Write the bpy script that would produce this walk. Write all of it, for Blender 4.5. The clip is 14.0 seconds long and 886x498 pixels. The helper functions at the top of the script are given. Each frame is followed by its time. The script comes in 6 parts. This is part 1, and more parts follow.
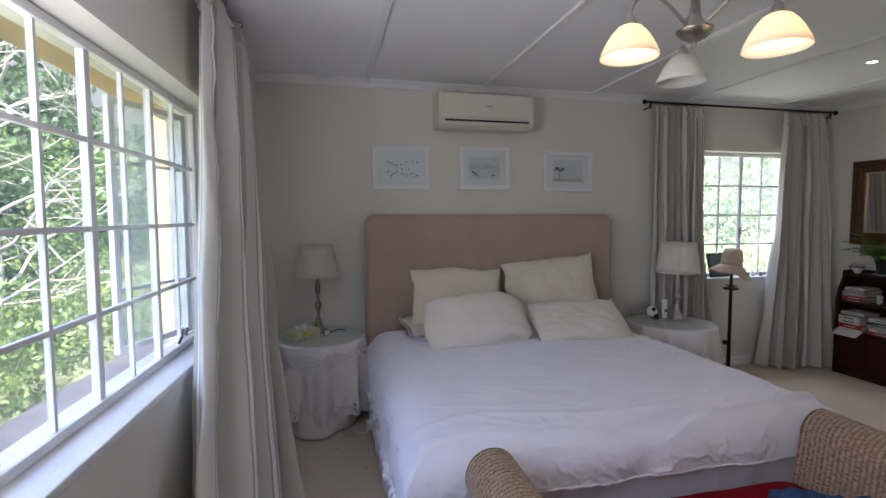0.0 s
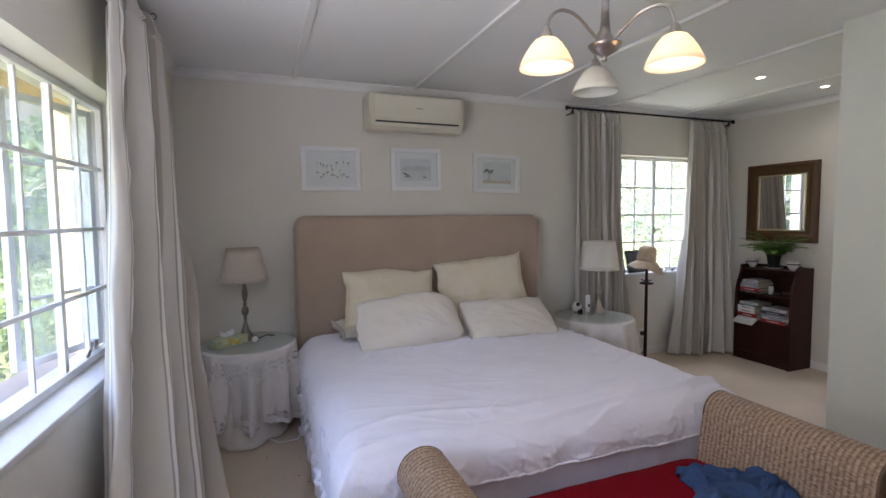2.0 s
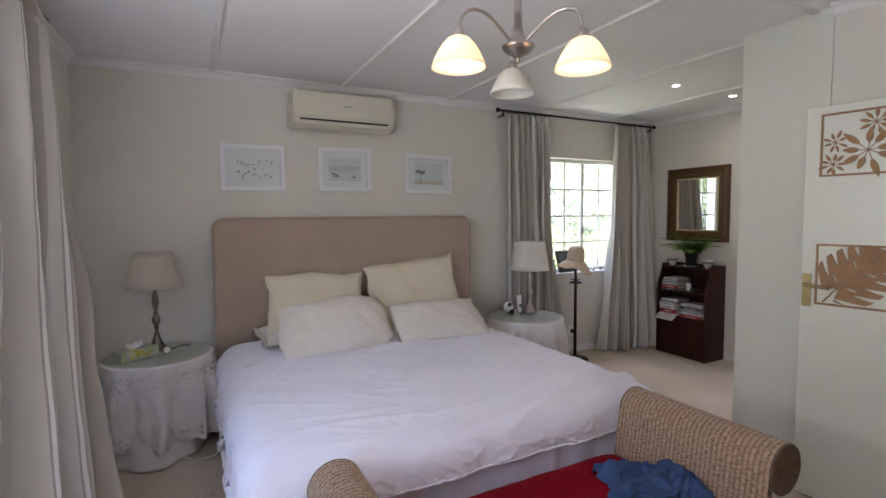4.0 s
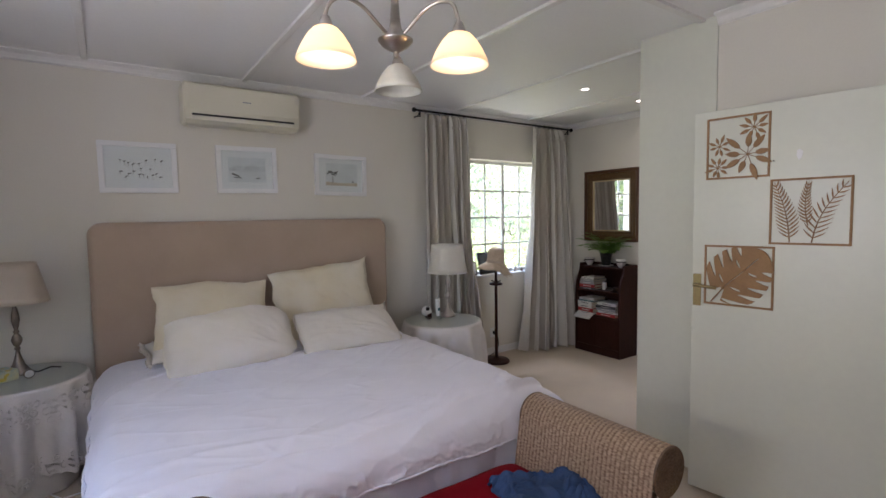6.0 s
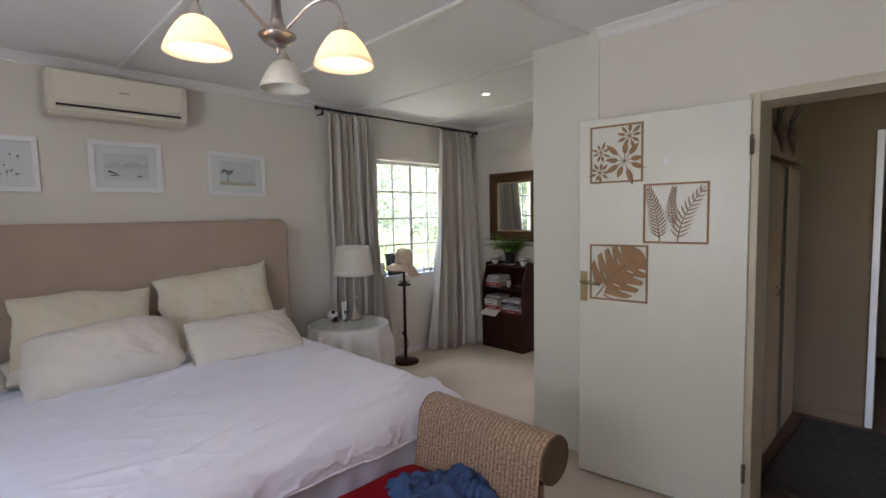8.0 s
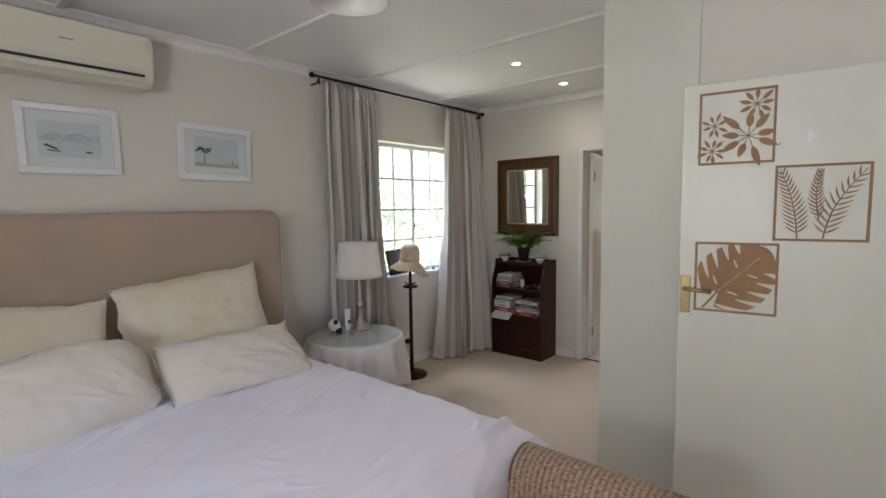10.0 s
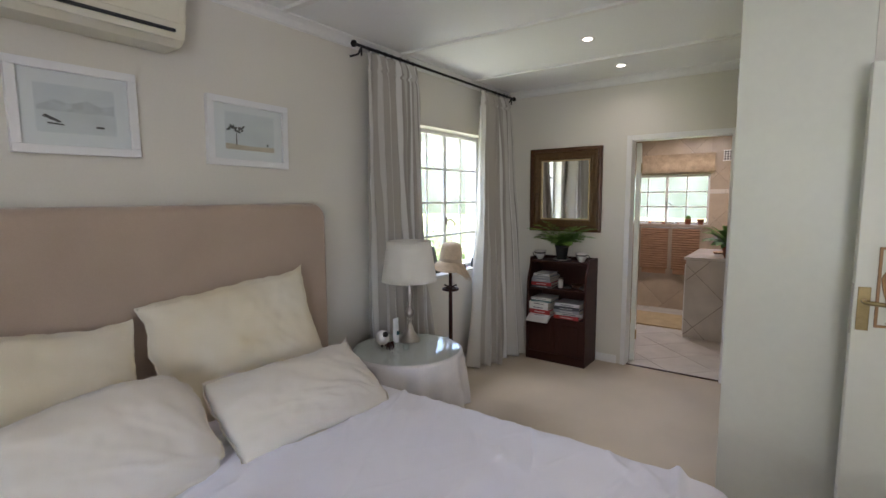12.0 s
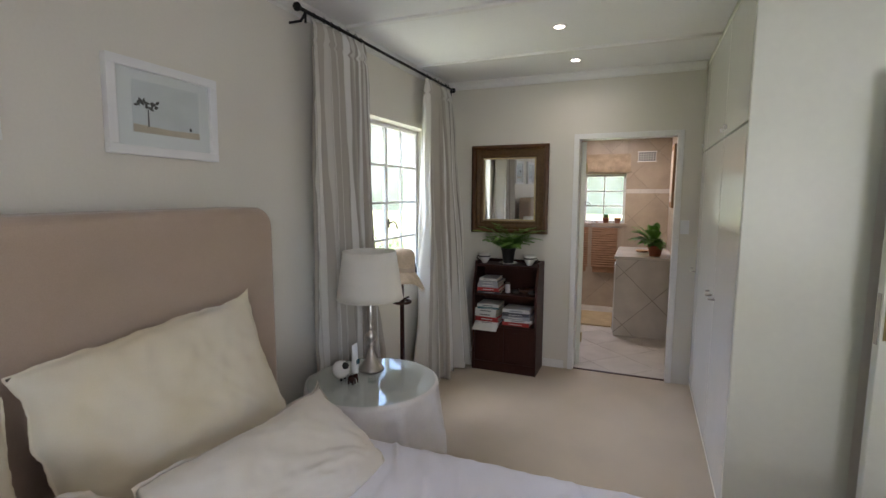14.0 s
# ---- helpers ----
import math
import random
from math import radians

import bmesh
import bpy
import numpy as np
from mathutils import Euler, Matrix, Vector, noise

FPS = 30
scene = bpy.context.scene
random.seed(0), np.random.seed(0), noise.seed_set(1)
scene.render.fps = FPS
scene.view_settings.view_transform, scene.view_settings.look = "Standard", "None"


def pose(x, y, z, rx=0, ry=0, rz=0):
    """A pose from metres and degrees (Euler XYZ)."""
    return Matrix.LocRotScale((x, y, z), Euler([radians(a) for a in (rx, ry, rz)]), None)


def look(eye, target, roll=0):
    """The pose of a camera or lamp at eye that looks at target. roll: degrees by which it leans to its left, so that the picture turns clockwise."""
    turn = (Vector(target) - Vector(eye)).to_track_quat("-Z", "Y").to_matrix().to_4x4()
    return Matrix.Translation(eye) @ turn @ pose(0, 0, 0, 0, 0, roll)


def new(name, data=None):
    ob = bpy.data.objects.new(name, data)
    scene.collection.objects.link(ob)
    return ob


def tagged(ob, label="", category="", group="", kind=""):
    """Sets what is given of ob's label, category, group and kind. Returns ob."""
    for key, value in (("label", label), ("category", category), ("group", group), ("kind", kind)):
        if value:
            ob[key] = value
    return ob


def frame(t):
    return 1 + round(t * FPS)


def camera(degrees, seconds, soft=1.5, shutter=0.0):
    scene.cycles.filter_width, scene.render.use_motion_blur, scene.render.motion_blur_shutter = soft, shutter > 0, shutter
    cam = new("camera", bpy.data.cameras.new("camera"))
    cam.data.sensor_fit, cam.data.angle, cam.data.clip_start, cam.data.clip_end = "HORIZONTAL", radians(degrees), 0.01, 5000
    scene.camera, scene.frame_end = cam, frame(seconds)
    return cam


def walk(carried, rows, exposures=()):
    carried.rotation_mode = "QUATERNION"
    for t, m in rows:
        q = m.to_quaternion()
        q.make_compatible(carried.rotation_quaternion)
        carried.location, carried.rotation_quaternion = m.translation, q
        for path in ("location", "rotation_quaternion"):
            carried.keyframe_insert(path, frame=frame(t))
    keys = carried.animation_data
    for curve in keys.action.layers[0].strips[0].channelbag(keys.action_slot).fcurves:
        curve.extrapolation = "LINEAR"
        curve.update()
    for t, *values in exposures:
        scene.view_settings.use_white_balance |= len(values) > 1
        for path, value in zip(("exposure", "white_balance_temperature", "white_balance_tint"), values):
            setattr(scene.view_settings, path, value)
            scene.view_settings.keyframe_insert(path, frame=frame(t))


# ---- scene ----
cam = camera(85.4, 14.0)
PATH = [
    (0, (0.2, 0.254, 1.487), (0.658, 2.196, 1.355), -0.2),
    (0.5, (0.203, 0.245, 1.493), (0.722, 2.172, 1.358), -0.3),
    (1, (0.211, 0.238, 1.495), (0.793, 2.147, 1.36), -0.3),
    (1.5, (0.212, 0.231, 1.498), (0.859, 2.118, 1.363), -0.4),
    (2, (0.219, 0.221, 1.497), (0.932, 2.086, 1.363), -0.5),
    (2.5, (0.227, 0.216, 1.495), (0.995, 2.058, 1.36), -0.5),
    (3, (0.24, 0.217, 1.495), (1.068, 2.033, 1.36), -0.5),
    (5.5, (0.559, 0.238, 1.513), (1.624, 1.926, 1.381), -0.8),
    (6, (0.6, 0.217, 1.515), (1.731, 1.861, 1.381), -0.9),
    (6.5, (0.619, 0.193, 1.519), (1.819, 1.787, 1.383), -0.9),
    (7, (0.634, 0.161, 1.522), (1.91, 1.695, 1.383), -1.0),
    (7.5, (0.658, 0.142, 1.526), (2.0, 1.618, 1.385), -1.0),
    (7.7, (0.666, 0.137, 1.525), (2.031, 1.592, 1.385), -1.0),
    (10, (0.791, 0.983, 1.517), (2.308, 2.275, 1.343), -0.8),
    (10.5, (0.826, 1.197, 1.527), (2.352, 2.477, 1.34), -0.7),
    (11, (0.773, 1.435, 1.524), (2.33, 2.676, 1.332), -0.7),
    (11.5, (0.711, 1.628, 1.541), (2.293, 2.834, 1.338), -0.5),
    (12, (0.735, 1.8, 1.54), (2.348, 2.964, 1.328), -0.3),
    (12.5, (0.811, 1.968, 1.552), (2.465, 3.07, 1.334), -0.2),
    (13, (0.868, 2.125, 1.557), (2.586, 3.124, 1.334), -0.1),
    (13.5, (0.885, 2.296, 1.566), (2.665, 3.179, 1.341), -0.1),
    (14, (0.89, 2.427, 1.574), (2.724, 3.191, 1.343), 0.1),
]
walk(cam, [(t, look(eye, target, roll)) for t, eye, target, roll in PATH], [(0.0, 3.58, 6200, 25), (1.5, 3.84, 6320, 25), (3.0, 4.04, 6400, 26), (7.5, 3.88, 6500, 25), (10.0, 4.14, 6480, 23), (14.0, 4.08, 6480, 21)])

# ---- light ----
world = bpy.data.worlds.new("world")
scene.world = world
world.use_nodes = True
wn = world.node_tree
sky = wn.nodes.new("ShaderNodeTexSky")
sky.sky_type, sky.sun_disc = "NISHITA", False
sky.sun_elevation, sky.sun_rotation = radians(55), radians(183)
wn.links.new(sky.outputs[0], wn.nodes["Background"].inputs[0])
wn.nodes["Background"].inputs[1].default_value = 0.15


def lamp(name, kind, m, energy, colour, **more):
    data = bpy.data.lights.new(name, kind)
    data.energy, data.color = energy, colour
    for key, value in more.items():
        if key == "size":
            data.size = value
        elif key == "size_y":
            data.shape, data.size_y = "RECTANGLE", value
        elif key == "angle":
            data.angle = value
        elif key == "radius":
            data.shadow_soft_size = value
        elif key == "spot":
            data.spot_size, data.spot_blend = value, 1.0
    ob = new(name, data)
    ob.matrix_world = m
    return ob


# high sun from the south, along the west wall, so that none of it falls in through the windows
lamp("sun", "SUN", look((-0.5, -9.8, 14), (0, 0, 0)), 3.4, (1, 0.95, 0.87), angle=radians(0.6))
WEST = pose(-0.335, 4.2, 0, 0, 0, -3)
# lamp added for daylight in the west window part behind the walker, aimed up
lamp("window_light", "AREA", WEST @ pose(-0.09, -3.25, 1.45, 0, -148, 0), 2.9, (0.86, 0.91, 0.97), size=1.1, size_y=0.8)

# lamps added unseen outside the north window, below and above, for garden and sky
lamp("garden_light", "AREA", look((4.25, 4.95, 0.38), (4.2, 3.3, 1.7)), 2.3, (0.93, 1.0, 0.78), size=1.6, size_y=0.8)
lamp("north_sky_light", "AREA", look((4.25, 5.05, 2.62), (4.2, 3.2, 0.5)), 3.2, (0.93, 0.98, 1.0), size=1.1, size_y=0.6)

# ---- materials ----


def node_mat(name):
    m = bpy.data.materials.new(name)
    m.use_nodes = True
    nt = m.node_tree
    return m, nt, nt.nodes["Principled BSDF"]


def mat(name, col, rough=0.6, metal=0.0, var=0.10, scale=6.0, bump=0.08, fine=180.0, col2=None, spec=0.5, sheen=0.0, per=0.0, stretch=(1, 1, 1)):
    """Colour with stains at two scales, fine relief, and a little change from object to object."""
    m, nt, b = node_mat(name)
    co = nt.nodes.new("ShaderNodeTexCoord")
    mp = nt.nodes.new("ShaderNodeMapping")
    mp.inputs["Scale"].default_value = stretch
    nt.links.new(co.outputs["Object"], mp.inputs[0])
    n1, n2 = nt.nodes.new("ShaderNodeTexNoise"), nt.nodes.new("ShaderNodeTexNoise")
    n1.inputs["Scale"].default_value, n1.inputs["Detail"].default_value = scale, 5
    n2.inputs["Scale"].default_value, n2.inputs["Detail"].default_value = fine, 2
    for n in (n1, n2):
        nt.links.new(mp.outputs[0], n.inputs["Vector"])
    ramp = nt.nodes.new("ShaderNodeValToRGB")
    c2 = col2 or tuple(c * (1 - 2 * var) for c in col)
    ramp.color_ramp.elements[0].position, ramp.color_ramp.elements[1].position = 0.3, 0.7
    ramp.color_ramp.elements[0].color, ramp.color_ramp.elements[1].color = (*c2, 1), (*col, 1)
    nt.links.new(n1.outputs[0], ramp.inputs[0])
    out = ramp.outputs[0]
    mix = nt.nodes.new("ShaderNodeMix")
    mix.data_type, mix.blend_type = "RGBA", "MULTIPLY"
    mix.inputs[0].default_value = min(1.0, var * 3)
    nt.links.new(out, mix.inputs[6])
    nt.links.new(n2.outputs[0], mix.inputs[7])
    gain = nt.nodes.new("ShaderNodeHueSaturation")
    gain.inputs["Value"].default_value = 1 + var * 1.4
    nt.links.new(mix.outputs[2], gain.inputs["Color"])
    out = gain.outputs[0]
    if per:
        info = nt.nodes.new("ShaderNodeObjectInfo")
        mr = nt.nodes.new("ShaderNodeMapRange")
        mr.inputs[3].default_value, mr.inputs[4].default_value = 1 - per, 1 + per
        nt.links.new(info.outputs["Random"], mr.inputs[0])
        hs = nt.nodes.new("ShaderNodeHueSaturation")
        nt.links.new(mr.outputs[0], hs.inputs["Value"])
        nt.links.new(out, hs.inputs["Color"])
        out = hs.outputs[0]
    nt.links.new(out, b.inputs["Base Color"])
    b.inputs["Roughness"].default_value, b.inputs["Metallic"].default_value = rough, metal
    b.inputs["Specular IOR Level"].default_value = spec
    b.inputs["Sheen Weight"].default_value = sheen
    if bump:
        bp = nt.nodes.new("ShaderNodeBump")
        bp.inputs["Strength"].default_value, bp.inputs["Distance"].default_value = bump, 0.004
        nt.links.new(n2.outputs[0], bp.inputs["Height"])
        nt.links.new(bp.outputs[0], b.inputs["Normal"])
    return m


def glow(name, col, strength, base=(0.9, 0.85, 0.75)):
    m, nt, b = node_mat(name)
    b.inputs["Base Color"].default_value = (*base, 1)
    b.inputs["Emission Color"].default_value = (*col, 1)
    b.inputs["Emission Strength"].default_value = strength
    b.inputs["Roughness"].default_value = 0.35
    return m


def pane_mat(name, gloss=0.05, tint=(0.97, 0.98, 0.97), dust=0.0):
    """Clear thin glass with a little gloss, and dust that scatters daylight."""
    m, nt, b = node_mat(name)
    tr, gl, mx = nt.nodes.new("ShaderNodeBsdfTransparent"), nt.nodes.new("ShaderNodeBsdfGlossy"), nt.nodes.new("ShaderNodeMixShader")
    tr.inputs[0].default_value = (*tint, 1)
    gl.inputs["Roughness"].default_value = 0.02
    mx.inputs[0].default_value = gloss
    nt.links.new(tr.outputs[0], mx.inputs[1])
    nt.links.new(gl.outputs[0], mx.inputs[2])
    out = mx
    if dust:
        tl, m2 = nt.nodes.new("ShaderNodeBsdfTranslucent"), nt.nodes.new("ShaderNodeMixShader")
        tl.inputs[0].default_value = (0.9, 0.92, 0.92, 1)
        m2.inputs[0].default_value = dust
        nt.links.new(mx.outputs[0], m2.inputs[1])
        nt.links.new(tl.outputs[0], m2.inputs[2])
        out = m2
    nt.links.new(out.outputs[0], nt.nodes["Material Output"].inputs[0])
    return m


def stripe_mat(name, cols, count, rough=0.55, sheen=0.3):
    """Woven stripes that run along the cloth, by its own width coordinate."""
    m, nt, b = node_mat(name)
    uv = nt.nodes.new("ShaderNodeUVMap")
    uv.uv_map = "UVMap"
    sep, mul, fr = nt.nodes.new("ShaderNodeSeparateXYZ"), nt.nodes.new("ShaderNodeMath"), nt.nodes.new("ShaderNodeMath")
    mul.operation, fr.operation = "MULTIPLY", "FRACT"
    mul.inputs[1].default_value = count
    nt.links.new(uv.outputs[0], sep.inputs[0])
    nt.links.new(sep.outputs[0], mul.inputs[0])
    nt.links.new(mul.outputs[0], fr.inputs[0])
    ramp = nt.nodes.new("ShaderNodeValToRGB")
    els = ramp.color_ramp.elements
    els[0].position, els[0].color = 0, (*cols[0], 1)
    els[1].position, els[1].color = 0.36, (*cols[0], 1)
    for p, c in ((0.375, cols[1]), (0.405, cols[1]), (0.42, cols[2]), (0.50, cols[2]), (0.515, cols[1]), (0.545, cols[1]), (0.57, cols[3]), (0.96, cols[3])):
        e = els.new(p)
        e.color = (*c, 1)
    nt.links.new(fr.outputs[0], ramp.inputs[0])
    n = nt.nodes.new("ShaderNodeTexNoise")
    n.inputs["Scale"].default_value = 260
    co = nt.nodes.new("ShaderNodeTexCoord")
    nt.links.new(co.outputs["Object"], n.inputs["Vector"])
    bp = nt.nodes.new("ShaderNodeBump")
    bp.inputs["Strength"].default_value, bp.inputs["Distance"].default_value = 0.15, 0.003
    nt.links.new(n.outputs[0], bp.inputs["Height"])
    nt.links.new(bp.outputs[0], b.inputs["Normal"])
    nt.links.new(ramp.outputs[0], b.inputs["Base Color"])
    b.inputs["Roughness"].default_value, b.inputs["Sheen Weight"].default_value = rough, sheen
    return m


M_WALL = mat("wall_paint", (0.76, 0.725, 0.65), 0.75, var=0.02, scale=1.6, bump=0.10, fine=90)
M_CEIL = mat("ceiling_paint", (0.90, 0.90, 0.895), 0.6, var=0.02, scale=1.2, bump=0.05, fine=60)
M_TRIM = mat("white_gloss_paint", (0.86, 0.85, 0.83), 0.35, var=0.03, scale=4, bump=0.03, fine=50)
M_DOOR = mat("door_enamel", (0.76, 0.77, 0.68), 0.36, var=0.02, scale=2.5, bump=0.04, fine=30)
M_CUPBOARD = mat("cupboard_gloss", (0.80, 0.80, 0.76), 0.2, var=0.02, scale=2.5, bump=0.03, fine=30)
M_STEEL = mat("window_enamel", (0.75, 0.74, 0.74), 0.4, var=0.05, scale=8, bump=0.08, fine=90)
M_SILL = mat("sill_paint", (0.80, 0.80, 0.80), 0.4, var=0.05, scale=5, bump=0.08, fine=60)
M_CARPET = mat("beige_carpet", (0.60, 0.50, 0.38), 0.95, var=0.07, scale=2.2, bump=0.6, fine=420, spec=0.1, sheen=0.2)
M_YELLOW = mat("ochre_plaster", (0.46, 0.33, 0.16), 0.85, var=0.05, scale=5, bump=0.3, fine=60)
M_GLASS = pane_mat("window_glass", 0.05, (0.82, 0.84, 0.83), dust=0.024)
# scatter share veils the view outside in painted-in pale haze
M_GLASS_N = pane_mat("hazed_window_glass", 0.05, (0.93, 0.95, 0.93), dust=0.034)
M_LINEN = mat("white_cotton", (0.86, 0.84, 0.905), 0.85, var=0.02, scale=5, bump=0.12, fine=500, sheen=0.25)
M_VALANCE = mat("lilac_cotton", (0.80, 0.79, 0.90), 0.9, var=0.04, scale=6, bump=0.12, fine=400)
M_PILLOW = mat("aged_cotton", (0.71, 0.65, 0.54), 0.9, var=0.03, scale=2.4, bump=0.12, fine=420, col2=(0.68, 0.57, 0.38), sheen=0.2)
M_PILLOW_W = mat("pale_cotton", (0.70, 0.65, 0.595), 0.9, var=0.02, scale=2.2, bump=0.12, fine=420, col2=(0.69, 0.615, 0.50), sheen=0.2)
M_SUEDE = mat("taupe_suede", (0.43, 0.325, 0.25), 0.95, var=0.05, scale=3.5, bump=0.15, fine=300, spec=0.15, sheen=0.35)
M_LACE = mat("lace_cloth", (0.76, 0.72, 0.69), 0.9, var=0.04, scale=12, bump=0.35, fine=160)
M_TABLEGLASS = pane_mat("table_glass", 0.10, (0.93, 0.96, 0.95))
M_WOOD_D = mat("dark_mahogany", (0.048, 0.014, 0.009), 0.45, spec=0.25, var=0.16, scale=5, bump=0.06, fine=90, stretch=(1, 1, 0.15))
M_WOOD_F = mat("frame_walnut", (0.11, 0.042, 0.014), 0.35, var=0.16, scale=18, bump=0.08, fine=120)
M_GOLD = mat("gilt_slip", (0.62, 0.50, 0.30), 0.4, 0.5, var=0.08, scale=30, bump=0.05)
M_IRON = mat("black_iron", (0.02, 0.018, 0.018), 0.45, 0.6, var=0.1, bump=0.05)
M_NICKEL = mat("brushed_nickel", (0.50, 0.46, 0.42), 0.28, 1.0, var=0.04, scale=30, bump=0.03, fine=300)
M_PEWTER = mat("antique_pewter", (0.25, 0.21, 0.17), 0.32, 0.9, var=0.12, scale=25, bump=0.05)
M_BRASS = mat("worn_brass", (0.44, 0.34, 0.17), 0.3, 1.0, var=0.08, scale=40, bump=0.04)
M_SHADE = mat("linen_shade", (0.66, 0.57, 0.47), 0.9, var=0.04, scale=8, bump=0.2, fine=260)
M_SHADE_R = mat("ivory_shade", (0.86, 0.82, 0.74), 0.9, var=0.03, scale=8, bump=0.2, fine=260)
M_PLASTIC = mat("ivory_plastic", (0.74, 0.70, 0.57), 0.4, var=0.02, scale=3, bump=0.02)
M_BLACK = mat("black_plastic", (0.02, 0.02, 0.02), 0.5, var=0.1, bump=0.03)
M_WHITE = mat("white_lacquer", (0.84, 0.84, 0.84), 0.4, var=0.02, scale=9, bump=0.03)
M_PAPER = mat("print_paper", (0.80, 0.82, 0.84), 0.85, var=0.02, scale=4, bump=0.02)
M_PRINT = mat("print_grey", (0.71, 0.745, 0.775), 0.85, var=0.06, scale=9, bump=0.02)
M_SAND = mat("print_sand", (0.66, 0.58, 0.47), 0.85, var=0.08, scale=14, bump=0.02)
M_INK = mat("print_ink", (0.10, 0.10, 0.10), 0.85, var=0.1, bump=0)
M_FRET = mat("cut_fibreboard", (0.40, 0.23, 0.11), 0.7, var=0.10, scale=14, bump=0.1, fine=160)
M_RED = mat("red_canvas", (0.25, 0.003, 0.010), 0.95, var=0.10, scale=6, bump=0.25, fine=500, spec=0.15)
M_BLUE = mat("blue_towelling", (0.045, 0.10, 0.24), 0.95, var=0.18, scale=9, bump=0.6, fine=260)
M_STRAW = mat("plaited_straw", (0.68, 0.54, 0.39), 0.8, var=0.12, scale=20, bump=0.4, fine=150)
M_FERN = mat("fern_green", (0.17, 0.34, 0.05), 0.55, var=0.2, scale=14, bump=0.05, per=0.2)
M_PLANT = mat("plant_green", (0.14, 0.34, 0.05), 0.4, var=0.2, scale=14, bump=0.05, per=0.2)
M_CHINA = mat("white_china", (0.82, 0.80, 0.76), 0.2, var=0.03, scale=20, bump=0.01)
M_TERRA = mat("terracotta", (0.38, 0.13, 0.06), 0.8, var=0.1, scale=20, bump=0.2)
M_TILE = mat("beige_tile", (0.49, 0.395, 0.30), 0.30, var=0.10, scale=5, bump=0.04, per=0.08, col2=(0.40, 0.315, 0.235))
M_TILE_F = mat("floor_tile", (0.72, 0.67, 0.62), 0.12, var=0.08, scale=5, bump=0.04, per=0.05)
M_GROUT = mat("tile_grout", (0.34, 0.28, 0.22), 0.9, var=0.1, bump=0.2)
M_TOWEL = mat("brown_ribbed_towel", (0.36, 0.20, 0.12), 0.95, var=0.12, scale=10, bump=0.5, fine=300)
M_BLIND = mat("woven_blind", (0.55, 0.42, 0.29), 0.9, var=0.16, scale=14, bump=0.3, fine=120)
M_MIRROR, _nt, _b = node_mat("mirror_silver")
_b.inputs["Base Color"].default_value, _b.inputs["Metallic"].default_value, _b.inputs["Roughness"].default_value = (0.90, 0.91, 0.91, 1), 1.0, 0.01
M_CURTAIN = stripe_mat("striped_silk", ((0.66, 0.63, 0.575), (0.40, 0.365, 0.315), (0.82, 0.80, 0.765), (0.49, 0.445, 0.385)), 6)


def thin(m, amount):
    """Let some light through a cloth."""
    nt = m.node_tree
    b, out = nt.nodes["Principled BSDF"], nt.nodes["Material Output"]
    tl, mx = nt.nodes.new("ShaderNodeBsdfTranslucent"), nt.nodes.new("ShaderNodeMixShader")
    if b.inputs["Base Color"].links:
        nt.links.new(b.inputs["Base Color"].links[0].from_socket, tl.inputs[0])
    mx.inputs[0].default_value = amount
    nt.links.new(b.outputs[0], mx.inputs[1])
    nt.links.new(tl.outputs[0], mx.inputs[2])
    nt.links.new(mx.outputs[0], out.inputs[0])


thin(M_CURTAIN, 0.06)
thin(M_SHADE_R, 0.15)
thin(M_SHADE, 0.15)
M_LIT, _nt, _b = node_mat("lit_alabaster")
_b.inputs["Base Color"].default_value, _b.inputs["Roughness"].default_value = (0.90, 0.83, 0.70, 1), 0.4
_b.inputs["Emission Color"].default_value, _b.inputs["Emission Strength"].default_value = (1.0, 0.78, 0.52, 1), 0.030
_tl, _mx = _nt.nodes.new("ShaderNodeBsdfTranslucent"), _nt.nodes.new("ShaderNodeMixShader")
_tl.inputs[0].default_value, _mx.inputs[0].default_value = (0.97, 0.83, 0.64, 1), 0.5
_nt.links.new(_b.outputs[0], _mx.inputs[1])
_nt.links.new(_tl.outputs[0], _mx.inputs[2])
_nt.links.new(_mx.outputs[0], _nt.nodes["Material Output"].inputs[0])
M_UNLIT = mat("alabaster", (0.72, 0.71, 0.62), 0.35, var=0.06, scale=12, bump=0.02)
M_BULB = glow("lamp_filament", (1.0, 0.80, 0.50), 0.22)
M_SPOT = glow("spot_lens", (1.0, 0.93, 0.80), 0.6)
M_BOOK = [mat("book_" + n, c, 0.5, var=0.06, scale=20, bump=0.05) for n, c in (("white", (0.74, 0.73, 0.70)), ("red", (0.42, 0.03, 0.03)), ("grey", (0.33, 0.34, 0.36)), ("dark", (0.06, 0.06, 0.07)), ("cream", (0.64, 0.58, 0.46)), ("teal", (0.05, 0.15, 0.17)))]
# cream darkened: the dimness of the hallway is put into this colour
M_HALL = mat("dimmed_hall_paint", (0.19, 0.137, 0.082), 0.8, var=0.04, scale=2, bump=0.1, fine=90)
M_MAT = mat("grey_doormat", (0.055, 0.047, 0.04), 0.95, var=0.25, scale=18, bump=0.8, fine=160)
M_BONE = mat("old_bone", (0.13, 0.09, 0.058), 0.7, var=0.2, scale=18, bump=0.2)
M_HORN = mat("dark_horn", (0.045, 0.035, 0.028), 0.5, var=0.2, scale=25, bump=0.2)


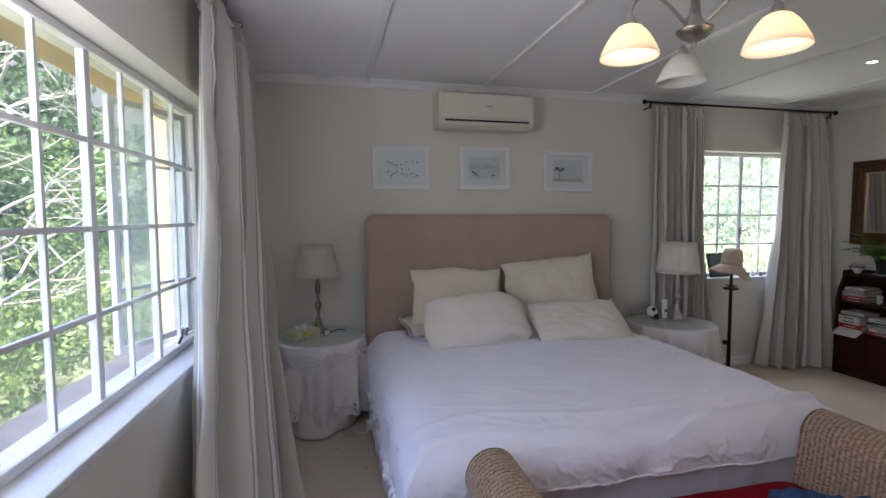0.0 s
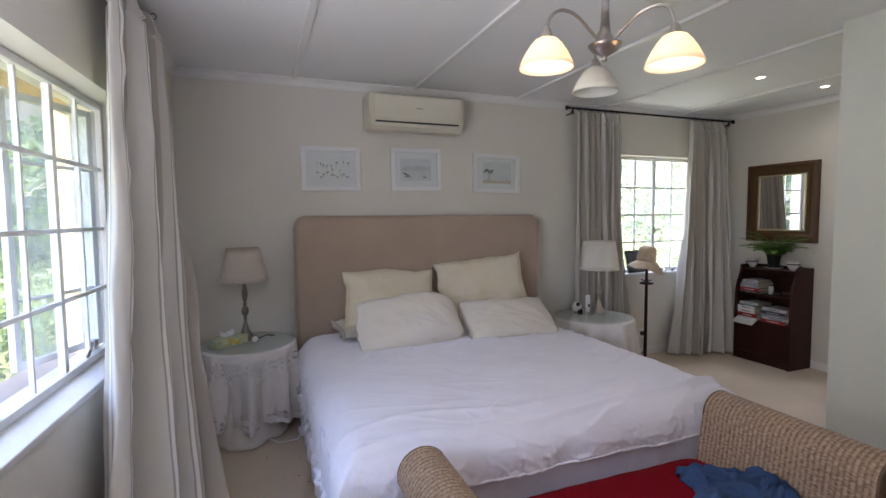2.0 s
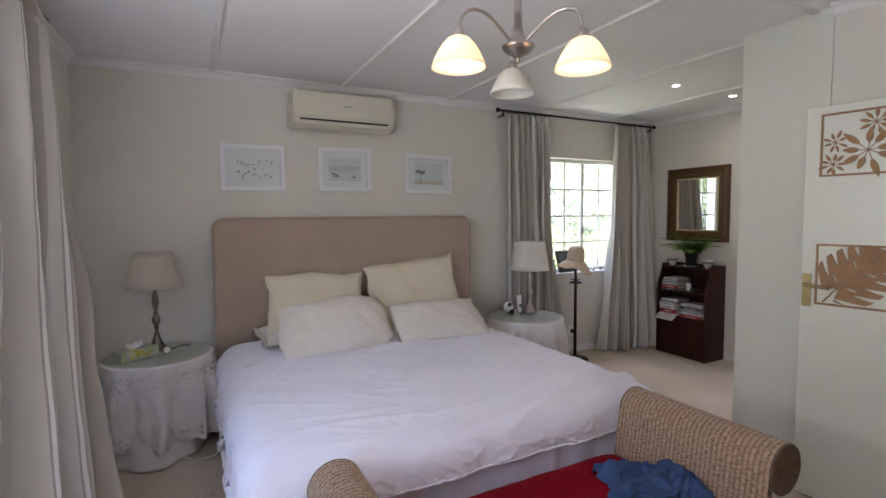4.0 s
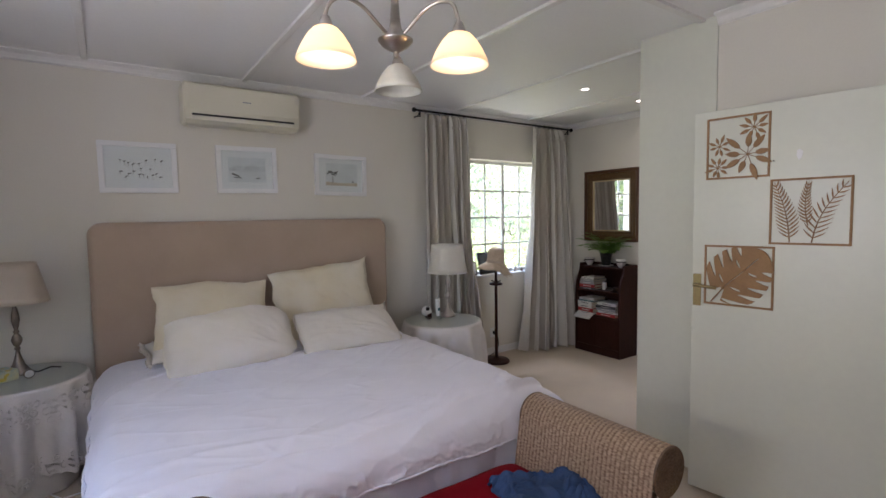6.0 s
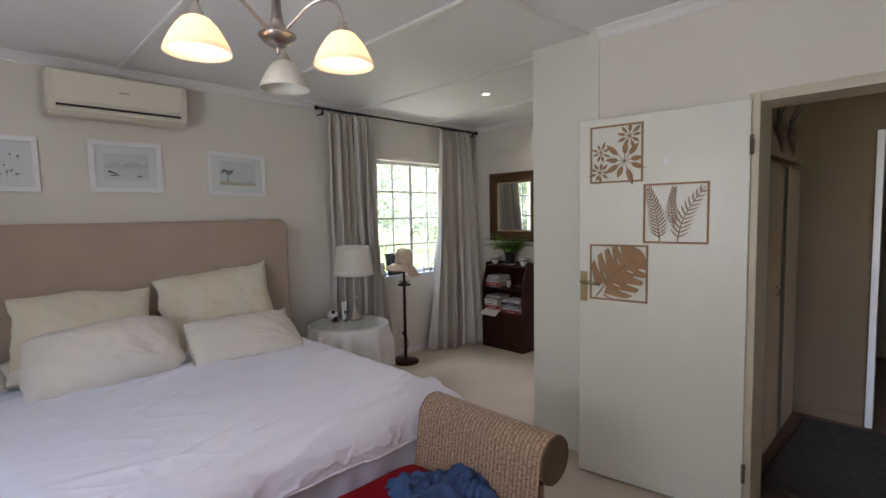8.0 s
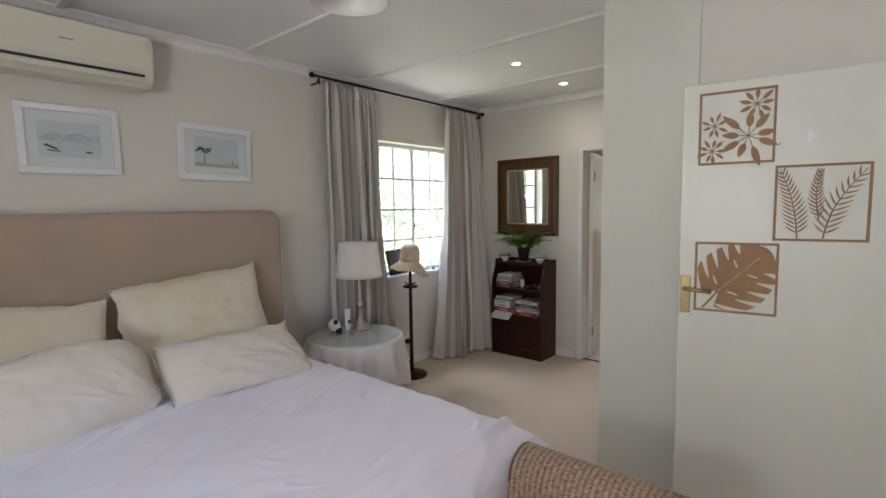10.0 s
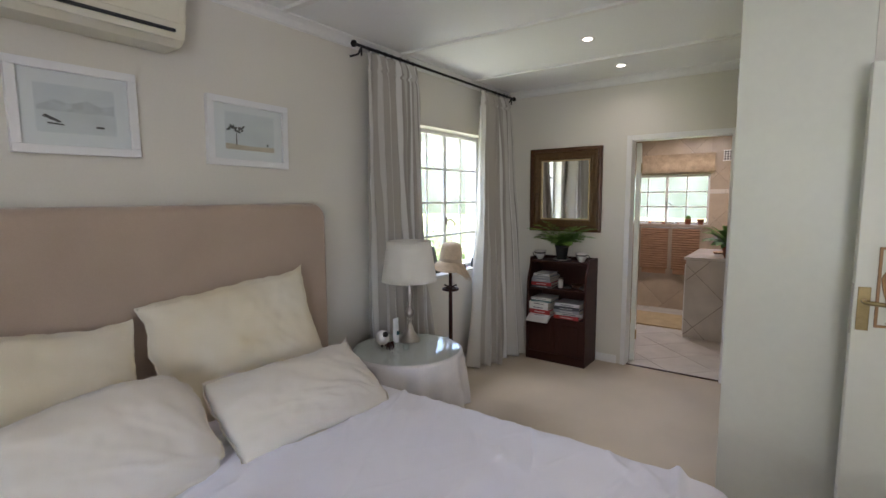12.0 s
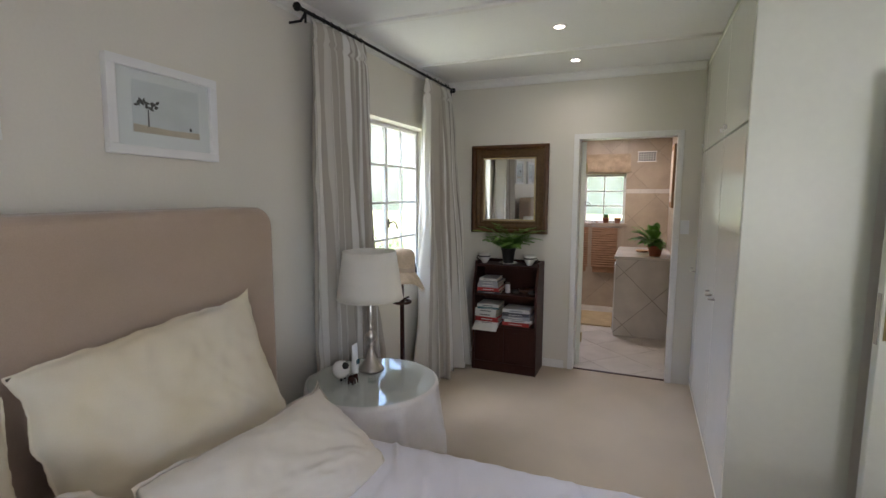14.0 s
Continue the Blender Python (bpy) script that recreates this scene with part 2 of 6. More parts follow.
def wicker_mat():
    """Cane: pale ribs across, thin browner strands between, uneven from strand to strand."""
    m, nt, b = node_mat("woven_cane")
    at = nt.nodes.new("ShaderNodeUVMap")
    at.uv_map = "UVMap"
    mp = nt.nodes.new("ShaderNodeMapping")
    mp.inputs["Scale"].default_value = (110, 36, 1)
    w = nt.nodes.new("ShaderNodeTexNoise")
    w.inputs["Scale"].default_value, w.inputs["Detail"].default_value = 1.0, 3
    sep, mul, sn = nt.nodes.new("ShaderNodeSeparateXYZ"), nt.nodes.new("ShaderNodeMath"), nt.nodes.new("ShaderNodeMath")
    mul.operation, sn.operation = "MULTIPLY", "SINE"
    mul.inputs[1].default_value = 34 * 6.28318
    nt.links.new(at.outputs[0], sep.inputs[0])
    nt.links.new(sep.outputs[1], mul.inputs[0])
    nt.links.new(mul.outputs[0], sn.inputs[0])
    add = nt.nodes.new("ShaderNodeMath")
    add.operation = "MULTIPLY_ADD"
    add.inputs[1].default_value = 0.10
    nt.links.new(sn.outputs[0], add.inputs[0])
    nt.links.new(w.outputs[0], add.inputs[2])
    ramp = nt.nodes.new("ShaderNodeValToRGB")
    ramp.color_ramp.elements[0].position, ramp.color_ramp.elements[1].position = 0.28, 0.72
    ramp.color_ramp.elements[0].color, ramp.color_ramp.elements[1].color = (0.16, 0.088, 0.048, 1), (0.50, 0.355, 0.24, 1)
    nt.links.new(at.outputs[0], mp.inputs[0])
    nt.links.new(mp.outputs[0], w.inputs["Vector"])
    nt.links.new(add.outputs[0], ramp.inputs[0])
    nt.links.new(ramp.outputs[0], b.inputs["Base Color"])
    b.inputs["Roughness"].default_value = 0.55
    return m


M_WICKER = wicker_mat()
M_CANE_D = mat("dark_cane", (0.20, 0.12, 0.07), 0.6, var=0.2, scale=40, bump=0.4, fine=120)


def leaf_mat(name, a, c):
    m, nt, b = node_mat(name)
    geo = nt.nodes.new("ShaderNodeNewGeometry")
    ramp = nt.nodes.new("ShaderNodeValToRGB")
    ramp.color_ramp.elements[0].color, ramp.color_ramp.elements[1].color = (*a, 1), (*c, 1)
    nt.links.new(geo.outputs["Random Per Island"], ramp.inputs[0])
    nt.links.new(ramp.outputs[0], b.inputs["Base Color"])
    b.inputs["Roughness"].default_value = 0.5
    tl, mx = nt.nodes.new("ShaderNodeBsdfTranslucent"), nt.nodes.new("ShaderNodeMixShader")
    nt.links.new(ramp.outputs[0], tl.inputs[0])
    mx.inputs[0].default_value = 0.4
    nt.links.new(b.outputs[0], mx.inputs[1])
    nt.links.new(tl.outputs[0], mx.inputs[2])
    nt.links.new(mx.outputs[0], nt.nodes["Material Output"].inputs[0])
    return m


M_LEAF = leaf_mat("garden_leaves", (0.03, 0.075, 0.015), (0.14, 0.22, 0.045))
# darker copy of the leaves, shade put into the greens
M_LEAF_D = leaf_mat("shade_tinted_leaves", (0.018, 0.045, 0.014), (0.06, 0.12, 0.03))
# paled copy for the north hedge: bright haze is mixed into the greens
M_LEAF_H = leaf_mat("haze_tinted_leaves", (0.15, 0.21, 0.08), (0.30, 0.37, 0.17))
# yellower, lighter copy, sunlight put into the greens
M_LEAF_Y = leaf_mat("sun_tinted_leaves", (0.065, 0.115, 0.025), (0.19, 0.25, 0.07))
M_LEAF_N = leaf_mat("hedge_leaves", (0.05, 0.09, 0.02), (0.15, 0.21, 0.05))
M_BARK = mat("pale_bark", (0.40, 0.36, 0.31), 0.9, var=0.2, scale=12, bump=0.5, fine=60)
M_SOIL = mat("dry_lawn", (0.22, 0.24, 0.10), 0.95, var=0.3, scale=3, bump=0.6, fine=40)

# ---- mesh helpers ----


def mesh_of(name, bm, material, smooth=False):
    me = bpy.data.meshes.new(name)
    bmesh.ops.recalc_face_normals(bm, faces=bm.faces[:])
    bm.to_mesh(me)
    bm.free()
    me.materials.append(material)
    if smooth:
        me.polygons.foreach_set("use_smooth", [True] * len(me.polygons))
    return me


def solid(name, bm, material, label="", category="", group="", kind="", m=None, smooth=False):
    ob = new(name, mesh_of(name, bm, material, smooth))
    if m is not None:
        ob.matrix_world = m
    return tagged(ob, label, category, group, kind)


def thing(name, label, category, m, group="", kind=""):
    ob = new(name)
    ob.empty_display_size = 0.1
    ob.matrix_world = m
    return tagged(ob, label, category, group, kind)


def part(name, bm, material, parent, label="", smooth=False, m=None):
    ob = new(name, mesh_of(name, bm, material, smooth))
    ob.parent = parent
    if m is not None:
        ob.matrix_basis = m
    return tagged(ob, label)


def share(name, me, parent, m):
    ob = new(name, me)
    ob.parent = parent
    ob.matrix_basis = m
    return ob


def box(x0, y0, z0, x1, y1, z1, bevel=0.0, bm=None, seg=2):
    own = bmesh.new()
    bmesh.ops.create_cube(own, size=1)
    for v in own.verts:
        v.co = Vector(((x0 + x1) / 2 + v.co.x * (x1 - x0), (y0 + y1) / 2 + v.co.y * (y1 - y0), (z0 + z1) / 2 + v.co.z * (z1 - z0)))
    if bevel:
        bmesh.ops.bevel(own, geom=own.edges[:], offset=bevel, segments=seg, affect="EDGES", profile=0.6)
    return merge(bm, own)


def merge(bm, own):
    if bm is None:
        return own
    me = bpy.data.meshes.new("scratch")
    own.to_mesh(me)
    own.free()
    bm.from_mesh(me)
    bpy.data.meshes.remove(me)
    return bm


def lathe(profile, seg=32, bm=None, at=(0, 0, 0)):
    own = bmesh.new()
    rings = []
    for r, z in profile:
        rings.append([own.verts.new((at[0] + max(r, 1e-4) * math.cos(2 * math.pi * i / seg), at[1] + max(r, 1e-4) * math.sin(2 * math.pi * i / seg), at[2] + z)) for i in range(seg)])
    for a, b in zip(rings, rings[1:]):
        for i in range(seg):
            own.faces.new((a[i], a[(i + 1) % seg], b[(i + 1) % seg], b[i]))
    own.faces.new(rings[0][::-1])
    own.faces.new(rings[-1])
    return merge(bm, own)


def tube(points, radius, seg=8, bm=None):
    """A round rod along points; radius is one number or one for each point."""
    own = bmesh.new()
    pts = [Vector(p) for p in points]
    rad = radius if isinstance(radius, (list, tuple)) else [radius] * len(pts)
    rings, side = [], None
    for i, p in enumerate(pts):
        d = (pts[min(i + 1, len(pts) - 1)] - pts[max(i - 1, 0)]).normalized()
        if side is None:
            side = d.orthogonal().normalized()
        side = (side - d * side.dot(d)).normalized()
        up = d.cross(side)
        rings.append([own.verts.new(p + rad[i] * (side * math.cos(2 * math.pi * k / seg) + up * math.sin(2 * math.pi * k / seg))) for k in range(seg)])
    for a, b in zip(rings, rings[1:]):
        for k in range(seg):
            own.faces.new((a[k], a[(k + 1) % seg], b[(k + 1) % seg], b[k]))
    own.faces.new(rings[0][::-1])
    own.faces.new(rings[-1])
    return merge(bm, own)


def sheet(f, nu, nv, closed=False):
    """A grid surface from f(u, v), u and v from 0 to 1, with its UV map."""
    own = bmesh.new()
    uvl = own.loops.layers.uv.new("UVMap")
    g = [[own.verts.new(f(i / nu, j / nv)) for j in range(nv + 1)] for i in range(nu if closed else nu + 1)]
    for i in range(nu):
        for j in range(nv):
            i2 = (i + 1) % len(g)
            face = own.faces.new((g[i][j], g[i2][j], g[i2][j + 1], g[i][j + 1]))
            for loop, (a, b) in zip(face.loops, ((i, j), (i + 1, j), (i + 1, j + 1), (i, j + 1))):
                loop[uvl].uv = (a / nu, b / nv)
    return own


def thick(ob, t, off=0.0):
    md = ob.modifiers.new("thickness", "SOLIDIFY")
    md.thickness, md.offset = t, off
    return ob


def slab(points, t, bm=None, lift=0.0):
    """A flat outline in the local xz plane, t thick towards -y."""
    own = bmesh.new()
    a = [own.verts.new((x, -lift, z)) for x, z in points]
    b = [own.verts.new((x, -lift - t, z)) for x, z in points]
    own.faces.new(a)
    own.faces.new(b[::-1])
    for i in range(len(a)):
        j = (i + 1) % len(a)
        own.faces.new((a[i], a[j], b[j], b[i]))
    return merge(bm, own)


def fract(p, octaves=3):
    return noise.fractal(Vector(p), 1.0, 2.0, octaves)


# ---- the shell: floors, walls, ceilings ----
NORTH, EAST, CEILING = 4.20, 5.19, 2.58
structure = dict(kind="structure")
solid("floor", box(-0.75, -1.2, -0.12, 5.25, 4.3, 0), M_CARPET, "beige wall-to-wall carpet, slightly soiled", "floor", **structure)
solid("ceiling", box(-0.8, -1.2, CEILING, 5.35, 4.3, CEILING + 0.12), M_CEIL, "white painted board ceiling with cover strips", "ceiling", **structure)


def wall_with_hole(x0, x1, z1, hx0, hx1, hz0, hz1, y0, y1):
    bm = box(x0, y0, -0.1, hx0, y1, z1)
    box(hx1, y0, -0.1, x1, y1, z1, bm=bm)
    if hz0 > -0.1:
        box(hx0, y0, -0.1, hx1, y1, hz0, bm=bm)
    return box(hx0, y0, hz1, hx1, y1, z1, bm=bm)


# north wall: x along the wall
NX0, NX1, NZ0, NZ1 = 3.70, 4.79, 0.86, 2.115
solid("wall_north", wall_with_hole(-0.7, EAST + 0.14, CEILING, NX0, NX1, NZ0, NZ1, NORTH, NORTH + 0.24), M_WALL, "cream painted plaster wall behind the bed", "wall", **structure)
# west wall, three degrees out of square; local x into the room, local y to the north
WY0, WY1, WZ0, WZ1 = -3.68, -1.06, 0.80, 2.075
bm = box(-0.26, -5.2, -0.1, 0, WY0, CEILING)
box(-0.26, WY1, -0.1, 0, 0.25, CEILING, bm=bm)
box(-0.26, WY0, -0.1, 0, WY1, WZ0, bm=bm)
box(-0.26, WY0, WZ1, 0, WY1, CEILING, bm=bm)
solid("wall_west", bm, M_WALL, "cream painted plaster wall with a wide window", "wall", m=WEST, **structure)
solid("wall_south", box(-0.7, -0.95, -0.1, 3.36, -0.80, CEILING), M_WALL, "cream painted plaster wall", "wall", **structure)
# east wall of the passage with the bathroom doorway; built along local x = world y
TURN_E = pose(EAST, 0, 0, 0, 0, 90)
solid("wall_east", wall_with_hole(1.40, NORTH, CEILING, 2.17, 2.985, -0.1, 2.055, -0.13, 0), M_WALL, "cream painted plaster wall with a bathroom doorway", "wall", m=TURN_E, **structure)
# inner wall with the bedroom doorway
INNER = 3.358
TURN_I = pose(INNER, 0, 0, 0, 0, 90)
solid("wall_inner", wall_with_hole(-0.95, 1.5595, CEILING, -0.12, 0.765, -0.1, 2.045, -0.172, 0), M_WALL, "cream painted plaster wall with an open doorway", "wall", m=TURN_I, **structure)


def moulding(name, length, m):
    """A coved cornice along local x, its back to local y = 0, its top at z = 0."""
    prof = ((0, 0), (-0.058, 0), (-0.058, -0.008), (-0.050, -0.012), (-0.030, -0.024), (-0.018, -0.042), (-0.014, -0.052), (0, -0.060))
    own = bmesh.new()
    a = [own.verts.new((0, y, z)) for y, z in prof]
    b = [own.verts.new((length, y, z)) for y, z in prof]
    for i in range(len(prof)):
        j = (i + 1) % len(prof)
        own.faces.new((a[i], a[j], b[j], b[i]))
    own.faces.new(a[::-1])
    own.faces.new(b)
    return solid(name, own, M_TRIM, "white coved plaster cornice", "cornice", m=m, **structure)


moulding("cornice", 5.55, pose(-0.38, NORTH, CEILING))
moulding("cornice", 2.11, pose(EAST, NORTH - 0.06, CEILING, 0, 0, -90))
moulding("cornice", 2.35, pose(INNER, 1.559, CEILING, 0, 0, -90))
moulding("cornice", 4.9, WEST @ pose(0, -4.95, CEILING, 0, 0, 90))
for x in (0.51, 1.483, 2.475, 3.49, 4.477):
    south = 2.02 if x > 3.41 else -0.79
    solid("cover_strip", box(x - 0.020, south, CEILING - 0.017, x + 0.020, NORTH - 0.06, CEILING + 0.002, 0.003), M_TRIM, "white ceiling cover strip", "trim", "ceiling strips", "structure")
solid("cover_strip", box(-0.5, 1.625, CEILING - 0.017, 3.35, 1.663, CEILING + 0.002, 0.003), M_TRIM, "white ceiling cover strip", "trim", "ceiling strips", "structure")
solid("baseboard", box(-0.36, NORTH - 0.014, 0, 4.84, NORTH + 0.001, 0.075, 0.003), M_TRIM, "low white skirting board", "skirting", **structure)
solid("baseboard", box(EAST - 0.014, 3.035, 0, EAST + 0.001, NORTH - 0.016, 0.075, 0.003), M_TRIM, "low white skirting board", "skirting", **structure)
solid("baseboard", box(0, -4.9, 0, 0.014, -0.03, 0.075, 0.003), M_TRIM, "low white skirting board", "skirting", m=WEST, **structure)

# ---- windows ----


def steel_window(name, cols, rows, w, h, thick_at, m, label, glass=M_GLASS_N):
    """Small-paned steel window in the local xz plane, origin at its lower left corner."""
    win = thing(name, label, "window", m, kind="structure")
    t = 0.030
    bm = box(-t, -0.022, -t, 0, 0.022, h + t, 0.003)
    box(w, -0.022, -t, w + t, 0.022, h + t, 0.003, bm)
    box(0.0005, -0.021, -t, w - 0.0005, 0.021, 0, 0.003, bm)
    box(0.0005, -0.021, h, w - 0.0005, 0.021, h + t, 0.003, bm)
    part("window_frame", bm, M_STEEL, win)
    for i in range(1, cols):
        r, q = (0.017, 0.013) if i in thick_at else (0.0075, 0.009)
        part("glazing_bar", box(i * w / cols - r, -q, 0.0005, i * w / cols + r, q, h - 0.0005, 0.002), M_STEEL, win)
    for j in range(1, rows):
        part("glazing_bar", box(0.0005, -0.0115, j * h / rows - 0.009, w - 0.0005, 0.007, j * h / rows + 0.009, 0.002), M_STEEL, win)
    pm = mesh_of("pane", box(0.006, -0.0015, 0.006, w / cols - 0.006, 0.0015, h / rows - 0.006), glass)
    for i in range(cols):
        for j in range(rows):
            share("pane", pm, win, pose(i * w / cols, 0.003, j * h / rows)).visible_shadow = False
    return win


def latch(win, x, z, flip=1):
    bm = box(x - 0.008, -0.034, z - 0.035, x + 0.008, -0.018, z + 0.035, 0.003)
    tube([(x, -0.036, z), (x + flip * 0.03, -0.055, z + 0.018), (x + flip * 0.07, -0.060, z - 0.012), (x + flip * 0.085, -0.058, z - 0.05)], 0.007, 8, bm)
    part("latch", bm, M_PEWTER, win, "dark metal casement latch", True)


W_WIN = WEST @ pose(-0.135, WY0 + 0.035, 0.865, 0, 0, 90)
win_w = steel_window("window_1", 10, 4, WY1 - WY0 - 0.07, 1.175, (2, 4, 6, 8), W_WIN, "wide white steel small-paned window, one sash open", M_GLASS)
# open sash, hinged at the north end and swung outwards
sw, sh = 2 * (WY1 - WY0 - 0.07) / 10 - 0.03, 1.16
sash = new("sash")
sash.parent = win_w
sash.matrix_basis = pose(WY1 - WY0 - 0.075, 0.03, 0.005, 0, 0, -20)
tagged(sash, "open outward-hung steel sash")
bm = box(-sw, -0.014, 0, -sw + 0.03, 0.014, sh, 0.003)
box(-0.03, -0.014, 0, 0, 0.014, sh, 0.003, bm)
box(-sw + 0.03, -0.014, 0, -0.03, 0.014, 0.03, 0.003, bm)
box(-sw + 0.03, -0.014, sh - 0.03, -0.03, 0.014, sh, 0.003, bm)
box(-sw / 2 - 0.008, -0.01, 0.03, -sw / 2 + 0.008, 0.01, sh - 0.03, 0.002, bm)
for j in (1, 2, 3):
    box(-sw + 0.03, -0.009, j * sh / 4 - 0.008, -0.03, 0.009, j * sh / 4 + 0.008, 0.002, bm)
part("sash_frame", bm, M_STEEL, sash)
part("sash_pane", box(-sw + 0.03, -0.002, 0.03, -0.03, 0.002, sh - 0.03), pane_mat("hazy_glass", 0.10, (0.9, 0.92, 0.9), 0.10), sash).visible_shadow = False
bm = tube([(2.2, -0.03, 0.022), (2.34, 0.0, 0.028), (2.50, 0.05, 0.02)], 0.007, 8)
tube([(2.36, -0.012, 0.02), (2.36, -0.012, 0.06)], 0.009, 8, bm)
part("casement_stay", bm, M_PEWTER, win_w, "dark metal casement stay", True)
solid("window_sill", box(-0.26, WY0 + 0.003, WZ0 - 0.001, 0.006, WY1 - 0.003, WZ0 + 0.028, 0.006), M_SILL, "white painted window sill with a hairline crack", "sill", m=WEST, **structure)

win_n = steel_window("window_2", 4, 4, NX1 - NX0 - 0.07, 1.165, (2,), pose(NX0 + 0.035, NORTH + 0.12, 0.915), "white steel small-paned window between striped curtains")
latch(win_n, 0.51, 0.42)
solid("window_sill", box(NX0 + 0.003, NORTH - 0.012, NZ0 - 0.001, NX1 - 0.003, NORTH + 0.235, NZ0 + 0.022, 0.005), M_SILL, "white painted window sill", "sill", **structure)

# ---- doorways, doors and cupboards ----


def door_frame(name, y0, y1, h, x, depth, face, m_label, w=0.045, paint=M_TRIM):
    f = thing(name, m_label, "door frame", pose(x, 0, 0), kind="structure")
    part("jamb", box(-face, y0 - w, 0, depth, y0, h + w, 0.004), paint, f)
    part("jamb", box(-face, y1, 0, depth, y1 + w, h + w, 0.004), paint, f)
    part("head", box(-face, y0 + 0.0005, h, depth, y1 - 0.0005, h + w, 0.004), paint, f)
    return f


door_frame("door_frame_bath", 2.20, 2.955, 2.03, EAST, 0.125, 0.014, "white painted timber bathroom door frame")
door_frame("door_frame_bedroom", -0.09, 0.735, 2.02, INNER, 0.167, 0.055, "cream painted steel bedroom door frame", 0.045, mat("cream_enamel", (0.60, 0.55, 0.42), 0.4, var=0.03, scale=4, bump=0.03, fine=50))
solid("threshold_strip", box(EAST + 0.02, 2.203, 0, EAST + 0.05, 2.952, 0.006, 0.002), M_WOOD_D, "dark threshold strip between carpet and tiles", "threshold", **structure)

# bathroom door, folded back into the bathroom
bd = thing("door_1", "white painted bathroom door standing open", "door", pose(EAST + 0.13, 2.95, 0, 0, 0, 13), kind="structure")
part("leaf", box(0.0, -0.04, 0.012, 0.74, 0.0, 2.02, 0.004), M_DOOR, bd)
part("hinge", tube([(0.0, -0.046, 1.75), (0.0, -0.046, 1.84)], 0.007), M_BRASS, bd)
part("hinge", tube([(0.0, -0.046, 0.22), (0.0, -0.046, 0.31)], 0.007), M_BRASS, bd)

# bedroom door, folded back along the inner wall; local x from hinge to lock edge, local -y into the room
HINGE = Vector((3.283, 0.762, 0))
LEAF = Matrix.Translation(HINGE) @ pose(0, 0, 0, 0, 0, 98.4)
door = thing("door_2", "off-white flush bedroom door folded back open", "door", LEAF, kind="structure")
part("leaf", box(0.004, -0.04, 0.012, 0.826, 0.0, 2.035, 0.004), M_DOOR, door)
for z in (0.2, 1.78):
    part("hinge", tube([(0, 0.006, z), (0, 0.006, z + 0.09)], 0.008), M_PEWTER, door)
part("lock_edge", box(0.826, -0.031, 1.0, 0.8285, -0.009, 1.2, 0.0008), M_NICKEL, door, "steel lock faceplate")
hd = part("handle_plate", box(0.776, 0.0, 1.02, 0.816, 0.006, 1.19, 0.003), M_BRASS, door, "worn brass lever handle plate")
bm = tube([(0.797, 0.004, 1.135), (0.797, 0.045, 1.135), (0.785, 0.05, 1.135), (0.690, 0.05, 1.128)], 0.0085, 10)
part("lever", bm, M_BRASS, hd, "", True)

ART = Matrix.Translation(HINGE) @ pose(0, 0, 0, 0, 0, 98.4) @ pose(0, 0.001, 0, 0, 0, 180)


def blade(base, ang, length, width, curve=0.0, blunt=False):
    """Outline of a leaf from its base, in the plane, pointing along ang degrees."""
    a = radians(ang)
    d, n = (math.cos(a), math.sin(a)), (-math.sin(a), math.cos(a))
    up, dn = [], []
    for i in range(9):
        t = i / 8
        w = width * 0.5 * math.sin(math.pi * min(1, t ** 0.8)) ** 0.8 if 0 < t < 1 else 0.0006
        if blunt:
            w = width * 0.5 * (0.55 + 0.45 * math.sin(min(1, t / 0.7) * math.pi / 2)) * (1 - t ** 5) ** 0.5 + 0.0006
        c = curve * t * t
        up.append((base[0] + d[0] * length * t + n[0] * (w + c), base[1] + d[1] * length * t + n[1] * (w + c)))
        dn.append((base[0] + d[0] * length * t + n[0] * (c - w), base[1] + d[1] * length * t + n[1] * (c - w)))
    return up + dn[::-1]


def fret_frame(s1, s0, z0, z1, label):
    """A square fretwork panel hung on the door, between two places along it."""
    p = thing("fretwork_panel", label, "wall art", ART @ pose(-s1, 0, z0), "fretwork panels on the door")
    w, h, b, t = s1 - s0, z1 - z0, 0.0095, 0.006
    bm = slab([(0, 0), (w, 0), (w, b), (0, b)], t)
    slab([(0, h - b), (w, h - b), (w, h), (0, h)], t, bm)
    slab([(0, b), (b, b), (b, h - b), (0, h - b)], t, bm)
    slab([(w - b, b), (w, b), (w, h - b), (w - b, h - b)], t, bm)
    part("frame", bm, M_FRET, p)
    return p, w, h


p, w, h = fret_frame(0.761, 0.480, 1.684, 1.994, "brown cut-out panel of star-shaped flowers")
rng = random.Random(4)
for cx, cz, rr, n, turn in ((0.186, 0.115, 0.118, 9, 12), (0.212, 0.244, 0.070, 9, 5), (0.060, 0.165, 0.054, 8, 20), (0.054, 0.058, 0.060, 9, 0)):
    bm = bmesh.new()
    for k in range(n):
        ang = 360 * k / n + turn + rng.uniform(-6, 6)
        ca, sa = math.cos(radians(ang)), math.sin(radians(ang))
        ln = rr * rng.uniform(0.88, 1.12) * (1.0 if k % 2 else 0.86)
        tube([(cx, -0.003, cz), (cx + ca * ln * 0.45, -0.003, cz + sa * ln * 0.45)], 0.0017, 5, bm)
        slab(blade((cx + ca * ln * 0.36, cz + sa * ln * 0.36), ang, ln * 0.68, rr * 0.23), 0.006, bm, 0.0005 + 0.0003 * k)
    part("flower", bm, M_FRET, p)
p, w, h = fret_frame(0.476, 0.168, 1.358, 1.668, "brown cut-out panel of three fern fronds")
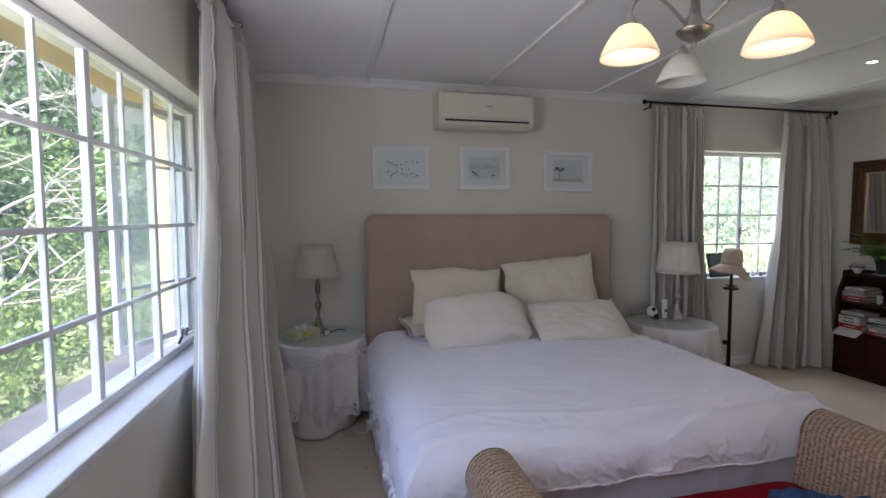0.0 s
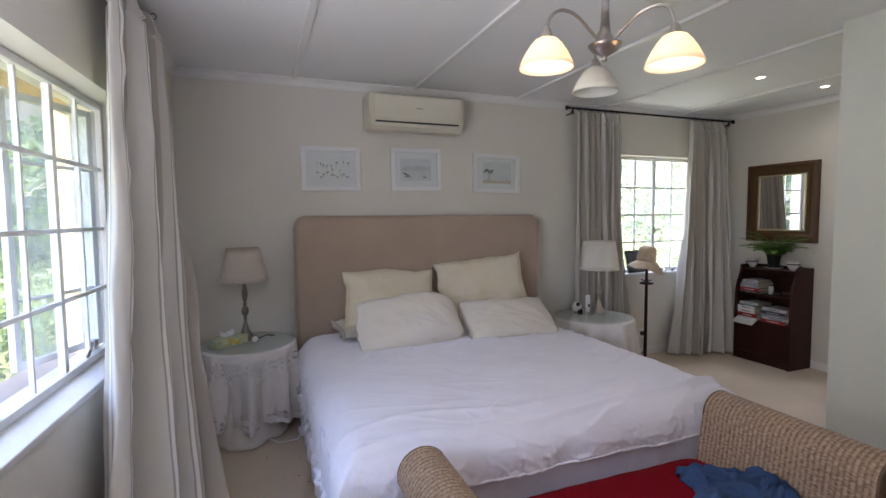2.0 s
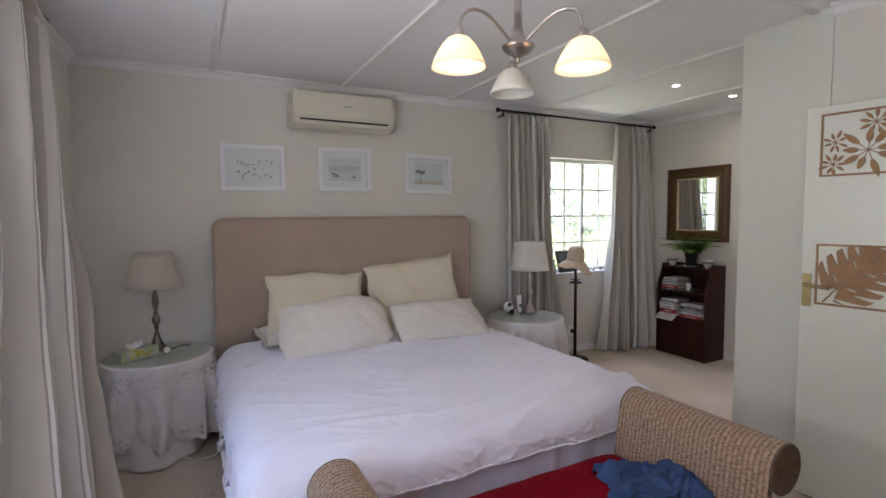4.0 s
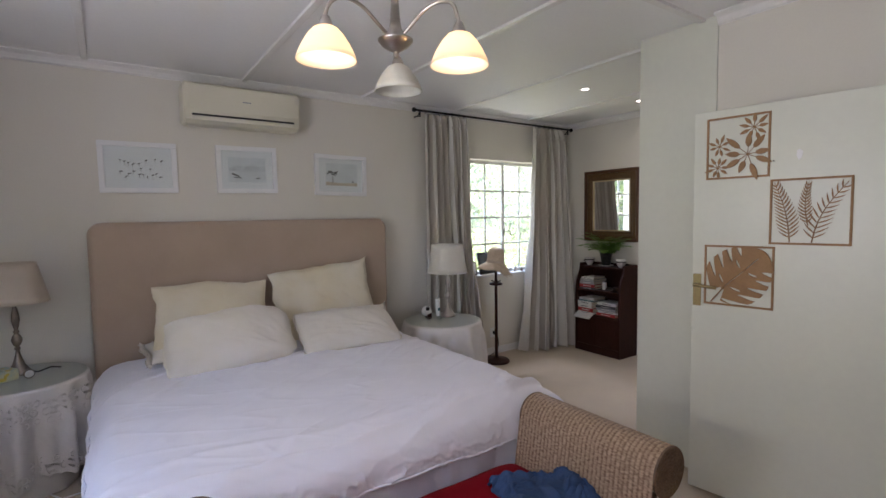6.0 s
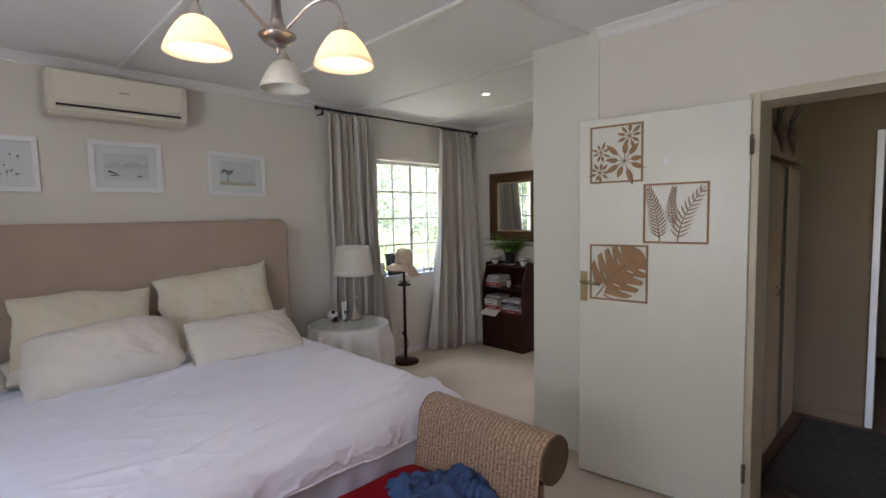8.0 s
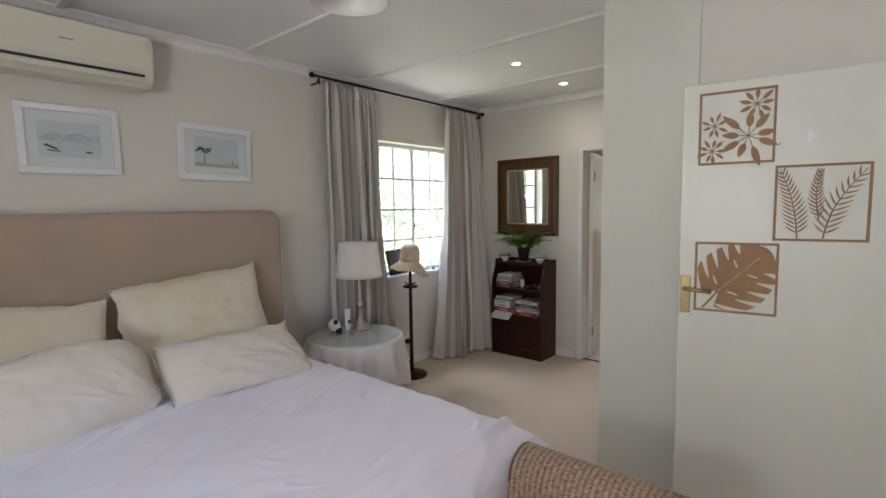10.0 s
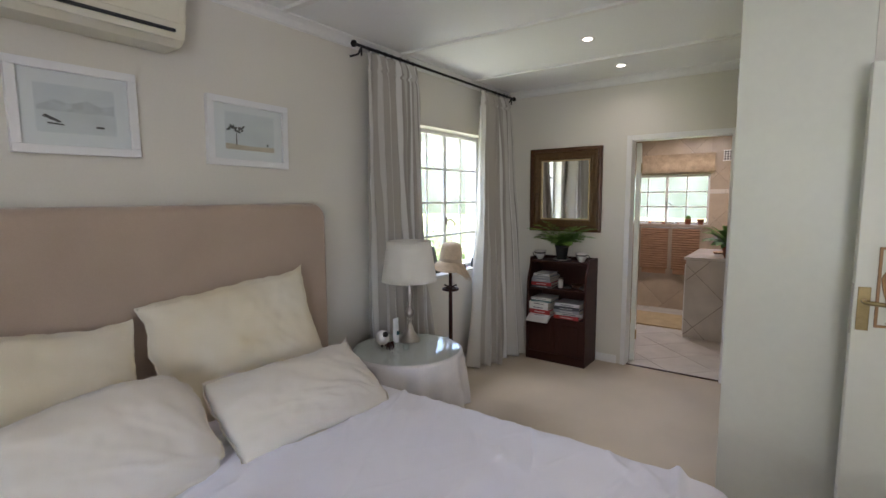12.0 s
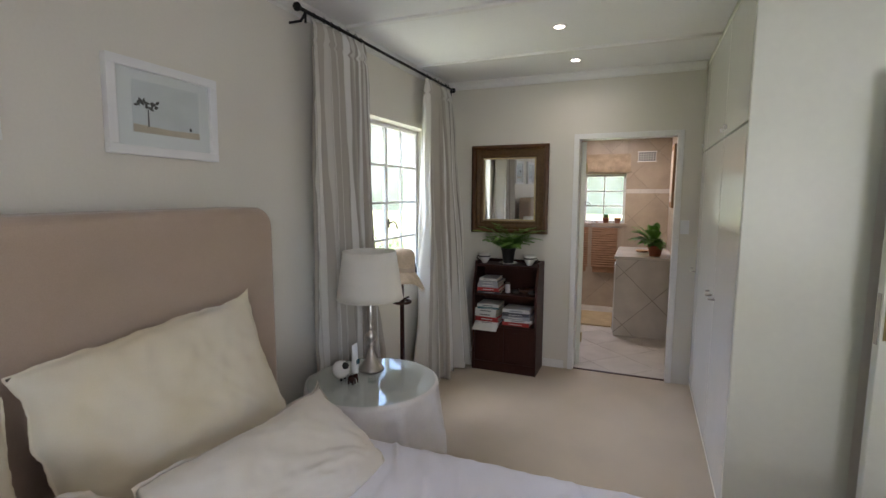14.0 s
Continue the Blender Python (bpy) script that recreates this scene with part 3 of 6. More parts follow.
for x0, z0, x1, z1, n, l, bow in ((0.082, 0.012, 0.016, 0.296, 15, 0.062, 0.014), (0.150, 0.090, 0.150, 0.292, 12, 0.040, -0.012), (0.166, 0.012, 0.292, 0.286, 11, 0.066, -0.026)):
    def rib(t):
        return x0 + (x1 - x0) * t + bow * math.sin(t * 3.1416), z0 + (z1 - z0) * t
    bm = tube([(rib(i / 8)[0], -0.004, rib(i / 8)[1]) for i in range(9)], [0.0030 - 0.0002 * i for i in range(9)], 6)
    for k in range(n):
        t = 0.08 + 0.90 * k / n
        c, c2 = rib(t), rib(t + 0.03)
        lean = math.degrees(math.atan2(c2[1] - c[1], c2[0] - c[0]))
        for sd in (-1, 1):
            ln = 1.12 * l * (1 - 0.55 * t) * (0.6 + 0.4 * min(1, t * 4))
            ln = min(ln, max(0.012, (c[0] - 0.006) / 0.85 if sd > 0 else (w - 0.006 - c[0]) / 0.85))
            slab(blade(c, lean + sd * (62 - 16 * t), ln, 0.0062, -sd * 0.008), 0.005, bm, 0.001)
    part("frond", bm, M_FRET, p)
p, w, h = fret_frame(0.761, 0.450, 1.036, 1.346, "brown cut-out panel of a large split leaf")


def in_leaf(x, z):
    """Whether a place on the panel belongs to the split leaf: heart-shaped, slit from the edge, pierced by the midrib."""
    bx, bz, ax, az = 0.088, 0.088, 0.70, 0.714
    u, v = (x - bx) * ax + (z - bz) * az, -(x - bx) * az + (z - bz) * ax
    a = abs(v)
    if u < 0 and a < 0.010 - 0.55 * u:
        return False
    q = (u - 0.080) / (0.140 if u < 0.080 else 0.190)
    if abs(q) >= 1:
        return False
    hw = 0.142 * (1 - abs(q) ** 2.1) ** 0.62
    if a > hw:
        return False
    r = a / hw
    if a < 0.0013 and 0.0 < u < 0.225:
        return False
    pv = u - 0.30 * a - 1.6 * a * a + (0.008 if v > 0 else 0.0)
    for k in range(5):
        mid = -0.050 + 0.054 * k
        if r > 0.52 and abs(pv - mid) < 0.0150 * (r - 0.50) ** 0.5 * (1 + 0.5 * (r - 0.5)):
            return False
        if 0.16 < r < 0.46 and k % 2 and abs(pv - mid - 0.022) < 0.0052 * (1 - ((r - 0.31) / 0.15) ** 2) ** 0.5:
            return False
    return True


NG, CELL = 165, 0.002
bm, grid = bmesh.new(), {}
for i in range(NG):
    for j in range(NG):
        if in_leaf(i * CELL, j * CELL):
            q = []
            for a, b in ((0, 0), (1, 0), (1, 1), (0, 1)):
                if (i + a, j + b) not in grid:
                    grid[i + a, j + b] = bm.verts.new(((i + a - 0.5) * CELL, -0.0065, (j + b - 0.5) * CELL))
                q.append(grid[i + a, j + b])
            bm.faces.new(q)
lf = part("split_leaf", bm, M_FRET, p)
thick(lf, 0.005, 0)
part("leaf_stem", tube([(0.035, -0.006, 0.015), (0.062, -0.007, 0.050), (0.090, -0.007, 0.090)], [0.004, 0.004, 0.003], 6), M_FRET, p)
# chipped paint and nail beside the panels
part("paint_chip", slab([(0.352, 1.79), (0.365, 1.802), (0.375, 1.797), (0.378, 1.772), (0.369, 1.752), (0.358, 1.760)], 0.0012), M_WHITE, door, "pale chip in the paint", m=pose(0, 0.0014, 0))
solid("nail", tube([(-0.465, 0.0, 1.755), (-0.465, -0.018, 1.757)], 0.002), M_PEWTER, "bent nail in the door", "nail", m=ART)

# built-in cupboards along the passage
CUP_Y = 2.024
cup = thing("built_in_cupboard", "white painted built-in cupboard with tall and top doors", "cupboard", pose(0, CUP_Y, 0))
part("end_panel", box(INNER - 0.006, -0.463, 0, INNER + 0.018, 0.0, CEILING - 0.0005, 0.002), M_DOOR, cup)
part("carcass", box(INNER + 0.0185, -0.463, 0.0, EAST - 0.001, -0.022, CEILING - 0.001), M_DOOR, cup)
part("head_rail", box(INNER + 0.0185, -0.0215, CEILING - 0.05, EAST - 0.002, -0.004, CEILING - 0.001), M_DOOR, cup)
# black strip fills the door gap in place of its shade
part("shade_strip", box(INNER + 0.0190, -0.0205, 0.05, INNER + 0.0255, -0.010, CEILING - 0.052), M_BLACK, cup, "black strip painted for the shade beside the doors")
part("plinth", box(INNER + 0.0185, -0.0215, 0.0, EAST - 0.002, -0.008, 0.05), M_DOOR, cup)
edges = [INNER + 0.022, 4.06, 4.90, EAST - 0.03]
for i, (a, b) in enumerate(zip(edges, edges[1:])):
    tall = part("tall_door", box(a + 0.004, -0.021, 0.055, b - 0.005, 0.0, 1.883, 0.003), M_CUPBOARD, cup)
    part("top_door", box(a + 0.004, -0.021, 1.895, b - 0.005, 0.0, CEILING - 0.052, 0.002), M_CUPBOARD, cup)
    kx = b - 0.06 if i != 1 else a + 0.07
    bm = tube([(kx, 0.0, 0.965), (kx, 0.03, 0.965), (kx + 0.05, 0.034, 0.962)], 0.005, 8)
    lathe([(0.0, 0), (0.012, 0.001), (0.012, 0.006), (0.0, 0.007)], 12, bm, (kx, 0.028, 0.99))
    part("handle", bm, M_NICKEL, tall, "small chrome pull handle", True)
    part("knob", box(kx - 0.009, 0.0, 1.925, kx + 0.009, 0.016, 1.95, 0.003), M_TRIM, cup)

# ---- bed ----
BX0, BX1, BY0, BY1, TOP = 0.50, 2.50, 1.955, 3.93, 0.590
bed = thing("bed", "king-size bed with a tall taupe padded headboard", "bed", pose(0, 0, 0))


def slab_rounded(x0, x1, z0, z1, r):
    pts = [(x0, z0), (x1, z0)]
    for cx, a0 in ((x1 - r, 0), (x0 + r, 90)):
        for k in range(9):
            a = radians(a0 + 90 * k / 8)
            pts.append((cx + r * math.cos(a), z1 - r + r * math.sin(a)))
    return pts


bm, last = bmesh.new(), None
for k in range(8):
    a = radians(90 * max(0, k - 1) / 6)
    inset, y = (0.0, NORTH - 0.10) if k == 0 else (0.035 * (1 - math.cos(a)), NORTH - 0.222 - 0.040 * math.sin(a))
    ring = [bm.verts.new((x, y, z)) for x, z in slab_rounded(0.465 + inset, 2.572 - inset, 0.02, 1.512 - inset, 0.085 - inset)]
    if last:
        for i in range(len(ring)):
            bm.faces.new((last[i], last[(i + 1) % len(ring)], ring[(i + 1) % len(ring)], ring[i]))
    else:
        bm.faces.new(ring)
    last = ring
bm.faces.new(last)
part("headboard", bm, M_SUEDE, bed, "taupe suede-covered padded headboard")
part("base", box(BX0 + 0.03, BY0 + 0.03, 0.06, BX1 - 0.03, BY1 - 0.01, 0.33, 0.02), M_VALANCE, bed, "lilac-white cloth-covered divan base")
part("mattress", box(BX0, BY0, 0.335, BX1, BY1, 0.56, 0.05, seg=4), M_LINEN, bed, "", True)
for x in (BX0 + 0.12, BX1 - 0.12):
    for y in (BY0 + 0.12, BY1 - 0.15):
        part("foot", lathe([(0.03, 0), (0.035, 0.07)], 14, None, (x, y, 0)), M_BLACK, bed)


def valance(u, v):
    # skirt round the left side, the foot and the right side
    la, lb = BY1 - 0.05 - BY0, BX1 - BX0
    s = u * (2 * la + lb)
    if s < la:
        p, n = Vector((BX0, BY1 - 0.05 - s)), Vector((-1, 0))
    elif s < la + lb:
        p, n = Vector((BX0 + s - la, BY0)), Vector((0, -1))
    else:
        p, n = Vector((BX1, BY0 + s - la - lb)), Vector((1, 0))
    d = (0.003 + 0.008 * (1 - v)) * math.sin(s * 30 + 4 * fract((s * 2, 0, 3))) + 0.008 * fract((s * 7, v * 2, 5)) + 0.034
    return Vector((p.x + n.x * d, p.y + n.y * d, 0.012 + 0.50 * v))


thick(part("valance", sheet(valance, 420, 10), M_VALANCE, bed, "gathered lilac-white valance", True), 0.004)


def duvet(u, v):
    """White cover over the bed: hangs down at both sides and rolls over the foot."""
    w, l = BX1 - BX0, BY1 - BY0 - 0.06
    drop_l, drop_r, drop_f = 0.36, 0.30, 0.135
    s = u * (drop_l + w + drop_r) - drop_l
    q = v * (l + drop_f) - drop_f
    r = 0.10

    def fold(a, size):
        # distance past an edge turns into a drop, with a round shoulder
        if a >= r:
            return a, 0.0
        ang = min((r - a) / (r * 1.25), math.pi / 2)
        x, z = r - math.sin(ang) * r * 1.25, -(1 - math.cos(ang)) * r * 1.25
        extra = (r - a) - ang * r * 1.25
        return x, z - max(0, extra)
    if s < w / 2:
        x, zx = fold(s, w)
        x += BX0 - 0.02
    else:
        x, zx = fold(w - s, w)
        x = BX1 + 0.02 - x
    y, zy = fold(q, l)
    y += BY0 - 0.035
    drop = min(zx, zy) if min(zx, zy) > -0.12 else -math.hypot(zx, zy) if (zx < -0.12 and zy < -0.12) else min(zx, zy)
    drop = max(drop, -0.30)
    side = min(1, -drop / 0.12)
    puff = 0.042 * max(0.0, 1 - abs(2 * s / w - 1) ** 7) * max(0.0, 1 - max(0.0, 1 - q / 0.35) ** 2 * 0.6)
    wr = 0.016 * fract((s * 1.1 + 3, q * 2.2 + 0.5 * s, 0.7), 3)
    wr += 0.016 * (0.5 - abs(fract((s * 1.9 + 0.8 * q, q * 1.5 - s * 0.7, 4.2), 2))) ** 3
    near = math.exp(-((q - 1.45) / 0.25) ** 2) + math.exp(-((s - w + 0.25) / 0.22) ** 2) + 1.1 * math.exp(-((q - 0.1) / 0.2) ** 2) + 0.25
    wr += 0.038 * near * max(0.0, 0.20 - abs(fract((s * 0.9 + q * 0.5, q * 3.9 - s * 1.9, 9.2), 3)))
    wr += 0.026 * max(0.0, 0.12 - abs(fract((s * 1.4 - q * 0.8, q * 6.4 + s * 3.0, 1.7), 2)))
    ridge = 0.0
    for k, (a0, b0, amp, wd) in enumerate(((0.085, 0.03, 0.020, 0.016), (0.20, -0.05, 0.009, 0.026), (0.62, 0.16, 0.004, 0.06))):
        dist = q - (a0 + b0 * (s - 1) + 0.05 * fract((s * 1.7, k, 0), 2))
        ridge += amp * math.exp(-(dist / wd) ** 2)
    t = s if zy < zx else q
    foot = zy < zx
    hang = side * (0.004 * math.sin(t * 19 + 3 * fract((s * 3, q * 3, 9))) + 0.010 * fract((s * 5, q * 5, 2)))
    if foot:
        hang += side * (0.055 * max(0.0, 0.16 - abs(fract((t * 7.5 + 6 * zy, 2.0 + 9 * zy, 3.0), 3))) + 0.050 * max(0.0, 0.10 - abs(fract((t * 13 - 9 * zy, 5.0 + 14 * zy, 8.0), 2))))
    else:
        hang += side * 0.03 * max(0.0, 0.30 - abs(fract((t * 4.5, 2.0 + 2.2 * zx, 3.0), 3)))
    nx = (-1 if s < w / 2 else 1) * (1 if zx < -0.03 else 0)
    ny = -1 if zy < -0.03 else 0
    low = 0.008 * side * fract((s * 2.5, q * 2.5, 7))
    return Vector((x + nx * hang, y + ny * hang, TOP + puff + drop + (wr + ridge) * (1 - 0.5 * side) + low))


dv = thing("duvet", "rumpled white cotton duvet spread on the bed", "duvet", pose(0, 0, 0))
thick(part("cover", sheet(duvet, 380, 330), M_LINEN, dv, "", True), 0.028, -1)
part("hem", tube([duvet(i / 160, 0.003) for i in range(161)], 0.006, 6), M_LINEN, dv, "stitched lower hem", True)


def pillow(w, h, d, seed, frill=0.0, sag=0.0, soft=0.0, ear=0.0, ruck=1.0):
    """A soft cushion in the local xz plane, its lower edge at z = 0, bulging along y."""
    own = bmesh.new()
    n = 56
    front, back = [], []
    for i in range(n + 1):
        fr, bk = [], []
        for j in range(n + 1):
            a, b = 2 * i / n - 1, 2 * j / n - 1
            pin = 1 - 0.015 * (1 - abs(b) ** 2.6) * abs(a) ** 3
            pinz = 1 - 0.02 * (1 - abs(a) ** 2.2) * abs(b) ** 3
            x, z = a * w / 2 * pin, (b * pinz + 1) * h / 2
            x *= 1 - soft * (a * b) ** 4
            z = h / 2 + (z - h / 2) * (1 - 1.4 * soft * (a * b) ** 4)
            puff = max(0.0, (1 - abs(a) ** 2.6)) ** 0.6 * max(0.0, (1 - abs(b) ** 2.6)) ** 0.6
            wr = fract((x * 7 + seed, z * 7, seed), 3) * 0.012 + 0.016 * max(0.0, 0.3 - abs(fract((x * 5 + 3 * z + seed, z * 9 - 4 * x, 2.0 * seed), 2))) * (abs(a) + abs(b)) / 2
            z -= sag * (1 - a * a) * (b + 1) / 2
            e = 0.006 * fract((a * 4, b * 4, seed + 5)) + 0.030 * fract((a * 1.0, b * 1.0, seed + 9), 2) * max(abs(a), abs(b)) ** 3
            ang, rad_ = math.atan2(b + 1.25, 1.25 - a), math.hypot(b + 1.25, 1.25 - a)
            wr += ruck * 0.06 * max(0.0, 0.20 - abs(fract((ang * 5, rad_ * 0.5, seed), 2))) * math.exp(-(rad_ / 1.3) ** 2)
            ang, rad_ = math.atan2(1.2 - b, 1.2 + a), math.hypot(1.2 - b, 1.2 + a)
            wr += 0.03 * max(0.0, 0.20 - abs(fract((ang * 5, rad_ * 0.5, seed + 3), 2))) * math.exp(-(rad_ / 0.8) ** 2)
            fr.append(own.verts.new((x + e + ear * max(0.0, a) ** 14 * max(0.0, b) ** 14, -puff * d / 2 - wr * puff ** 0.5, z + e + 1.3 * ear * max(0.0, a) ** 14 * max(0.0, b) ** 14)))
            edge = i in (0, n) or j in (0, n)
            bk.append(fr[-1] if edge else own.verts.new((x, puff * d / 2 + wr * puff * 0.6, z)))
        front.append(fr)
        back.append(bk)
    for i in range(n):
        for j in range(n):
            own.faces.new((front[i][j], front[i + 1][j], front[i + 1][j + 1], front[i][j + 1]))
            q = (back[i][j], back[i][j + 1], back[i + 1][j + 1], back[i + 1][j])
            if len(set(q)) == 4:
                try:
                    own.faces.new(q)
                except ValueError:
                    pass
    if frill:
        rim = [front[i][0] for i in range(n)] + [front[n][j] for j in range(n)] + [front[i][n] for i in range(n, 0, -1)] + [front[0][j] for j in range(n, 0, -1)]
        mid, last, ring = Vector((0, 0, h / 2)), None, []
        for k, v0 in enumerate(rim):
            d0 = v0.co - mid
            d0 = Vector((d0.x / w, 0, d0.z / h))
            d0 = Vector((math.copysign(abs(d0.x * 2) ** 8, d0.x), 0, math.copysign(abs(d0.z * 2) ** 8, d0.z))).normalized()
            fl = frill * (0.8 + 0.5 * fract((k * 0.22, seed, 4)))
            wav = frill * (0.45 * math.sin(k * 1.3 + 3 * fract((k * 0.3, seed, 0))) if frill > 0.02 else 0.5 * fract((k * 0.13, seed, 0)))
            ring.append(own.verts.new(v0.co + d0 * fl + Vector((0, wav, 0))))
        for k in range(len(rim)):
            m_ = (k + 1) % len(rim)
            own.faces.new((rim[k], rim[m_], ring[m_], ring[k]))
    return own


solid("pillow", pillow(0.69, 0.49, 0.20, 1.3, 0.010, 0.0, 0.0, 0.004), M_PILLOW, "yellowed white pillow leaning against the headboard", "pillow", "pillows on the bed", m=pose(1.13, 3.67, 0.615, -20, 3, 2), smooth=True)
solid("pillow", pillow(0.75, 0.555, 0.17, 5.1, 0.012, 0.0, 0.0, 0.026), M_PILLOW, "yellowed white pillow with pointed corners leaning on the headboard", "pillow", "pillows on the bed", m=pose(1.945, 3.68, 0.615, -21, -4, -4), smooth=True)
solid("pillow", pillow(0.74, 0.43, 0.26, 2.2, 0.016, 0.0, 0.13, 0.0, 1.6), M_PILLOW_W, "plump white pillow resting in front of another", "pillow", "pillows on the bed", m=pose(1.20, 3.26, 0.62, -44, -2, 3), smooth=True)
solid("pillow", pillow(0.71, 0.37, 0.19, 8.4, 0.010, 0.0, 0.03, 0.035, 2.4), M_PILLOW_W, "white pillow with a loose flap edge", "pillow", "pillows on the bed", m=pose(1.94, 3.24, 0.62, -53, 0, -3), smooth=True)
solid("pillow", pillow(0.74, 0.40, 0.12, 11.7, 0.035), M_PILLOW_W, "white frilled pillow lying flat beneath the others", "pillow", "pillows on the bed", m=pose(1.12, 3.52, 0.665, -84, 0, 2), smooth=True)

# ---- bedside tables ----


def side_table(m, r, h, lace, label):
    t = thing("bedside_table", "round wooden table hidden under a cloth", "table", m, "bedside tables")
    part("tabletop", lathe([(0.0, h - 0.03), (r - 0.01, h - 0.03), (r - 0.005, h - 0.015), (r - 0.012, h - 0.002), (0.0, h - 0.002)], 40), M_WOOD_D, t)
    for k in range(3):
        a = radians(120 * k + 80)
        part("leg", tube([(0.10 * math.cos(a), 0.10 * math.sin(a), h - 0.03), (0.14 * math.cos(a), 0.14 * math.sin(a), 0.2), (0.2 * math.cos(a), 0.2 * math.sin(a), 0.0)], 0.014), M_BLACK, t)

    def cloth(u, v):
        a = 2 * math.pi * u
        if v < 0.22:
            rr, z = max(0.002, r * v / 0.22), h + 0.002
        else:
            k = (v - 0.22) / 0.78
            hem = (0.10 + 0.022 * math.sin(5 * a + 1) + 0.012 * abs(math.sin(22 * a))) if lace else 0.27 + 0.03 * math.sin(3 * a + 1) + 0.012 * math.sin(10 * a)
            z = h - (h - hem) * k
            wave = math.sin(11 * a + 1.3 * math.sin(2 * a)) + 0.5 * math.sin(17 * a + 2)
            rr = r + 0.006 + (0.004 if lace else 0.022) * k + wave * (0.042 if lace else 0.034) * min(1, k * (2.2 if lace else 1.6)) + 0.006 * fract((a * 3, k * 4, 1))
        return Vector((rr * math.cos(a), rr * math.sin(a), z))
    bm = sheet(cloth, 528, 110, True) if lace else sheet(cloth, 220, 40, True)
    if lace:
        uvl, holes = bm.loops.layers.uv.active, []
        for f in bm.faces:
            u = sum(l[uvl].uv.x for l in f.loops) / 4
            k = (sum(l[uvl].uv.y for l in f.loops) / 4 - 0.22) / 0.78
            if 0.09 < k < 0.30 or 0.84 < k < 0.97:
                if math.sin(6.2832 * u * 40 + 4 * math.sin(6.2832 * u * 9)) * math.sin(6.2832 * k * 15) > 0.52 and fract((u * 60, k * 12, 3)) > -0.25:
                    holes.append(f)
        bmesh.ops.delete(bm, geom=holes, context="FACES")
    c = solid("tablecloth", bm, M_LACE, label, "tablecloth", "bedside tablecloths", m=m, smooth=True)
    thick(c, 0.003, 1)
    g = solid("glass_top", lathe([(0.0, h + 0.0065), (r - 0.008, h + 0.0065), (r - 0.004, h + 0.009), (r - 0.008, h + 0.0125), (0.0, h + 0.0125)], 56), M_TABLEGLASS, "round clear glass table top on the cloth", "glass top", "bedside glass tops", m=m)
    g.visible_shadow = False
    if lace:
        def under(u, v):
            a = 2 * math.pi * u
            k = v
            wave = math.sin(7 * a + 0.6) + 0.5 * math.sin(12 * a)
            spill = max(0.0, math.cos(a - radians(262))) ** 6 * 0.09 + max(0.0, math.cos(a - radians(215))) ** 8 * 0.05
            rr = r - 0.035 - 0.010 * k + wave * 0.014 * k + spill * k ** 3
            return Vector((rr * math.cos(a), rr * math.sin(a), (h - 0.006) * (1 - k) + 0.006))
        thick(solid("underskirt", sheet(under, 160, 30, True), mat("worn_cotton", (0.74, 0.70, 0.66), 0.9, var=0.06, scale=6, bump=0.15, fine=300), "plain white under-cloth spilling onto the carpet", "tablecloth", "bedside tablecloths", m=m, smooth=True), 0.003)
        bm = bmesh.new()
        for row, (zz, n) in enumerate(((h - 0.075, 40), (h - 0.125, 36), (h - 0.175, 40), (0.17, 36), (0.22, 36))):
            for k in range(n):
                a = 2 * math.pi * (k + 0.5 * row) / n
                wave = math.sin(11 * a + 1.3 * math.sin(2 * a)) + 0.5 * math.sin(17 * a + 2)
                kk = (h - zz) / h
                rr = r + 0.012 + 0.004 * kk + wave * 0.042 * min(1, kk * 2.2)
                c0, n0 = Vector((rr * math.cos(a), rr * math.sin(a), zz)), Vector((math.cos(a), math.sin(a), 0))
                t0 = Vector((-n0.y, n0.x, 0))
                tube([c0 + (t0 * math.cos(q * 0.9) + Vector((0, 0, 1)) * math.sin(q * 0.9)) * (0.019 if row % 2 else 0.014) for q in range(8)], 0.0036, 4, bm)
        tagged(part("lace_trim", bm, M_LACE, c, "openwork lace border"), kind="stuff")
    return t


TL, TR = pose(0.120, 3.845, 0), pose(2.975, 3.695, 0)
side_table(TL, 0.315, 0.615, True, "white lace-trimmed cloth hanging to the floor")
side_table(TR, 0.335, 0.600, False, "plain white cloth with a ruffled hem over the table")


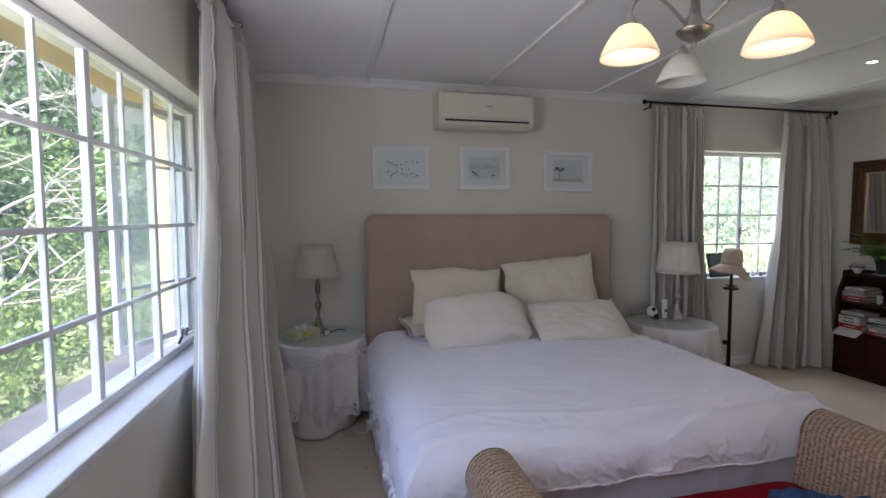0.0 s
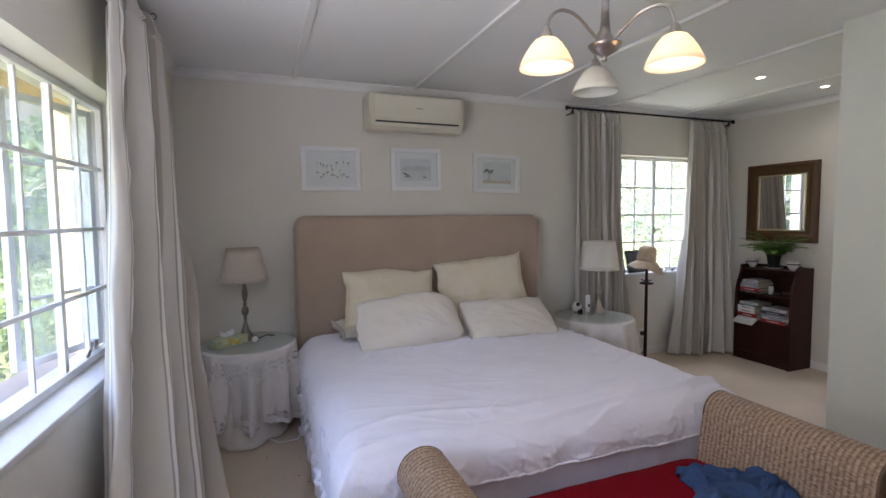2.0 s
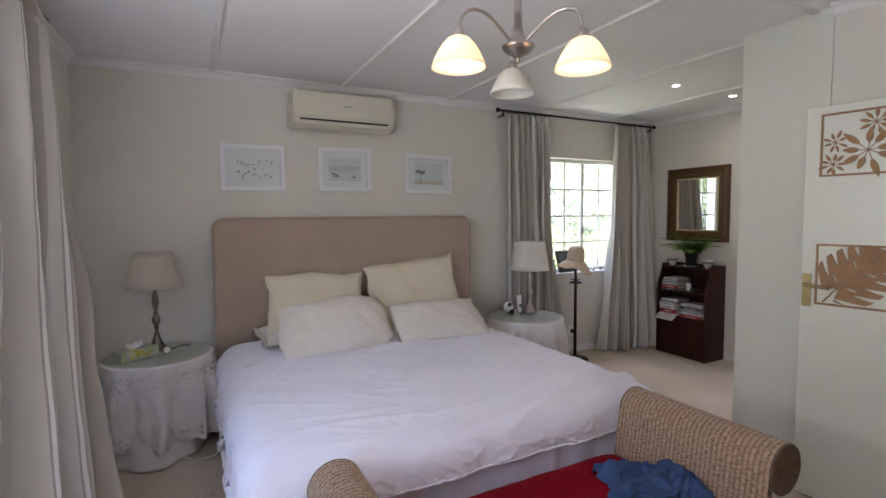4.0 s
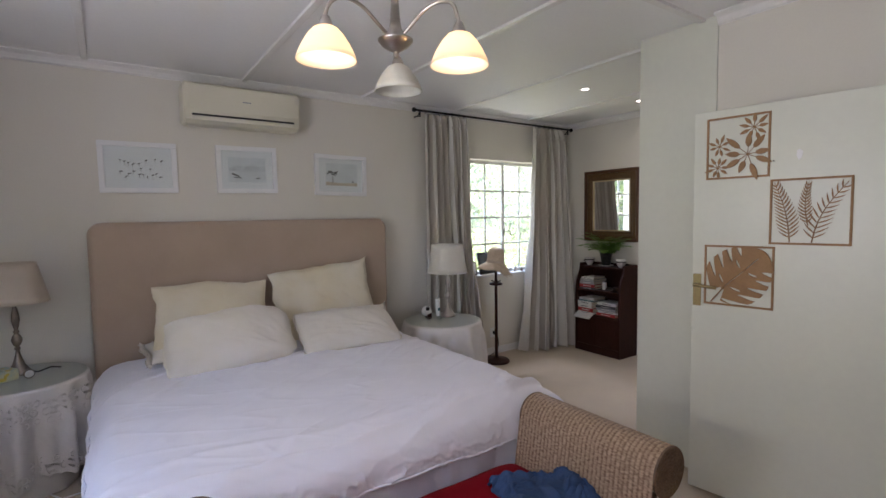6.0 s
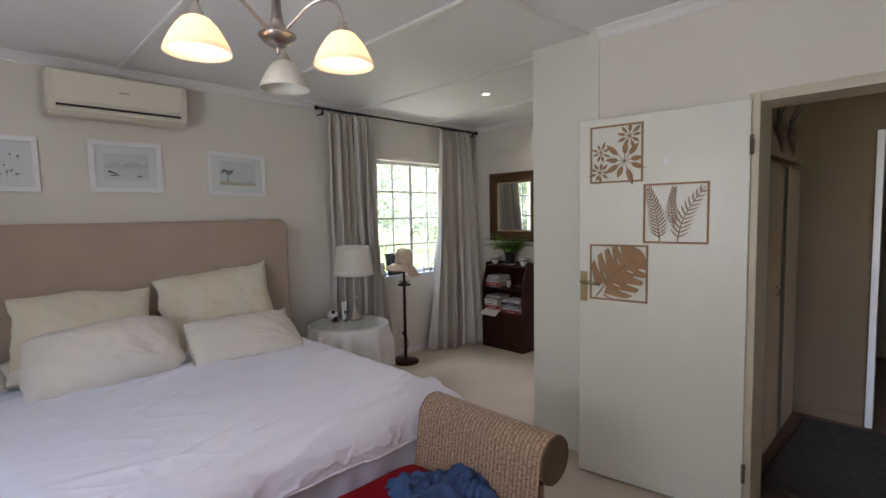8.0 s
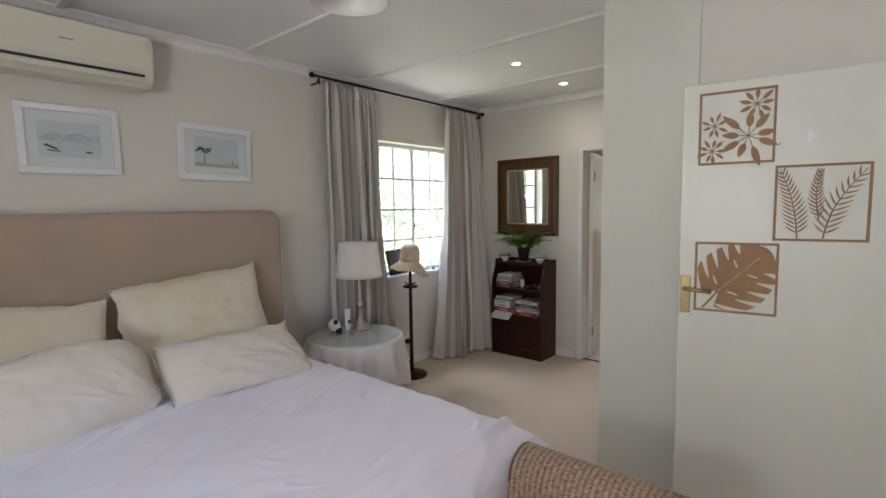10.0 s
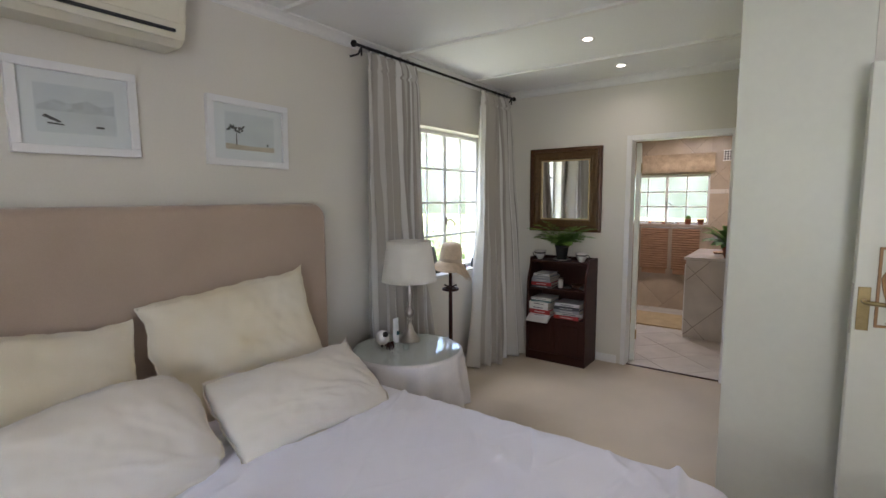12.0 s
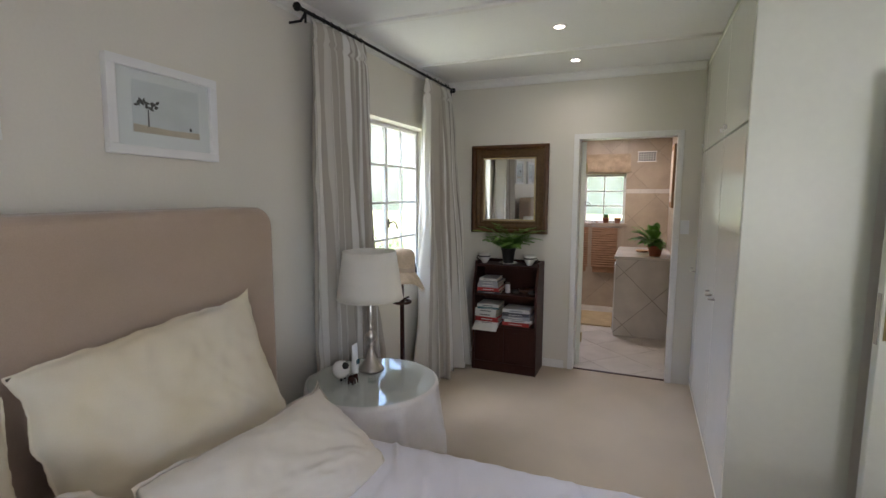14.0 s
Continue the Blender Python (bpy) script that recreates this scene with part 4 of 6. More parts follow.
def table_lamp(m, shade_r0, shade_r1, z0, z1, base_mat, shade_mat, label, slim):
    lm = thing("table_lamp", label, "table lamp", m, "bedside lamps")
    s, q = (0.86, z0 / 0.395) if slim else (1.0, 1.0)
    prof = [(0.069, 0), (0.070, 0.006), (0.066, 0.014), (0.052, 0.030), (0.034, 0.055), (0.022, 0.085), (0.014, 0.112), (0.011, 0.130), (0.017, 0.136), (0.017, 0.146), (0.011, 0.152), (0.022, 0.163), (0.030, 0.182), (0.030, 0.194), (0.022, 0.212), (0.011, 0.224), (0.016, 0.230), (0.016, 0.238), (0.010, 0.244), (0.018, 0.270), (0.024, 0.300), (0.021, 0.330), (0.012, 0.365), (0.009, 0.385), (0.013, 0.400), (0.013, 0.415)]
    prof = [(x * s, z * q) for x, z in prof]
    part("base", lathe(prof, 28), base_mat, lm, "", True)

    def cone(u, v):
        a = 2 * math.pi * u
        r = shade_r0 + (shade_r1 - shade_r0) * v
        return Vector((r * math.cos(a), r * math.sin(a), z0 + (z1 - z0) * v))
    sh = part("shade", sheet(cone, 64, 6, True), shade_mat, lm, "tapered fabric shade", True)
    thick(sh, 0.003)
    bm = tube([(shade_r0 * math.cos(k / 32 * 6.2832), shade_r0 * math.sin(k / 32 * 6.2832), z0) for k in range(33)], 0.0035, 6)
    part("shade_ring", bm, shade_mat, sh)
    part("shade_ring", tube([(shade_r1 * math.cos(k / 32 * 6.2832), shade_r1 * math.sin(k / 32 * 6.2832), z1) for k in range(33)], 0.003, 6), shade_mat, sh)
    part("bulb", lathe([(0.0, z0 + 0.02), (0.014, z0 + 0.02), (0.028, z0 + 0.07), (0.02, z0 + 0.1), (0.0, z0 + 0.11)], 16), M_CHINA, lm, "", True)
    return lm


table_lamp(pose(0.105, 3.945, 0.6275), 0.165, 0.112, 0.425, 0.655, M_PEWTER, M_SHADE, "unlit table lamp with pewter stem and beige shade", True)
table_lamp(pose(3.088, 3.768, 0.6125), 0.176, 0.140, 0.400, 0.652, M_NICKEL, M_SHADE_R, "unlit table lamp with silver stem and ivory shade", False)

# things on the left table
tb = thing("tissue_box", "flat tissue box with a yellow and blue floral print", "tissue box", pose(-0.01, 3.79, 0.6275, 0, 0, 38))
part("carton", box(-0.12, -0.058, 0, 0.12, 0.058, 0.062, 0.004), mat("floral_card", (0.66, 0.62, 0.34), 0.6, var=0.1, scale=26, col2=(0.30, 0.42, 0.42), bump=0.02), tb)
bm = bmesh.new()
rng = random.Random(9)
for k in range(26):
    x, y, z, f = rng.uniform(-0.11, 0.11), rng.uniform(-0.05, 0.05), 0.063, rng.random()
    if f < 0.55:
        y, z = -0.0588, rng.uniform(0.012, 0.05)
    own = blade((0, 0), rng.uniform(0, 360), 0.03, 0.016)
    vs = [bm.verts.new((x + px, y, z + pz) if f < 0.55 else (x + px, y + pz, z)) for px, pz in own]
    bm.faces.new(vs)
tagged(part("petals", bm, mat("yellow_print", (0.70, 0.55, 0.10), 0.6, var=0.15, scale=60, bump=0), tb, "printed yellow petals"), kind="stuff")
part("tissue", sheet(lambda u, v: Vector(((u - 0.5) * 0.10, (v - 0.5) * 0.03 + 0.01 * math.sin(u * 9), 0.064 + 0.03 * math.sin(math.pi * v) + 0.008 * math.sin(u * 15))), 14, 8), M_WHITE, tb, "", True)
ck = thing("travel_clock", "small round pewter clock on the table", "clock", pose(0.165, 3.80, 0.6275, 0, 0, 20))
part("case", tube([(0, -0.008, 0.026), (0, 0.008, 0.026)], 0.026, 20), M_PEWTER, ck, "", True)
part("dial", tube([(0, -0.0095, 0.026), (0, -0.0082, 0.026)], 0.021, 20), M_CHINA, ck)
solid("lamp_cord", tube([(0.13, 3.96, 0.634), (0.2, 3.90, 0.634), (0.25, 3.95, 0.640), (0.30, 3.93, 0.634)], 0.004, 8), M_BLACK, "dark cord of the lamp on the table", "cord", smooth=True)
solid("extension_cord", tube([(0.20, 3.66, 0.006), (0.30, 3.50, 0.006), (0.42, 3.52, 0.006), (0.46, 3.62, 0.03), (0.47, 3.70, 0.02)], 0.005, 8), M_WHITE, "white electric cord lying on the carpet", "cord", smooth=True)
solid("cord_plug", box(0.43, 3.56, 0.0, 0.475, 3.64, 0.045, 0.008), M_WHITE, "white plug beside the bed leg", "plug")

# things on the right table
HT = 0.6125
tubeb = thing("cream_tube", "white squeeze tube standing on its cap", "tube", pose(3.015, 3.825, HT))
part("cap", lathe([(0.018, 0), (0.019, 0.03), (0.017, 0.032)], 18), M_WHITE, tubeb)
part("body", sheet(lambda u, v: Vector((0.022 * math.cos(u * 6.2832) * (1 + 0.25 * v), 0.020 * math.sin(u * 6.2832) * (1 - 0.95 * v), 0.032 + 0.125 * v)), 24, 8, True), M_WHITE, tubeb, "", True)
part("print", box(-0.012, -0.0215, 0.05, 0.012, -0.0165, 0.075, 0.001), M_BOOK[5], tubeb)
orn = thing("sheep_ornament", "small white and black china animal ornament", "ornament", pose(2.90, 3.835, HT))
part("body", lathe([(0.0, 0.012), (0.028, 0.016), (0.044, 0.040), (0.044, 0.068), (0.028, 0.094), (0.0, 0.102)], 18), M_CHINA, orn, "", True)
part("head", lathe([(0.0, 0.072), (0.014, 0.076), (0.018, 0.09), (0.012, 0.104), (0.0, 0.108)], 14, None, (-0.012, -0.036, -0.006)), M_BLACK, orn, "", True)
for x in (-0.016, 0.016):
    part("leg", lathe([(0.007, 0), (0.007, 0.02)], 8, None, (x, -0.01, 0)), M_BLACK, orn)
orn = thing("elephant_ornament", "tiny dark carved animal ornament", "ornament", pose(2.872, 3.752, HT))
bm = lathe([(0.0, 0.015), (0.016, 0.018), (0.02, 0.03), (0.012, 0.043), (0.0, 0.046)], 14)
tube([(0.0, -0.012, 0.04), (0.0, -0.026, 0.05), (0.0, -0.034, 0.03), (0.0, -0.036, 0.012)], [0.012, 0.010, 0.005, 0.003], 8, bm)
for sx in (-0.01, 0.01):
    for sy in (-0.012, 0.012):
        tube([(sx, sy, 0), (sx, sy, 0.022)], 0.005, 6, bm)
solid_m = part("body", bm, M_WOOD_D, orn, "", True)
solid("votive_glass", lathe([(0.018, 0), (0.022, 0.004), (0.024, 0.034), (0.021, 0.034), (0.019, 0.008), (0.0, 0.008)], 20), M_TABLEGLASS, "small clear votive glass", "glass", m=pose(2.925, 3.665, HT), smooth=True)

# ---- cane bench at the foot of the bed ----


def weave(f, n, nu, nv, amp):
    """Woven cane: ribs across, and thin strands that pass over and under them, on the surface f with the normals n."""
    def g(u, v):
        rib = max(0.0, math.sin(2 * math.pi * v * nv)) ** 0.7
        st = abs(math.sin(math.pi * u * nu))
        over = math.sin(math.pi * v * nv) * math.sin(math.pi * u * nu / 2)
        return f(u, v) + n(u, v) * amp * (0.9 * rib + 0.5 * st + 0.35 * over)
    return g


bench = thing("cane_bench", "woven cane bench with rolled arms and red seat", "bench", pose(0, 0, 0))
AY0, AY1, RAD = 1.175, 1.865, 0.092


def arm(cx, out):
    """Rolled arm: a scroll along y, its web running down inside to the seat."""
    cz = 0.552

    def prof(u):
        if u < 0.66:
            a = radians(-95 + 262 * u / 0.66)
            return Vector((out * math.cos(a) * RAD, 0, math.sin(a) * RAD)), Vector((out * math.cos(a), 0, math.sin(a)))
        k = (u - 0.66) / 0.34
        a = radians(167)
        p = Vector((out * math.cos(a) * RAD, 0, math.sin(a) * RAD))
        q = Vector((out * -0.135, 0, -cz + 0.27))
        return p.lerp(q, k), Vector((-out, 0, 0.0))

    def f(u, v):
        p, _ = prof(u)
        return Vector((cx + p.x, AY0 + (AY1 - AY0) * v, cz + p.z))

    def n(u, v):
        return prof(u)[1]
    sh = part("arm", sheet(weave(f, n, 96, 34, 0.0017), 400, 340), M_WICKER, bench, "rolled woven cane arm", True)
    thick(sh, 0.008, 0)
    for y in (AY0 - 0.004, AY1 - 0.004):
        cap = sheet(lambda u, v, y=y: Vector((cx + out * v * RAD * math.cos(u * 6.2832), y + 0.012 * (1 - v) * (-1 if y < 1.5 else 1) + 0.003 * math.sin(v * 40) * math.sin(u * 60), cz + v * RAD * math.sin(u * 6.2832))), 60, 24, True)
        thick(part("arm_end", cap, M_CANE_D, bench, "coiled cane arm end", True), 0.008)
        ring = tube([(cx + RAD * math.cos(k / 36 * 6.2832), y, cz + RAD * math.sin(k / 36 * 6.2832)) for k in range(37)], 0.007, 8)
        part("braid", ring, M_CANE_D, bench, "dark braided cane edge", True)
    for y in (AY0 + 0.03, AY1 - 0.03):
        part("leg", tube([(cx - out * 0.06, y, 0), (cx - out * 0.06, y, 0.47)], 0.022, 12), M_WICKER, bench)


arm(2.262, 1)
arm(0.758, -1)
part("seat_rail", box(0.895, AY0, 0.22, 2.125, AY1, 0.305, 0.01), M_WOOD_F, bench)
cush = sheet(lambda u, v: Vector((0.885 + 1.25 * u, AY0 - 0.01 + (AY1 - AY0 + 0.02) * v, 0.310 + 0.080 * (max(0, (1 - abs(2 * u - 1) ** 10)) * max(0, (1 - abs(2 * v - 1) ** 8))) ** 0.5 + 0.006 * fract((u * 6, v * 3, 1)))), 70, 34)
part("seat_cushion", cush, M_RED, bench, "dark red canvas seat cushion", True)


def rag(u, v):
    r = 0.17 * (0.85 + 0.3 * fract((u * 2, v * 2, 5)))
    x, y = (u - 0.5) * 0.40, (v - 0.5) * 0.26
    z = 0.03 * max(0, 1 - (2 * u - 1) ** 4) * max(0, 1 - (2 * v - 1) ** 4) + 0.05 * abs(fract((u * 3.2, v * 3.2, 8), 4)) + 0.004
    return Vector((x + 0.05 * fract((u * 3, v * 3, 2)), y + 0.06 * fract((u * 3, v * 3, 6)), z))


thick(solid("blue_towel", sheet(rag, 70, 60), M_BLUE, "crumpled blue towelling cloth on the red seat", "towel", m=pose(1.98, 1.52, 0.386, 0, 0, -25), smooth=True), 0.006)

# ---- air conditioner and pictures ----
ac = thing("air_conditioner", "ivory wall-mounted split air conditioner", "air conditioner", pose(1.045, NORTH, 2.195))
bm = bmesh.new()
prof = [(0, 0.02), (0, 0.287), (-0.19, 0.287), (-0.235, 0.268), (-0.245, 0.20), (-0.245, 0.09), (-0.225, 0.025), (-0.19, 0.0), (-0.06, 0.0)]
va = [bm.verts.new((0, y, z)) for y, z in prof]
vb = [bm.verts.new((0.80, y, z)) for y, z in prof]
for i in range(len(prof)):
    j = (i + 1) % len(prof)
    bm.faces.new((va[i], va[j], vb[j], vb[i]))
bm.faces.new(va)
bm.faces.new(vb[::-1])
bmesh.ops.bevel(bm, geom=[e for e in bm.edges if abs(e.verts[0].co.x - e.verts[1].co.x) < 1e-4], offset=0.012, segments=3, affect="EDGES")
part("casing", bm, M_PLASTIC, ac)
part("front_panel", box(0.035, -0.252, 0.085, 0.765, -0.244, 0.262, 0.004), M_PLASTIC, ac)
part("outlet_slot", box(0.05, -0.2475, 0.050, 0.75, -0.236, 0.062, 0.001), M_BLACK, ac, "dark air outlet slot")
part("louvre", box(0.05, -0.242, 0.020, 0.75, -0.226, 0.046, 0.003), M_PLASTIC, ac)
part("badge", box(0.38, -0.2535, 0.165, 0.44, -0.2515, 0.172, 0.0005), M_BOOK[2], ac, "small grey badge")
part("lamp_dot", box(0.105, -0.2535, 0.125, 0.112, -0.2515, 0.132, 0.0005), M_CHINA, ac)


M_PICGLASS = pane_mat("picture_glass", 0.012)


def picture(x0, x1, z0, z1, tilt, label):
    w, h = x1 - x0, z1 - z0
    p = thing("framed_print", label, "picture", pose(x0, NORTH - 0.001, z0, 0, tilt, 0), "three framed prints")
    f = 0.034
    for a in ((0, 0, w, f), (0, h - f, w, h), (0, f + 0.0003, f, h - f - 0.0003), (w - f, f + 0.0003, w, h - f - 0.0003)):
        part("frame_bar", box(a[0], -0.030, a[1], a[2], 0, a[3], 0.003), M_WHITE, p)
    part("mount", box(f, -0.012, f, w - f, -0.004, h - f), M_PAPER, p)
    part("glass", box(f, -0.0185, f, w - f, -0.017, h - f), M_PICGLASS, p).visible_shadow = False
    return p, w, h


def inks(p, bm, material=M_INK, label=""):
    tagged(part("printed_motif", bm, material, p, label), kind="stuff")


p, w, h = picture(0.545, 1.012, 1.712, 2.062, -0.6, "white-framed pale print of wading birds on water")
rng = random.Random(2)
part("print", box(0.095, -0.0135, 0.085, w - 0.095, -0.0122, h - 0.085), M_PAPER, p)
bm = bmesh.new()
for k in range(20):
    x, z = 0.10 + 0.27 * (k % 10) / 10 + rng.uniform(0, 0.02), (0.20 if k < 10 else 0.13) + rng.uniform(-0.035, 0.03)
    slab(blade((x, z), rng.uniform(-30, 60), rng.uniform(0.012, 0.026), 0.008), 0.0006, bm, 0.0137)
    slab([(x + 0.006, z - 0.022), (x + 0.0075, z - 0.022), (x + 0.0075, z), (x + 0.006, z)], 0.0006, bm, 0.0137)
inks(p, bm, M_INK, "scattered dark birds")
bm = bmesh.new()
for k in range(14):
    x, z = 0.10 + 0.28 * rng.random(), rng.uniform(0.18, 0.24)
    slab(blade((x, z), rng.uniform(60, 120), 0.02, 0.006), 0.0005, bm, 0.0137)
inks(p, bm, M_PRINT)
p, w, h = picture(1.272, 1.718, 1.720, 2.078, -0.8, "white-framed pale print of a boat by a misty shore")
part("print", box(0.085, -0.0135, 0.085, w - 0.085, -0.0122, h - 0.085), M_PRINT, p)
bm = slab([(0.09, 0.185), (0.15, 0.215), (0.20, 0.20), (0.26, 0.222), (0.31, 0.20), (0.355, 0.212), (0.355, 0.17), (0.09, 0.17)], 0.0006, None, 0.0137)
inks(p, bm, mat("print_mist", (0.62, 0.655, 0.69), 0.85, var=0.1, scale=30, bump=0))
bm = slab([(0.105, 0.145), (0.155, 0.125), (0.165, 0.125), (0.165, 0.131), (0.115, 0.155)], 0.0006, None, 0.014)
slab([(0.12, 0.118), (0.175, 0.114), (0.175, 0.120), (0.12, 0.124)], 0.0006, bm, 0.014)
slab([(0.285, 0.112), (0.315, 0.112), (0.315, 0.120), (0.285, 0.120)], 0.0006, bm, 0.014)
inks(p, bm, M_INK, "dark boat and posts")
p, w, h = picture(2.026, 2.498, 1.716, 2.064, 0.9, "white-framed print of a lone tree on a plain")
part("print", box(0.10, -0.0135, 0.085, w - 0.085, -0.0122, h - 0.07), M_PRINT, p)
inks(p, slab([(0.10, 0.086), (w - 0.085, 0.086), (w - 0.085, 0.112), (0.25, 0.108), (0.10, 0.116)], 0.0006, None, 0.0137), M_SAND)
bm = slab([(0.158, 0.11), (0.164, 0.11), (0.163, 0.175), (0.159, 0.175)], 0.0006, None, 0.0142)
rng = random.Random(5)
for k in range(22):
    slab(blade((0.161 + rng.uniform(-0.04, 0.034), 0.18 + rng.uniform(-0.004, 0.02)), rng.uniform(-20, 200), 0.02, 0.010), 0.0005, bm, 0.0142 + 0.00003 * k)
slab(blade((0.345, 0.114), 90, 0.016, 0.012), 0.0006, bm, 0.0142)
inks(p, bm, M_INK, "dark flat-topped tree")

# ---- curtains ----
ROD_Z, ROD_Y = 2.512, NORTH - 0.105
rod = thing("curtain_rod", "thin black iron curtain rod with ball ends", "curtain rod", pose(0, ROD_Y, ROD_Z))
part("rod", tube([(2.98, 0, 0), (5.12, 0, 0)], 0.0095, 12), M_IRON, rod, "", True)
for x in (2.965, 5.135):
    part("finial", lathe([(0, -0.022), (0.014, -0.018), (0.022, 0), (0.014, 0.018), (0, 0.022)], 16, None, (x, 0, 0)), M_IRON, rod, "", True)
for x in (3.03, 5.08):
    part("bracket", tube([(x, 0, -0.01), (x, 0.03, -0.045), (x, 0.104, -0.045)], 0.007, 8, tube([(x, 0, 0.0), (x, 0, -0.06)], 0.006, 8)), M_IRON, rod, "", True)


def curtain(m, top, bottom, z_top, z_bot, folds, depth, seed, label, lean=0.0, name="curtain"):
    """A pleated curtain: top and bottom are (x0, y0, x1, y1) of its hanging line in the local plan."""
    heading = 0.10

    def f(u, v):
        z = z_bot + (z_top - z_bot) * v
        k = v ** (0.75 + lean)
        x0, y0, x1, y1 = [b + (t - b) * k for t, b in zip(top, bottom)]
        uu = u + 0.018 * math.sin(6.2832 * u * 2 + seed) * (1 - v)
        amp = depth * (0.55 + 0.6 * (1 - v)) * (0.85 + 0.9 * fract((u * folds * 0.8, 0.35 * v, seed)))
        ph = 6.2832 * folds * uu + 1.5 * fract((u * 2.6, v * 0.9, seed))
        s = math.sin(ph)
        off = amp * (abs(s) ** 0.7) * (1 if s > 0 else -1)
        hz = (z_top - z) / heading
        grip = math.exp(-((hz - 0.95) / 0.22) ** 2)
        if hz < 1:
            off = off * (0.45 + 0.55 * hz) + 0.012 * math.sin(ph * 3) * (1 - abs(2 * hz - 1))
        elif hz < 1.35:
            off *= 0.35 + 0.65 * (hz - 1) / 0.35
        off += 0.010 * fract((u * 9, v * 5, seed + 2), 3)
        for edge in (0.08, 0.52, 0.93):
            off += 0.011 * math.exp(-((u - edge) / 0.016) ** 2) * (0.6 + fract((v * 26, edge * 9, seed), 2))
        uu += grip * 0.30 / folds * math.sin(ph) / 6.2832 * 2
        x, y = x0 + (x1 - x0) * uu, y0 + (y1 - y0) * uu
        l = math.hypot(x1 - x0, y1 - y0)
        nx, ny = (y1 - y0) / l, -(x1 - x0) / l
        return Vector((x + nx * off + 0.25 * off * (x1 - x0) / l * math.cos(ph), y + ny * off, z + 0.006 * s * (1 - v)))
    ob = solid(name, sheet(f, folds * 40, 130), M_CURTAIN, label, "curtain", "striped curtains", m=m, smooth=True)
    thick(ob, 0.003)
    hooks = thing("curtain_hooks", "dark curtain hooks on the rod", "hooks", m)
    for k in range(folds):
        c = f((k + 0.25) / folds, 0.995)
        t = [(c.x + 0.013 * math.cos(q * 0.7), c.y, z_top + 0.012 + 0.015 * math.sin(q * 0.7)) for q in range(10)]
        part("hook", tube(t, 0.0022, 5), M_IRON, hooks)
    return ob


curtain(pose(0, 0, 0), (3.07, ROD_Y, 3.59, ROD_Y), (3.03, ROD_Y - 0.02, 3.70, ROD_Y), 2.492, 0.02, 7, 0.088, 1.0, "striped silver-beige pleated curtain hanging beside the window")
curtain(pose(0, 0, 0), (4.50, ROD_Y, 5.00, ROD_Y), (4.29, ROD_Y - 0.04, 4.99, ROD_Y - 0.22), 2.492, 0.015, 7, 0.098, 4.0, "striped silver-beige pleated curtain flaring to the floor")
curtain(WEST, (0.09, -1.70, 0.11, -0.84), (0.10, -2.14, 0.30, -1.44), 2.53, 0.01, 3, 0.145, 7.0, "striped silver-beige curtain gathered at the corner")
wr = thing("curtain_rail", "dark iron curtain rail above the wide window", "curtain rod", WEST @ pose(0.085, 0, 2.548))
part("rod", tube([(0, -4.2, 0), (0, -0.72, 0)], 0.0095, 10), M_IRON, wr, "", True)
for y in (-4.0, -0.85):
    part("bracket", tube([(0, y, 0), (-0.084, y, 0)], 0.007, 8), M_IRON, wr)

# ---- chandelier and ceiling spots ----
ch = thing("chandelier", "three-armed brushed nickel chandelier with alabaster shades", "chandelier", pose(1.450, 1.725, 0))
part("canopy", lathe([(0.0, CEILING - 0.03), (0.035, CEILING - 0.028), (0.058, CEILING - 0.008), (0.06, CEILING - 0.0005)], 28), M_NICKEL, ch, "", True)
part("stem", lathe([(0.009, CEILING - 0.03), (0.010, 2.40), (0.013, 2.28), (0.017, 2.20), (0.019, 2.203), (0.014, 2.193)][::-1], 20), M_NICKEL, ch, "", True)
part("hub", lathe([(0.0, 2.072), (0.008, 2.074), (0.009, 2.084), (0.007, 2.090), (0.020, 2.096), (0.045, 2.110), (0.060, 2.128), (0.062, 2.134), (0.048, 2.138), (0.036, 2.150), (0.022, 2.173), (0.018, 2.196)], 32), M_NICKEL, ch, "", True)
